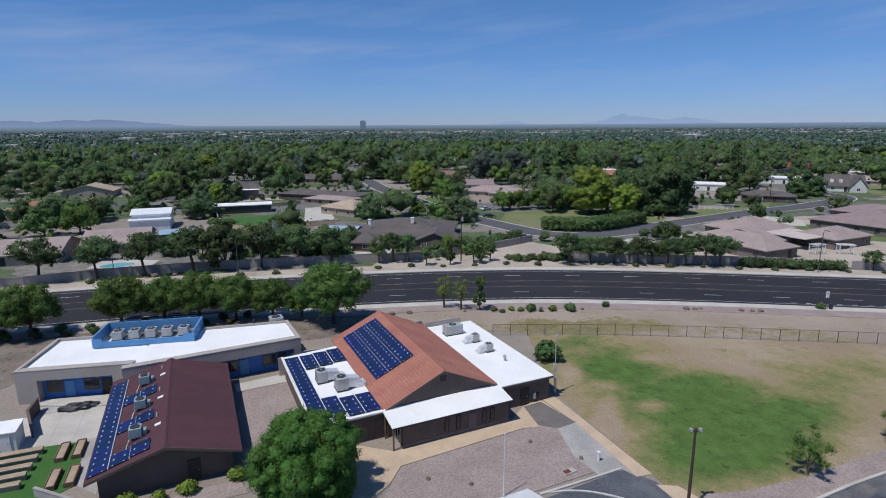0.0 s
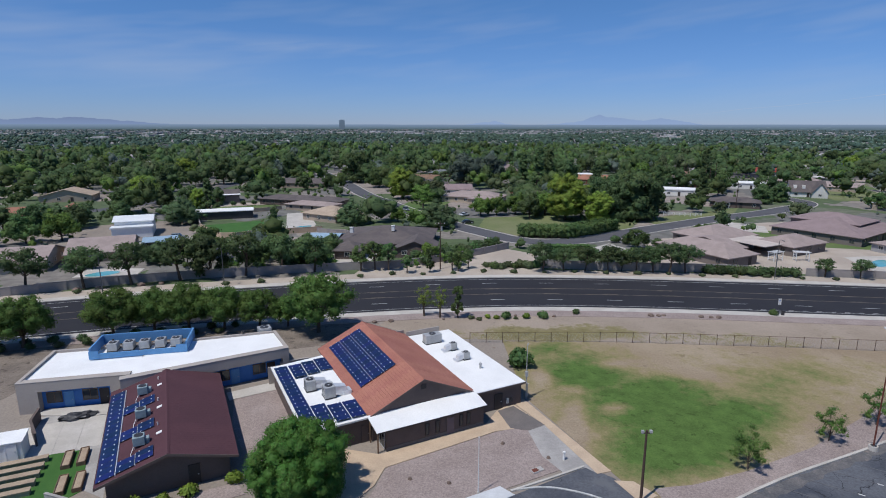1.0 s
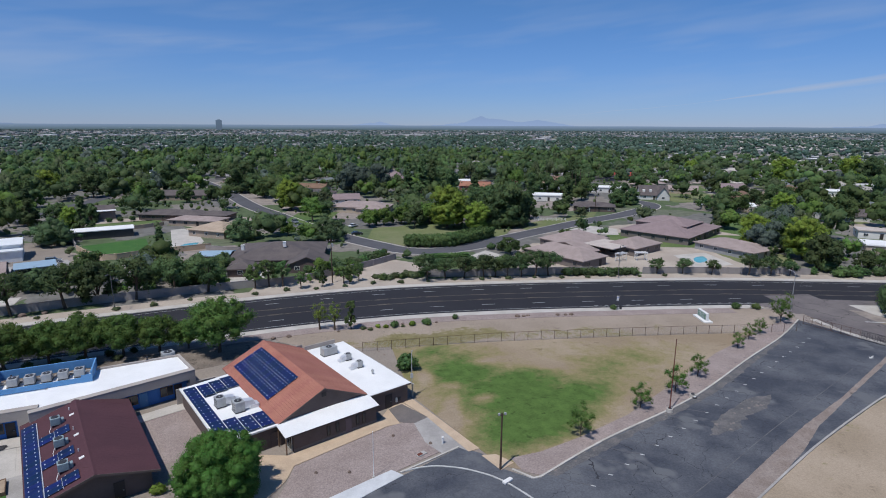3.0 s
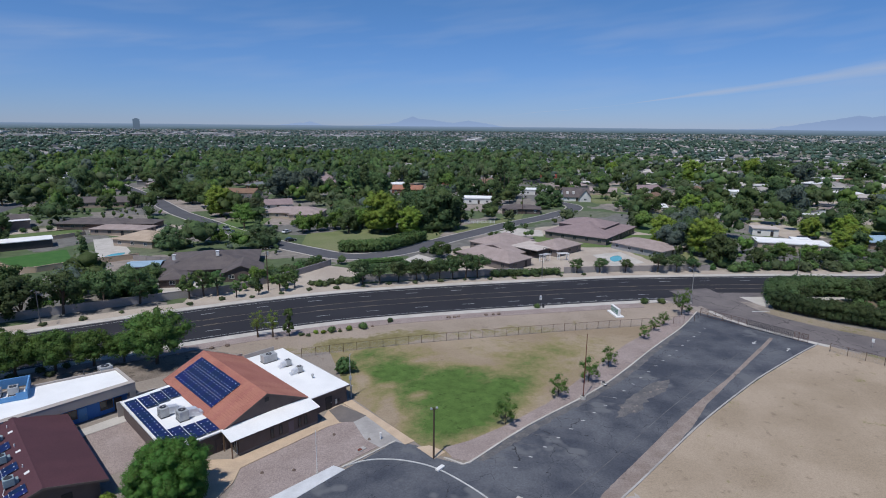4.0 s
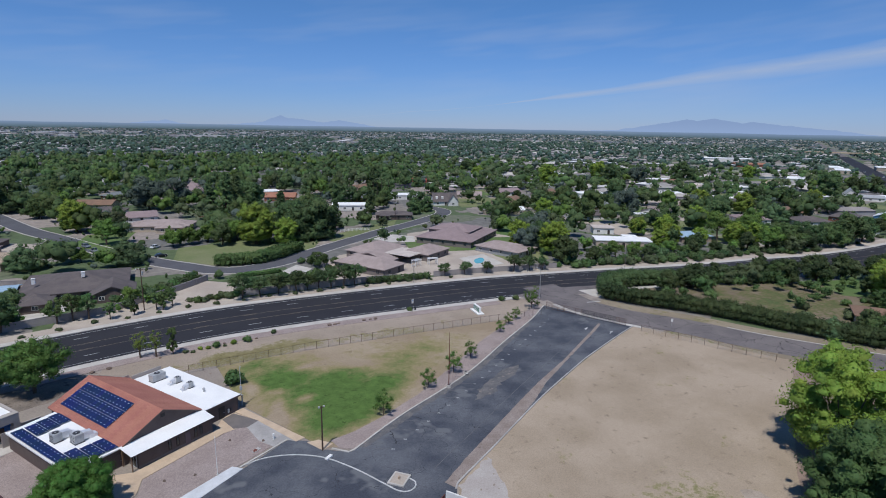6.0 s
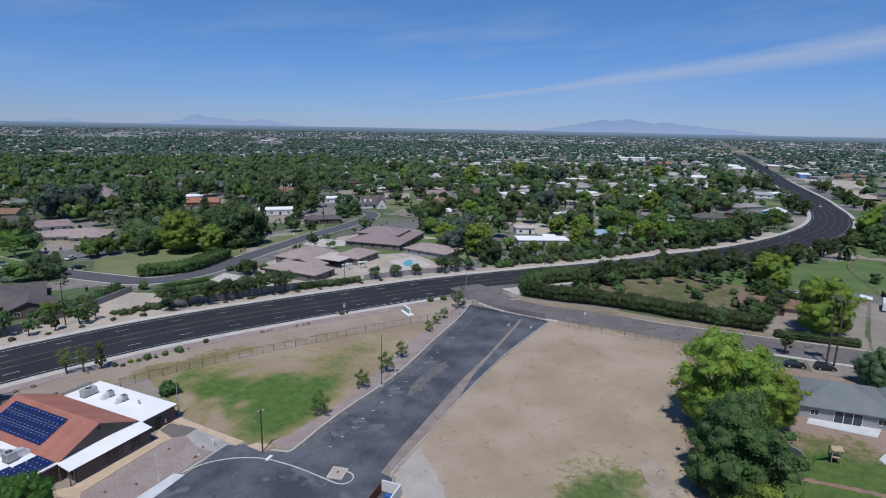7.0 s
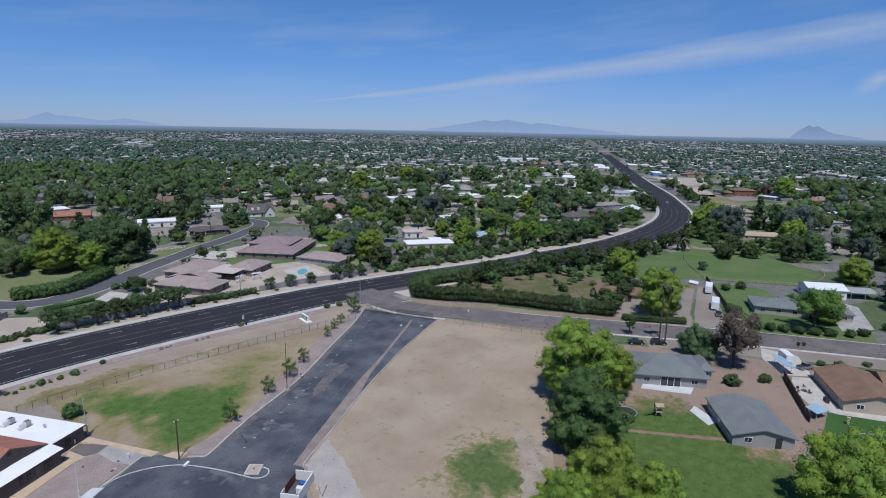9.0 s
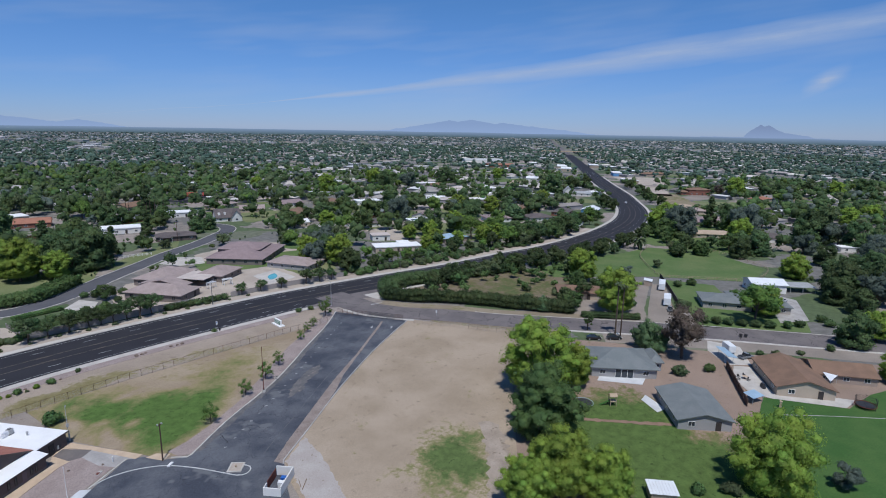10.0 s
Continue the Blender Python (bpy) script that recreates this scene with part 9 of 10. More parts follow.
hedge("hedge", [(126.5, 76), (130, 67), (137, 56), (143, 43), (147, 30), (151, 20), (154, 13)], 5.0, 4.6, "tall dense green oleander hedge along the street", 32000, LEAF["dark"], 0.17)
hedge("hedge", [(130, 77), (140, 84), (158, 76), (185, 63), (200, 57)], 7.0, 4.8, "dense dark green oleander thicket beside the road", 22000, LEAF["dark"], 0.26)
hedge("hedge", [(33, 176), (42, 173), (50, 174.5), (58, 180), (66, 186)], 6.5, 4.2, "dense dark green hedge inside the street bend", 9000, LEAF["mid"], 0.32)
g = random.Random(78)
for i in range(9):
    plant(("shrub", "shrub_dark", "shrub_olive")[i % 3], 9 + i * 1.7 + g.uniform(-0.6, 0.6), 148 + i * 1.25 + g.uniform(-1.6, 1.6), "loose green shrub behind the block wall", g.uniform(2.2, 3.6), name="shrub", group="garden shrubs behind the block wall")
for x, y, k, sc in ((-104, 248, "broad_a", 1.2), (-94, 254, "broad_a", 1.0), (-116, 250, "broad_a", 1.15), (-132, 186, "broad_a", 1.2), (-122, 194, "broad_a", 1.05), (-140, 184, "broad_a", 1.1), (-112, 206, "broad_a", 1.0), (-66, 312, "broad_a", 1.1), (-80, 308, "broad_a", 1.1)):
    plant(k, x, y, "full green shade tree before a house", sc, group="garden shade trees")
HEDGE_YARD = field_material("thin_yard_grass", (0.2, 0.16, 0.115), (0.16, 0.13, 0.09), (0.06, 0.088, 0.032), [(170, 45, 55, 45, 0, 0.7)])
ground_piece("hedge_yard", [(131, 74), (140, 80), (185, 60), (205, 52), (215, 30), (190, 20), (158, 14), (149, 30), (141, 50)], 0.03, HEDGE_YARD, "dry yard with thin grass behind the hedge")

ground_piece("street_yard", ragged([(146, 12.5), (152, 21), (158, 14), (190, 20), (213, 8), (212, 1), (176, -6.5), (159, -11.5)], 0.3, 2), 0.04, DIRT, "dry tan dirt yard along the side street")
hedge("hedge", [(151.5, 8.0), (156.3, -0.5), (160.8, -8.6)], 1.8, 2.2, "low dark clipped hedge along the side street", 5000, LEAF["dark"], 0.14)
hedge("hedge", [(35, 155.2), (42, 154.9), (49.5, 155)], 1.8, 1.5, "low loose green hedge along the bending street", 2600, LEAF["mid"], 0.2)
for x, y, sc in ((60.1, 164, 2.4), (62.6, 161.6, 2.8), (71, 158.2, 2.6), (65, 149.8, 2.2), (59.2, 146.2, 2.4), (52.5, 145.2, 2.6), (47, 144.6, 3.0), (42, 144.8, 2.6), (37, 144.4, 2.8), (55.6, 141.4, 3.0), (49, 139.6, 3.2), (43.5, 139.8, 2.8), (62, 139.4, 2.8)):
    plant("shrub_dark" if x % 2 < 1.2 else "shrub", x, y, "leafy green bush in a gravel garden behind the wall", sc, name="bush", group="garden bushes behind the block wall")
# trees of the neighbourhood across the road
for x, y, k, sc in ((-53, 318, "broad_a", 1.1), (-25, 324, "broad_b", 1.1), (-10, 290, "bright", 0.95), (2, 266, "broad_c", 1.4), (27, 333, "grey", 1.7), (40, 336, "grey", 1.65), (60, 284, "pine", 2.0), (67, 290, "pine", 1.85), (55, 300, "pine", 1.7), (75, 296, "big_dark", 1.7), (55, 206.5, "bright", 1.42), (65.5, 199, "bright", 0.95), (23.5, 217, "lime", 1.1), (30, 219, "lime", 1.1), (38, 221, "lime", 1.15), (46, 222, "lime", 1.2), (50, 219, "lime", 1.35), (74, 205, "big_dark", 1.35), (81.6, 206, "big_dark", 1.75), (84.5, 210, "big_dark", 1.6), (98, 222, "pine", 1.2), (42, 211, "broad_a", 1.25), (75, 223, "big_dark", 1.45)):
    plant(k, x, y, "leafy garden tree in the neighbourhood", sc, group="garden trees across the road")
for x, y, k, sc in ((76, 238, "pine", 1.5), (-25.2, 199.6, "feather", 1.35), (-9.2, 203.8, "lime", 0.78), (5.7, 192, "feather", 1.45), (-26.4, 154.4, "feather", 0.82), (-32.7, 148, "feather", 1.0), (-9.8, 273, "bright", 1.25), (0.4, 234, "umbrella", 1.15), (64.2, 156, "broad_b", 0.82), (-35, 141, "feather", 1.0), (-70, 142, "feather", 0.9), (2, 140, "umbrella", 0.55), (-31, 139, "lime", 0.7), (-43, 146, "broad_c", 0.62), (-52, 141, "umbrella", 0.62), (-61, 138, "umbrella", 0.6), (172, 110, "umbrella", 0.75)):
    plant(k, x, y, "leafy garden tree in the neighbourhood", sc, group="garden trees across the road")
for x, y, k, sc in ((180, 107, "umbrella", 0.7), (188, 105.5, "broad_b", 0.8), (196, 103, "umbrella", 0.7), (134, 119, "column", 1.2), (138, 117, "column", 1.1), (150, 118, "bright", 0.7), (155, 128, "bright", 1.1), (148, 138, "grey", 1.0), (152, 146, "bright", 1.0), (160, 140, "big_dark", 1.0), (168, 150, "big_dark", 1.1), (180, 155, "broad_b", 1.2), (118, 233, "broad_a", 0.9), (159, 249, "big_dark", 0.8), (171, 256, "big_dark", 0.85), (124, 222, "broad_c", 0.7), (205, 108, "broad_b", 0.8), (196, 104, "street_b", 1.0), (215, 103, "broad_a", 1.0), (226, 108, "bright", 0.7), (245, 103, "bright", 0.85), (252, 99, "bright", 0.9), (262, 98, "big_dark", 0.9), (272, 96, "big_dark", 0.9)):
    plant(k, x, y, "leafy garden tree in the neighbourhood", sc, group="garden trees across the road")
for x, y, k, sc in ((284, 92, "big_dark", 0.9), (296, 86, "big_dark", 0.85), (308, 84, "big_dark", 0.9), (320, 84, "broad_a", 1.0), (333, 84, "broad_a", 1.0), (345, 88, "broad_a", 1.0), (-122, 168, "broad_b", 1.25), (-113.5, 172, "lime", 1.3), (-86, 135, "broad_b", 0.7), (-86, 222, "pine", 1.2), (-93, 232, "bright", 0.8), (-128, 196, "feather", 1.3), (-140, 205, "feather", 1.2)):
    plant(k, x, y, "leafy garden tree in the neighbourhood", sc, group="garden trees across the road")

# shade trees round the workshop and along the north street
for x, y, k, sc in ((-122, 226, "broad_a", 1.4), (-136, 270, "bright", 0.94), (-114, 246, "pine", 1.25), (-117, 214, "broad_b", 1.0), (-89, 203, "feather", 1.5), (-120, 255, "lime", 1.5), (-153, 366, "bright", 1.2), (-123, 347, "broad_a", 2.0), (-201, 340, "broad_a", 1.4), (-123, 193, "feather", 0.96), (-59, 148, "broad_b", 1.2)):
    plant(k, x, y, "full shade tree round the workshop yard", sc, group="trees round the workshop")
for x, y, k, sc in ((-96, 342, "broad_a", 0.8), (-55, 327, "broad_a", 0.9), (-47, 171, "pine", 0.84), (-26, 326, "broad_b", 1.6), (5, 263, "broad_c", 1.5), (-42, 356, "big_dark", 1.8), (-83, 378, "broad_a", 1.2), (-99, 398, "big_dark", 1.25)):
    plant(k, x, y, "full shade tree near the north street", sc, group="garden trees across the road")

# large trees of the gardens in the east, seen over the road
for x, y, k, sc in ((334, 178, "bright", 1.15), (346, 155, "bright", 1.11), (399, 176, "broad_a", 1.9), (412, 161, "broad_a", 1.8), (424, 148, "bright", 1.03), (517, 178, "big_dark", 1.9), (247, 112, "umbrella", 1.45), (254, 103, "umbrella", 1.45),
                    (243, 86, "umbrella", 1.2), (255, 83, "broad_b", 1.7), (268, 79, "broad_a", 1.4), (280, 77, "broad_b", 1.5), (294, 75, "broad_a", 1.8), (309, 75, "broad_a", 1.5)):
    plant(k, x, y, "large leafy tree in a garden inside the bend", sc, group="trees inside the bend")
for x, y, k, sc in ((441, 98, "broad_a", 1.4), (425, 86, "broad_a", 1.3), (619, 301, "bright", 1.24), (646, 229, "broad_b", 2.0), (554, 172, "broad_a", 1.9), (593, 170, "broad_a", 1.8), (615, 128, "broad_a", 1.4), (572, 104, "broad_a", 1.3), (530, 86, "broad_a", 1.3), (506, 76, "broad_b", 1.3), (486, 62, "broad_a", 1.2)):
    grove(k, x, y, sc, x)
for x, y, k, sc in ((343, 24, "bright", 1.13), (336, 16, "grey", 1.7), (608, 35, "brown", 1.16), (373, -15, "grey", 1.68), (410, -23, "broad_a", 1.56), (310, -16, "broad_b", 1.34), (290, 2, "broad_a", 1.23), (285, 8, "broad_c", 0.84), (642, -16, "big_dark", 1.47), (632, -5, "broad_a", 1.59), (366, -54, "big_dark", 2.0), (369, -66, "grey", 1.2)):
    plant(k, x, y, "tall full tree behind the paddock", sc, group="trees behind the paddock")
for x, y, k, sc in ((675, -66, "bright", 1.42), (698, -91, "big_dark", 1.9), (452, -72, "bright", 1.18), (482, -86, "bright", 1.2), (709, -42, "broad_a", 2.0), (622, 21, "bright", 1.6), (175, -69, "big_dark", 1.0), (186, -75, "bright", 0.82), (237, -69, "big_dark", 1.02), (276, -78, "big_dark", 1.25), (187, 24, "field_dark", 0.65), (158, 14, "broad_b", 0.93)):
    grove(k, x, y, sc, x)
for x, y, k, sc in ((220, 203, "bright", 0.95), (165, 150, "grey", 1.25), (158, 141, "big_dark", 1.1), (174, 146, "bright", 0.8), (231, 184, "broad_b", 1.74), (273, 214, "broad_a", 1.65), (274, 190, "grey", 1.38), (321, 211, "broad_c", 1.41), (258, 148, "big_dark", 1.28), (218, 117, "bright", 0.82), (207, 219, "broad_b", 1.54), (198, 230, "broad_b", 1.06)):
    plant(k, x, y, "tall garden tree between low houses", sc, group="garden trees across the road")
for x, y, k, sc in ((230, 232, "broad_a", 1.26), (270, 242, "broad_b", 1.81), (422, 325, "big_dark", 1.82), (459, 375, "bright", 1.49), (352, 339, "bright", 1.62), (447, 316, "grey", 1.6), (339, 428, "bright", 1.07), (374, 499, "big_dark", 1.29), (497, 299, "big_dark", 2.0), (170, 184, "broad_c", 1.1), (224, 140, "bright", 0.75), (208, 116, "bright", 0.67), (236, 134, "bright", 0.85), (300, 208, "grey", 1.2)):
    plant(k, x, y, "full garden tree beyond the second street", sc, group="garden trees across the road")

FOOT = [(o.matrix_world.translation.x, o.matrix_world.translation.y, 15.0) for o in scene.objects if o.parent is None and o.name.split(".")[0] in ("house", "workshop", "stable", "garage", "warehouse", "chapel", "shop")]
OPEN = [(58, 408, 13), (109, 345, 12), (-55, 165, 15), (-60, 179, 12), (118, 128, 12), (62, 182, 7), (36, 198, 14), (60, 192, 8), (-62, 194, 14), (240, 12, 36), (270, 5, 34), (262, -22, 26), (215, 30, 14), (36, 198, 18), (100, 206, 9), (121, 135, 12), (84, 150, 22), (140, 175, 24), (98, 150, 18), (-10, 160, 18), (27, 262, 18), (190, 250, 14), (180, 228, 12), (-5, 136, 14), (22, 142, 14), (18, 210, 12), (205, -20, 12), (-76, 130, 9), (170, 205, 10)]
for x, y, r in ((84, 150, 19), (98, 152, 19), (140, 175, 24), (140, 141, 14), (-10, 160, 22), (-36, 212, 17), (-98, 185, 14), (-76, 215, 13), (-82, 240, 13), (-70, 246, 12), (-46, 200, 12), (-48, 222, 9), (-92, 155, 16), (-103, 135, 19), (-64, 194, 15), (27, 262, 19), (-48, 238, 17), (-60, 256, 17), (-40, 252, 12),
                (198, 278, 16), (133, 285, 14), (189, 316, 14), (141, 241, 13), (250, 395, 14), (-146, 207, 9), (-171, 272, 9), (-99, 264, 12), (-30, 168, 8), (200, -36, 17), (231, -40, 13), (186, -14, 12), (205, -5, 10), (235, -5, 20), (262, 0, 26), (262, -20, 16), (367, -35, 16), (362, 2, 14)):
    away = math.hypot(x, y + 20)
    OPEN += [(x, y, r), (x - x / away * 11, y - (y + 20) / away * 11, r * 0.8)]
LINES = [(ROAD, 17.0), (STREET_W, 10.0), (STREET_X, 7.0), (SIDE, 9.0)]


def free(x, y, r=3.0):
    if any((x - a) ** 2 + (y - b) ** 2 < (c + r) ** 2 for a, b, c in FOOT + OPEN):
        return False
    return all(min((p.x - x) ** 2 + (p.y - y) ** 2 for p in line) > (d + r - 3) ** 2 for line, d in LINES)


def beyond_road(x, y):
    """On the far side of the main road."""
    p = min(ROAD, key=lambda q: (q.x - x) ** 2 + (q.y - y) ** 2)
    return y > p.y


g = random.Random(77)
# further houses of the neighbourhood
ROOFS = [SHINGLE_TAUPE, ROOF_DARK, ROOF_TAN, SHINGLE_BROWN, ROOF_WHITE, ROOF_PINK, SHINGLE_GREY, ROOF_ORANGE]
WALLS = [STUCCO_TAN, STUCCO_WHITE, BRICK_RED, STUCCO_TAN]
ROOF_WORDS = ["taupe tile", "dark shingle", "tan tile", "brown shingle", "white flat", "pinkish tile", "grey shingle", "orange tile"]
made = 0
while made < 30:
    a, r = radians(g.uniform(-2, 112)), g.uniform(270, 430)
    x, y = r * math.cos(a), r * math.sin(a)
    if (beyond_road(x, y) or x > 330 and y < 40) and free(x, y, 13):
        k = g.randrange(7)
        flat = k == 4
        L, W = g.uniform(8, 13), g.uniform(5.5, 7.5)
        house("low garden house with a %s roof among trees" % ROOF_WORDS[k], x, y, g.uniform(-40, 40), [(-L, L, -W, W, 2.8, 3.3 if flat else 5.0, "flat" if flat else g.choice(("hip", "gx")))], WALLS[k % 4], ROOFS[k])
        FOOT.append((x, y, 13.0))
        made += 1
made = 0
MIX = ["broad_a", "broad_b", "broad_c", "big_dark", "broad_a", "broad_b", "umbrella", "pine", "feather", "street_b", "big_dark", "palm", "bright", "grey"]
while made < 34:
    a, r = radians(g.uniform(-4, 132)), math.sqrt(g.uniform(140 ** 2, 400 ** 2))
    x, y = r * math.cos(a), r * math.sin(a)
    if x > 110 and beyond_road(x, y) and free(x, y, 2.0) or (x > 300 and y < 40 and free(x, y)):
        if any((x - e[0]) ** 2 + (y - e[1]) ** 2 < 16 for e in FOOT[-60:]):
            continue
        grove(g.choice(MIX), x, y, g.uniform(0.8, 1.75), made)
        made += 1

# thicket behind the oleander hedge
for i in range(26):
    u, v = g.random(), g.random()
    x = 136 + 92 * u
    y = 81 - 27 * u - v * (5 + 14 * u)
    grove(g.choice(("broad_a", "broad_b", "street_b", "broad_a", "broad_c")), x, y, g.uniform(0.8, 1.15), i)
for i in range(10):
    plant(g.choice(("shrub", "shrub_olive")), 150 + 45 * g.random(), 24 + 22 * g.random(), "low shrub in a dry yard", g.uniform(1.5, 2.6), name="shrub", group="yard shrubs behind the hedge")

# rows of trees along both sides of the road towards the bend
for i in range(28):
    p = min(ROAD, key=lambda q: abs(q.x - (150 + i * 8.6)))
    k = ROAD.index(p)
    q = ROAD[min(k + 1, len(ROAD) - 1)]
    t = (q - p).normalized()
    o = 20.5 + 7 * g.random()
    x, y = p.x - t.y * o, p.y + t.x * o
    grove(g.choice(("street_b", "broad_b", "feather", "street_b", "umbrella", "broad_a")), x, y, g.uniform(0.6, 1.15), i)
    if i % 2:
        plant(g.choice(("shrub", "shrub_olive", "shrub_dark")), x + t.y * 5, y - t.x * 5, "roadside shrub in dirt", g.uniform(1.6, 2.8), name="shrub", group="low shrubs along the far pavement")
    if 222 < p.x < 345:
        o = 15 + 9 * g.random()
        grove(g.choice(("broad_a", "broad_b", "street_b", "broad_a")), p.x + t.y * o, p.y - t.x * o, g.uniform(0.8, 1.25), i)

# bushes on the dirt behind the far pavement
for i in range(64):
    p = min(ROAD, key=lambda q: abs(q.x - (138 + i * 1.9)))
    q = ROAD[ROAD.index(p) + 1]
    t = (q - p).normalized()
    o = 16.5 + 6.5 * g.random()
    grove(g.choice(("shrub", "shrub_olive", "shrub_dark", "shrub_dark")), p.x - t.y * o + g.uniform(-2, 2), p.y + t.x * o, g.uniform(1.8, 3.9), i)
plant_groves()

# ---- the far suburb, out to the horizon ----
rg = np.random.default_rng(9)
# open fields: middle and half-axes
FIELDS = [(742, 155, 75, 48), (620, 102, 55, 24), (535, 58, 60, 34), (525, 20, 44, 30), (465, 133, 30, 24), (600, 270, 50, 26), (690, 430, 46, 34), (1050, -40, 120, 40), (900, 60, 90, 40)]


def sector(n, r0, r1, a0=-8.0, a1=136.0):
    a = np.radians(rg.uniform(a0, a1, n))
    r = np.sqrt(rg.uniform(r0 ** 2, r1 ** 2, n))
    return np.stack([r * np.cos(a), r * np.sin(a)], 1)


ROAD_PTS = np.array([(p.x, p.y) for p in ROAD])
FAR_AXIS = (np.array([711.0, 197.0]), np.array([0.9093, 0.4161]))


def clear_of_road(p, d):
    m = np.ones(len(p), bool)
    for q in ROAD_PTS[ROAD_PTS[:, 0] > 300][::3]:
        m &= ((p - q) ** 2).sum(1) > d * d
    rel = p - FAR_AXIS[0]
    side = np.abs(rel[:, 0] * FAR_AXIS[1][1] - rel[:, 1] * FAR_AXIS[1][0])
    m &= ~((rel @ FAR_AXIS[1] > 0) & (side < d))
    return m


def patchy(p, s):
    """Broad noise over the plan, 0 to 1."""
    return np.array([0.5 + 0.5 * noise.noise(Vector((x * s, y * s, 3.3))) for x, y in p])


def closed(p):
    """How closely wooded the suburb is: open in the east, dense in the north."""
    az = np.degrees(np.arctan2(p[:, 1], p[:, 0]))
    return np.clip(0.5 + np.maximum((az - 42) / 26, (3 - az) / 8), 0.5, 1.15)


def far_trees(pts, hmin, hmax, n, leaf, nl, spread=1.0, core=0.92):
    """Many far crowns: nl uneven lumps of foliage each, and n leaf clumps on them."""
    k = len(pts)
    h = hmin + (hmax - hmin) * rg.random(k) ** 1.5
    rad = h * rg.uniform(0.32, 0.56, k) * spread
    off = unit(rg.normal(size=(k, nl, 3))) * rg.uniform(0.25, 0.62, (k, nl, 1))
    if nl == 1:
        off *= 0.2
    size = rg.uniform(0.42, 0.62, (k, nl)) if nl > 1 else rg.uniform(0.75, 0.95, (k, 1))
    c = np.zeros((k, nl, 3))
    c[..., 0] = pts[:, 0, None] + off[..., 0] * rad[:, None]
    c[..., 1] = pts[:, 1, None] + off[..., 1] * rad[:, None]
    c[..., 2] = h[:, None] * (0.54 + 0.42 * off[..., 2])
    r = np.stack([size * rad[:, None], size * rad[:, None], size * h[:, None] * 0.46], 2)
    tv, tn, tf = lumps(rg, c.reshape(-1, 3), r.reshape(-1, 3) * core, False)
    tn = unit(tn + (0, 0, 0.25))
    j = rg.integers(0, nl, (k, n))
    rows_ = np.arange(k)[:, None]
    d = unit(rg.normal(size=(k, n, 3)) + (0, 0, 0.2))
    q = c[rows_, j] + d * r[rows_, j] * rg.uniform(core - 0.08, 1.14, (k, n, 1))
    qv, qn = leaf_quads(rg, q.reshape(-1, 3), unit(d.reshape(-1, 3) + (0, 0, 0.3)), leaf, 0.38)
    return qv, qn, tv, tn, tf


def woodland(name, label, sets, m):
    """One mesh of far trees from several sets of far_trees."""
    base, tf = 0, []
    for e in sets:
        tf.append(e[4] + base)
        base += len(e[2])
    me = foliage(name, *(np.concatenate([e[i] for e in sets]) for i in (0, 1)), m, np.concatenate([e[2] for e in sets]), np.concatenate([e[3] for e in sets]), np.concatenate(tf))
    tagged(new(name, me), label, "trees", kind="stuff")


TINTS = [LEAF["dark"], LEAF["mid"], LEAF["olive"], LEAF["lime"], LEAF["grey"]]
SHARE = [0.45, 0.29, 0.11, 0.09, 0.06]
p0 = sector(3500, 138, 450, -24)
p0 = np.concatenate([p0, sector(600, 170, 450, 72, 136)])
p0 = np.array([q for q in p0 if (beyond_road(*q) and q[1] > 132 - 0.12 * max(0, q[0]) or q[0] > 272 and q[1] < 30 or q[0] > 235 and q[1] < -52) and free(q[0], q[1], 0.5)])
tall = rg.random(len(p0)) < 0.52
tall &= np.array([free(x, y, 5.0) for x, y in p0]) & (np.min(((p0[:, None] - ROAD_PTS[None, ::2]) ** 2).sum(2), 1) > 38 ** 2)
# gardens with low planting only, before the houses that show
for x, y in ((-171, 272), (-146, 207), (-99, 264), (-70, 330), (-60, 256), (-42, 254), (-48, 238), (-97, 185), (-92, 155), (27, 262), (133, 285), (198, 278), (189, 316), (250, 395), (141, 241), (58, 408), (62, 442), (109, 345)):
    u = np.array((-x, -20.0 - y)) / math.hypot(x, y + 20)
    rel = p0 - (x, y)
    a, b = rel @ u, np.abs(rel[:, 0] * u[1] - rel[:, 1] * u[0])
    tall &= ~((a > -6) & (a < 62) & (b < 13))
near = np.hypot(p0[:, 0], p0[:, 1] + 20) < 330
east = np.degrees(np.arctan2(p0[:, 1], p0[:, 0]))
tall &= ((east > 60) & (east < 100)) | (np.hypot(p0[:, 0], p0[:, 1]) > 330) & (east > 8) | (np.random.default_rng(9).random(len(p0)) < np.where(east < 8, 0.28, 0.36))
p1 = sector(6800, 440, 820, -14)
p1 = p1[clear_of_road(p1, 19)]
for x, y, rx, ry in FIELDS:
    p1 = p1[((p1[:, 0] - x) / rx) ** 2 + ((p1[:, 1] - y) / ry) ** 2 > 1]
p1 = p1[rg.random(len(p1)) < (0.4 + 0.9 * patchy(p1, 0.008)) * closed(p1)]
p2 = sector(19000, 820, 2000, -14)
p2 = p2[clear_of_road(p2, 20)]
p2 = p2[rg.random(len(p2)) < (0.6 + 0.95 * patchy(p2, 0.005)) * (0.35 + 0.65 * closed(p2))]
p3 = sector(15000, 2000, 4780, -14)
p3 = p3[clear_of_road(p3, 16)]
# bare yards before the warehouses near the horizon
h4 = np.concatenate([sector(46, 1700, 3200, 66, 119), sector(5, 1500, 2600, 30, 62)])
h4 = h4[clear_of_road(h4, 80)]


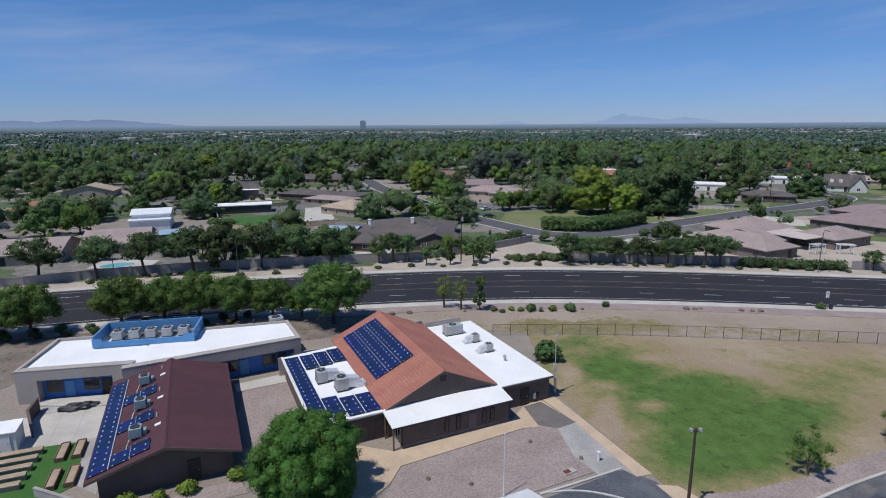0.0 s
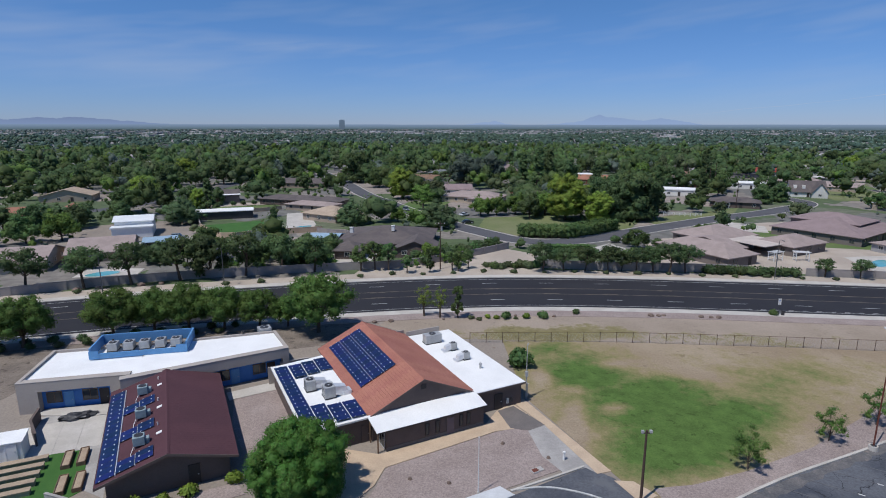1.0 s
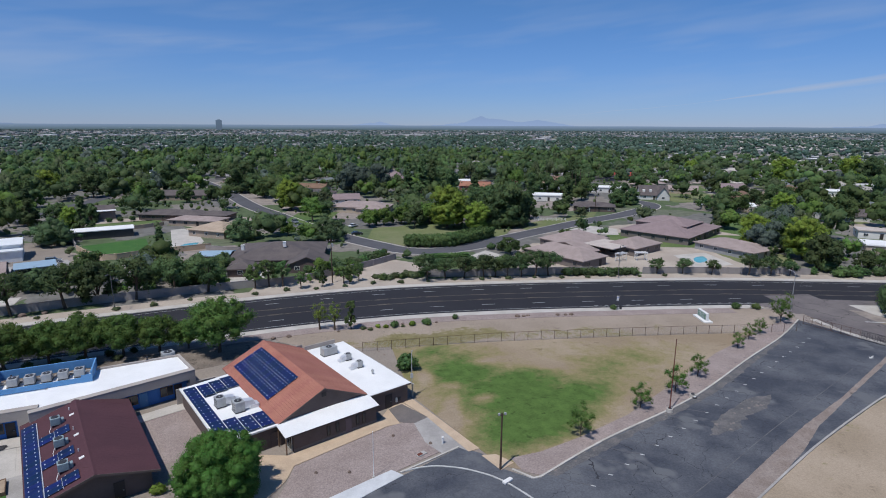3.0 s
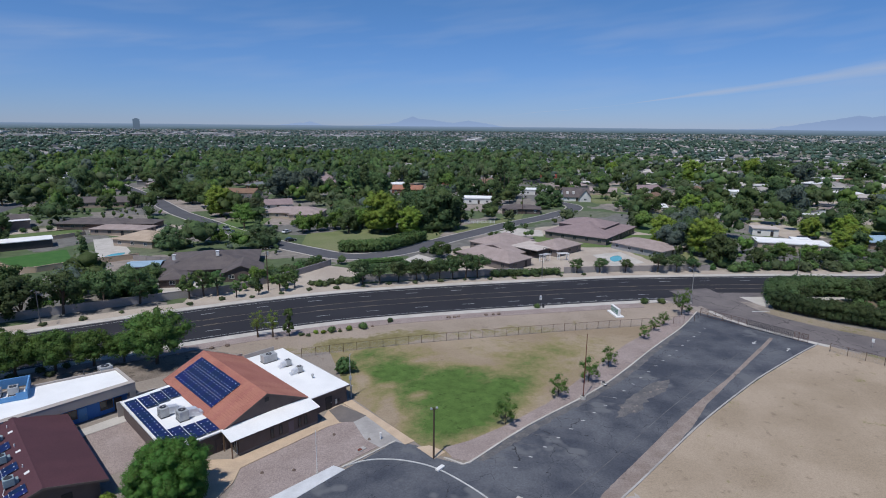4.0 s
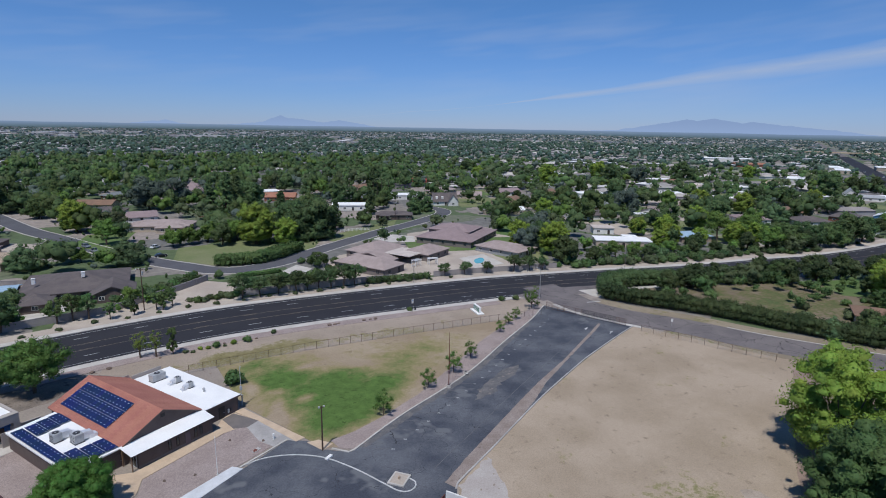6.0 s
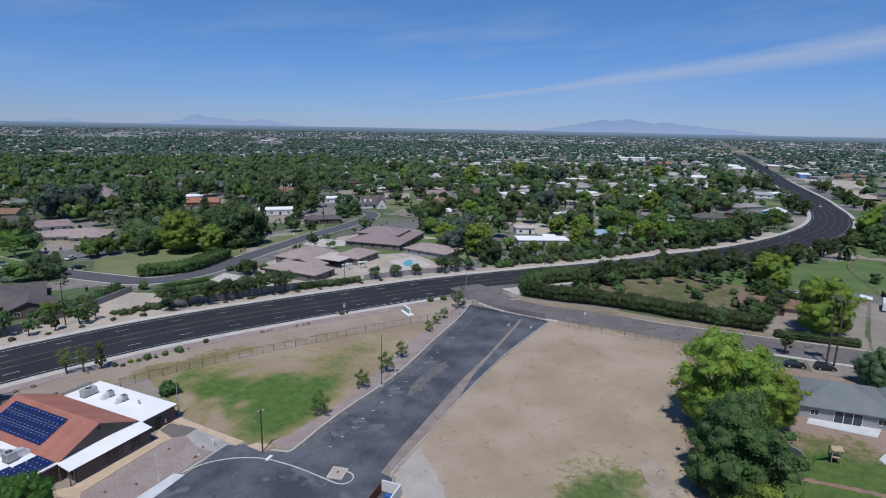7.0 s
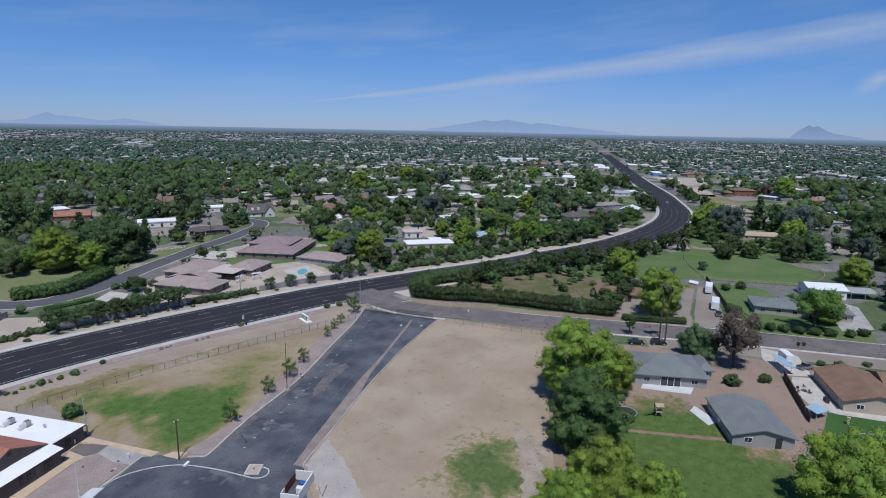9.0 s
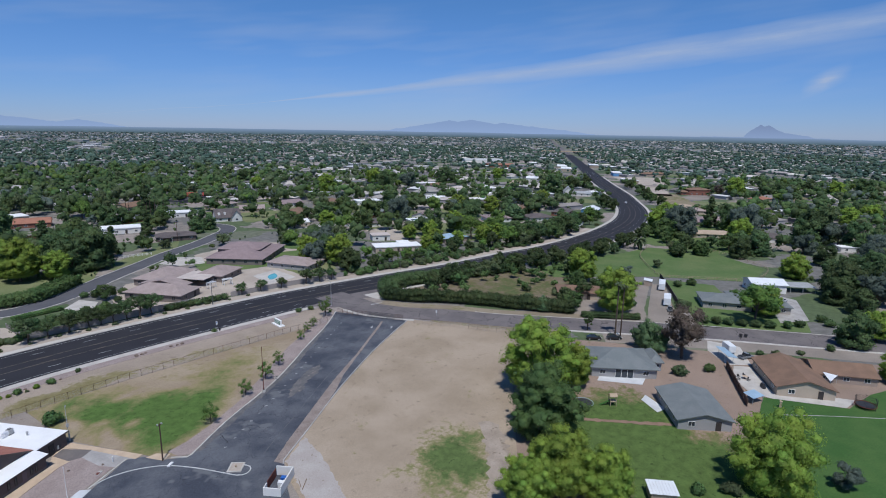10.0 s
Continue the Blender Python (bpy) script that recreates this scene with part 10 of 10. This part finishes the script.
def clear_of_yards(p):
    m = np.ones(len(p), bool)
    for q in h4:
        u = -q / np.hypot(*q)
        rel = p - q
        a, b = rel @ u, np.abs(rel[:, 0] * u[1] - rel[:, 1] * u[0])
        m &= ~((a > -30) & (a < 260) & (b < 48))
    return m


p2, p3 = p2[clear_of_yards(p2)], p3[clear_of_yards(p3)]
# trees and bushes in the gardens behind the far pavement
edge = []
for i in range(230):
    p = ROAD[int(rg.integers(0, len(ROAD)))]
    if not 140 < p.x < 400:
        continue
    q = ROAD[ROAD.index(p) + 1]
    d = (q - p).normalized()
    o = rg.uniform(19, 46)
    edge.append((p.x - d.y * o + rg.uniform(-4, 4), p.y + d.x * o))
edge = np.array([e for e in edge if free(e[0], e[1], -3)])
woodland("garden_trees", "garden trees and bushes behind the far pavement", [far_trees(edge[::2], 2.0, 5.0, 160, 0.26, 4, 1.1, 0.5), far_trees(edge[1::2], 4.5, 9.5, 360, 0.3, 9, 1.0, 0.5)], LEAF["lime"])
# trees in the gardens behind the block wall
back = []
while len(back) < 44:
    x = rg.uniform(-50, 14)
    p = min(ROAD, key=lambda q: abs(q.x - x))
    y = p.y + rg.uniform(22, 38)
    if all((x - a) ** 2 + (y - b) ** 2 > r * r for a, b, r in ((-10, 160, 18), (-92, 155, 14), (-103, 135, 18), (-78, 132, 8), (-66, 136, 5), (-30, 167, 7), (-14, 146, 9))):
        back.append((x, y))
back = np.array(back)
woodland("garden_trees", "lush garden trees behind the block wall", [far_trees(back[::3], 3.0, 6.0, 330, 0.22, 7, 1.25, 0.5)], LEAF["sage"])
woodland("garden_trees", "dark garden trees behind the block wall", [far_trees(back[1::3], 3.5, 7.0, 380, 0.24, 8, 1.2, 0.5)], LEAF["mid"])
woodland("garden_trees", "low garden bushes behind the block wall", [far_trees(back[2::3], 1.5, 3.5, 200, 0.2, 5, 1.4, 0.5)], LEAF["lime"])
# dense bushes and trees inside the corner between road and side street
inner = []
while len(inner) < 30:
    u, v = rg.random(), rg.random()
    x = 134 + 78 * u
    lo, hi = 70 - 34 * min(1, u * 2.2), 78 - 28 * u
    inner.append((x, lo + (hi - lo) * v ** 0.7 - 1.5))
inner = np.array(inner)
woodland("corner_thicket", "dense green bushes and trees inside the hedged corner", [far_trees(inner[::2], 2.5, 5.0, 240, 0.24, 5, 1.3, 0.55), far_trees(inner[1::2], 3.5, 7.0, 300, 0.26, 7, 1.1, 0.55)], LEAF["mid"])
# the highest old trees stand out of the canopy
high = np.random.default_rng(5).random(len(p0)) < 0.16
high &= tall & (np.arctan2(p0[:, 1], p0[:, 0]) > radians(63)) & np.array([free(x, y, 7.0) for x, y in p0]) & (np.hypot(p0[:, 0], p0[:, 1]) > 235)
higher = (np.random.default_rng(6).random(len(p1)) < 0.13) & (np.arctan2(p1[:, 1], p1[:, 0]) > radians(58))
kinds = [rg.choice(5, len(p), p=SHARE) for p in (p0, p1, p2, p3)]
for t in range(5):
    k0 = kinds[0] == t
    woodland("garden_trees", "garden trees and shrubs filling the neighbourhood", [far_trees(p0[k0 & ~tall], 1.3, 4.6, 40, 0.26, 2), far_trees(p0[k0 & tall & near & ~high], 7.0, 15.5, 420, 0.36, 10, 1.25, 0.58), far_trees(p0[k0 & tall & ~near & ~high], 7.0, 16.5, 150, 0.55, 7, 1.2, 0.64), far_trees(p0[k0 & high], 14.0, 20.0, 520, 0.46, 14, 0.72, 0.55)], TINTS[t])
    woodland("far_woodland", "suburban trees crowding towards the horizon", [far_trees(p1[(kinds[1] == t) & ~higher], 5.0, 15.5, 26, 1.0, 4, 1.15, 0.7), far_trees(p1[(kinds[1] == t) & higher], 14.0, 20.0, 60, 0.9, 6, 0.8, 0.66)], TINTS[t])
# far crowns wear the leaf colours that have haze mixed in
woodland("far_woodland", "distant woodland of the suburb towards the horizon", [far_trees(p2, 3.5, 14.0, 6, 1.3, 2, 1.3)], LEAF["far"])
woodland("horizon_woodland", "woodland near the horizon, leaves tinted grey-green by painted haze", [far_trees(p3, 5.0, 11.0, 1, 2.0, 1, 1.7)], LEAF["horizon"])


def far_houses(pts, lmin, lmax, pale, name, label, hmul=1.0, roof=None):
    w, r = Shape(), Shape()
    for x, y in pts:
        a = rg.choice([-25, -25, 65, 20]) + rg.uniform(-8, 8)
        c, s = math.cos(radians(a)), math.sin(radians(a))
        L, W, e = rg.uniform(lmin, lmax), rg.uniform(4.5, 7.5) * hmul, 2.9 * hmul
        flat = rg.random() < pale
        top = e + (0.4 if flat else rg.uniform(1.4, 2.4) * hmul)
        P = lambda u, v, z: (x + c * u - s * v, y + s * u + c * v, z)
        w.add([P(-L, -W, 0), P(L, -W, 0), P(L, W, 0), P(-L, W, 0), P(-L, -W, e), P(L, -W, e), P(L, W, e), P(-L, W, e)], [(0, 1, 5, 4), (1, 2, 6, 5), (2, 3, 7, 6), (3, 0, 4, 7)])
        o = 0.5
        if flat:
            r.add([P(-L - o, -W - o, e), P(L + o, -W - o, e), P(L + o, W + o, e), P(-L - o, W + o, e), P(-L - o, -W - o, top), P(L + o, -W - o, top), P(L + o, W + o, top), P(-L - o, W + o, top)],
                  [(4, 5, 6, 7), (0, 1, 5, 4), (1, 2, 6, 5), (2, 3, 7, 6), (3, 0, 4, 7)], 1)
        else:
            r.add([P(-L - o, -W - o, e), P(L + o, -W - o, e), P(L + o, W + o, e), P(-L - o, W + o, e), P(-L + W * 0.8, 0, top), P(L - W * 0.8, 0, top)], [(0, 1, 5, 4), (1, 2, 5), (2, 3, 4, 5), (3, 0, 4)])
    tagged(new(name + "_walls", w.mesh(name, FAR_WALL)), label + ", pale stucco walls", "houses", kind="stuff")
    tagged(new(name + "_roofs", r.mesh(name, [roof or FAR_ROOF, FAR_ROOF_PALE])), label + ", low roofs", "houses", kind="stuff")


h1 = np.concatenate([sector(150, 440, 800, 4, 56), sector(440, 430, 820, -14)])
for x, y, rx, ry in FIELDS:
    h1 = h1[((h1[:, 0] - x) / rx) ** 2 + ((h1[:, 1] - y) / ry) ** 2 > 1.3]
h2 = sector(1900, 820, 2000, -14)
h3 = sector(2300, 2000, 4700, -14)
for p, l0, l1, pale, nm, hm in ((h1, 7, 13, 0.3, "far_house", 1.0), (h2, 7, 15, 0.4, "far_suburb", 1.05), (h3, 9, 22, 0.5, "horizon_suburb", 1.3)):
    p = p[clear_of_road(p, 26)]
    in_east = np.arctan2(p[:, 1], p[:, 0]) < radians(50)
    far_houses(p[~in_east], l0, l1, pale, nm, "low suburban houses among far trees", hm)
    far_houses(p[in_east], l0, l1, pale, nm, "low tan-roofed houses in the open suburb", hm, FAR_ROOF_TAN)

far_houses(h4, 14, 42, 1.0, "far_warehouse", "long low white warehouses near the horizon", 2.2)

# plots of lawn, dirt and paving among the houses in the east
plots = {"yard_lawn": (LAWN, "green lawns among the houses"), "yard_dry": (LAWN_DRY, "half-dry lawns among the houses"), "yard_dirt": (DIRT, "bare dirt yards among the houses"), "yard_sand": (SAND, "pale gravel yards among the houses"), "yard_paving": (CONCRETE_GREY, "grey concrete drives among the houses")}
shapes = {k: Shape() for k in plots}
pp = sector(520, 170, 900, -10, 66)
pp = pp[clear_of_road(pp, 60)]
for i, (x, y) in enumerate(pp):
    if not (beyond_road(x, y) or x > 300) or not all(min((q.x - x) ** 2 + (q.y - y) ** 2 for q in line) > 40 ** 2 for line, _ in LINES):
        continue
    k = list(plots)[int(rg.choice(5, p=[0.25, 0.27, 0.2, 0.16, 0.12]))]
    a = radians(rg.choice([-22, 68]) + rg.uniform(-6, 6))
    c, sn = math.cos(a), math.sin(a)
    L, W = rg.uniform(8, 24), rg.uniform(5, 13) * (0.5 if k == "yard_paving" else 1)
    z = 0.012 + 0.00006 * i
    vs = [(x + c * u * L - sn * v * W, y + sn * u * L + c * v * W, z) for u, v in ((-1, -1), (0, -1.1), (1, -1), (1.06, 0), (1, 1), (0, 1.08), (-1, 1), (-1.05, 0))]
    shapes[k].add(vs, [tuple(range(8))])
for k, (m, lb) in plots.items():
    tagged(new(k, shapes[k].mesh(k, m)), lb, kind="structure")

# the hazy edge of the plain and the mountains, haze painted as a glow
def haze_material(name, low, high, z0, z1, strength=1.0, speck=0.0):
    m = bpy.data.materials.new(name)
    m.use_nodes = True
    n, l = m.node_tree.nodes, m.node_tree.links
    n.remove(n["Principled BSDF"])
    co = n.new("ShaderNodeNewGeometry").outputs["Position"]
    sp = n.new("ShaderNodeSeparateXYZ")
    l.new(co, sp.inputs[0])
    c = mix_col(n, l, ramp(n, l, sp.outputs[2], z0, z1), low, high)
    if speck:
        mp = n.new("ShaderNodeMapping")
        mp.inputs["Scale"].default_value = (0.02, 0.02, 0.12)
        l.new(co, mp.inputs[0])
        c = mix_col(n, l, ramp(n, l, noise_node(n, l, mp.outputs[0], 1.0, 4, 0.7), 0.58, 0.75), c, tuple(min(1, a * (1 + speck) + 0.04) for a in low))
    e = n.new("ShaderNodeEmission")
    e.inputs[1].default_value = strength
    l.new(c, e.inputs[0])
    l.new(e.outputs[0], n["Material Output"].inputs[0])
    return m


def mountain(name, az0, az1, peaks, dist_m, m, label, base=-5.0, power=1.15):
    """A ridge seen from afar between two bearings (degrees, left of north positive); peaks: (bearing, elevation, half width)."""
    s = Shape()
    n = max(24, int(abs(az1 - az0) * 14))
    row0, row1 = [], []
    for i in range(n + 1):
        az = az0 + (az1 - az0) * i / n
        el = 0.0
        for b, e, w in peaks:
            q = abs(az - b) / w
            el = max(el, e * max(0.0, 1 - q) ** power)
        el += 0.07 * noise.noise(Vector((az * 1.3, 0, dist_m))) + 0.04 * noise.noise(Vector((az * 4.5, 2, 0)))
        edge = min(1.0, min(i, n - i) / (n * 0.08))
        top = 46 + dist_m * math.tan(radians(max(0.0, el * edge)))
        x, y = -dist_m * math.sin(radians(az)), dist_m * math.cos(radians(az))
        row0.append((x, y, base))
        row1.append((x, y, top))
    k = n + 1
    s.add(row0 + row1, [(i, i + 1, k + i + 1, k + i) for i in range(n)])
    back = [(x * 1.03, y * 1.03, base) for x, y, z in row0]
    s.add(row1 + back, [(i, i + 1, k + i + 1, k + i) for i in range(n)])
    return tagged(new(name, s.mesh(name, m)), label, kind="structure")


# emitted blue-grey replaces lit surfaces: aerial haze painted on plain, rock and tower
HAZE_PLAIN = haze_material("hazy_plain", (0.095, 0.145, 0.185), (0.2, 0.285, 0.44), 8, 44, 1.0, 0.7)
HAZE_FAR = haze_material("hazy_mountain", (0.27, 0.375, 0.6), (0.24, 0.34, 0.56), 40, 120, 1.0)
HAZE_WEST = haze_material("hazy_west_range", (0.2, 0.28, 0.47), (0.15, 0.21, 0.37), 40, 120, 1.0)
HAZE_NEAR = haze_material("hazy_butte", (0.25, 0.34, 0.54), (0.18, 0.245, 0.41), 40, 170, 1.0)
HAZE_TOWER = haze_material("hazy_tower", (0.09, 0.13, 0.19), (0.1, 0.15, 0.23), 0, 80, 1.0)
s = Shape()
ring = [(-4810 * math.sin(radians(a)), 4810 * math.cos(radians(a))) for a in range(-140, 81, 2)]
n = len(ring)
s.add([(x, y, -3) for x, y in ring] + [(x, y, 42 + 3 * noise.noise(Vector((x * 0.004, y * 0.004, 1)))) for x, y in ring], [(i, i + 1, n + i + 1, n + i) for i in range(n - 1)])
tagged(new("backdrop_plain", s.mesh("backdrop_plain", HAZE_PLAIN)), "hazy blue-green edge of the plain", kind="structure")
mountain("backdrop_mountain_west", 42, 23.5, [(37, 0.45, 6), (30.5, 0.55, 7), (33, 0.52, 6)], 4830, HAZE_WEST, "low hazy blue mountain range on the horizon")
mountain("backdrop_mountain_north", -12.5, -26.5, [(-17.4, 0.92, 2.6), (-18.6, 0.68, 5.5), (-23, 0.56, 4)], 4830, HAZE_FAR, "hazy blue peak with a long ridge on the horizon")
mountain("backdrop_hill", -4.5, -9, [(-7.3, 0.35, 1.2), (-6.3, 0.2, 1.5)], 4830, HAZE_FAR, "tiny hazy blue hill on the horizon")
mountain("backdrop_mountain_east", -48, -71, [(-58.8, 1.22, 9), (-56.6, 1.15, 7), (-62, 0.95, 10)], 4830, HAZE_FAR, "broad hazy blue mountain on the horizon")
mountain("backdrop_butte", -80.5, -90.5, [(-85.3, 1.12, 1.3), (-85.9, 1.05, 1.7), (-87, 0.45, 2.4)], 4820, HAZE_NEAR, "steep butte on the horizon in painted blue haze", power=0.75)
tower = thing("office_tower", pose(-4600 * math.sin(radians(7.9)), 4600 * math.cos(radians(7.9)), 0, 0, 0, 8), "office tower far off on the plain in painted grey haze", "building")
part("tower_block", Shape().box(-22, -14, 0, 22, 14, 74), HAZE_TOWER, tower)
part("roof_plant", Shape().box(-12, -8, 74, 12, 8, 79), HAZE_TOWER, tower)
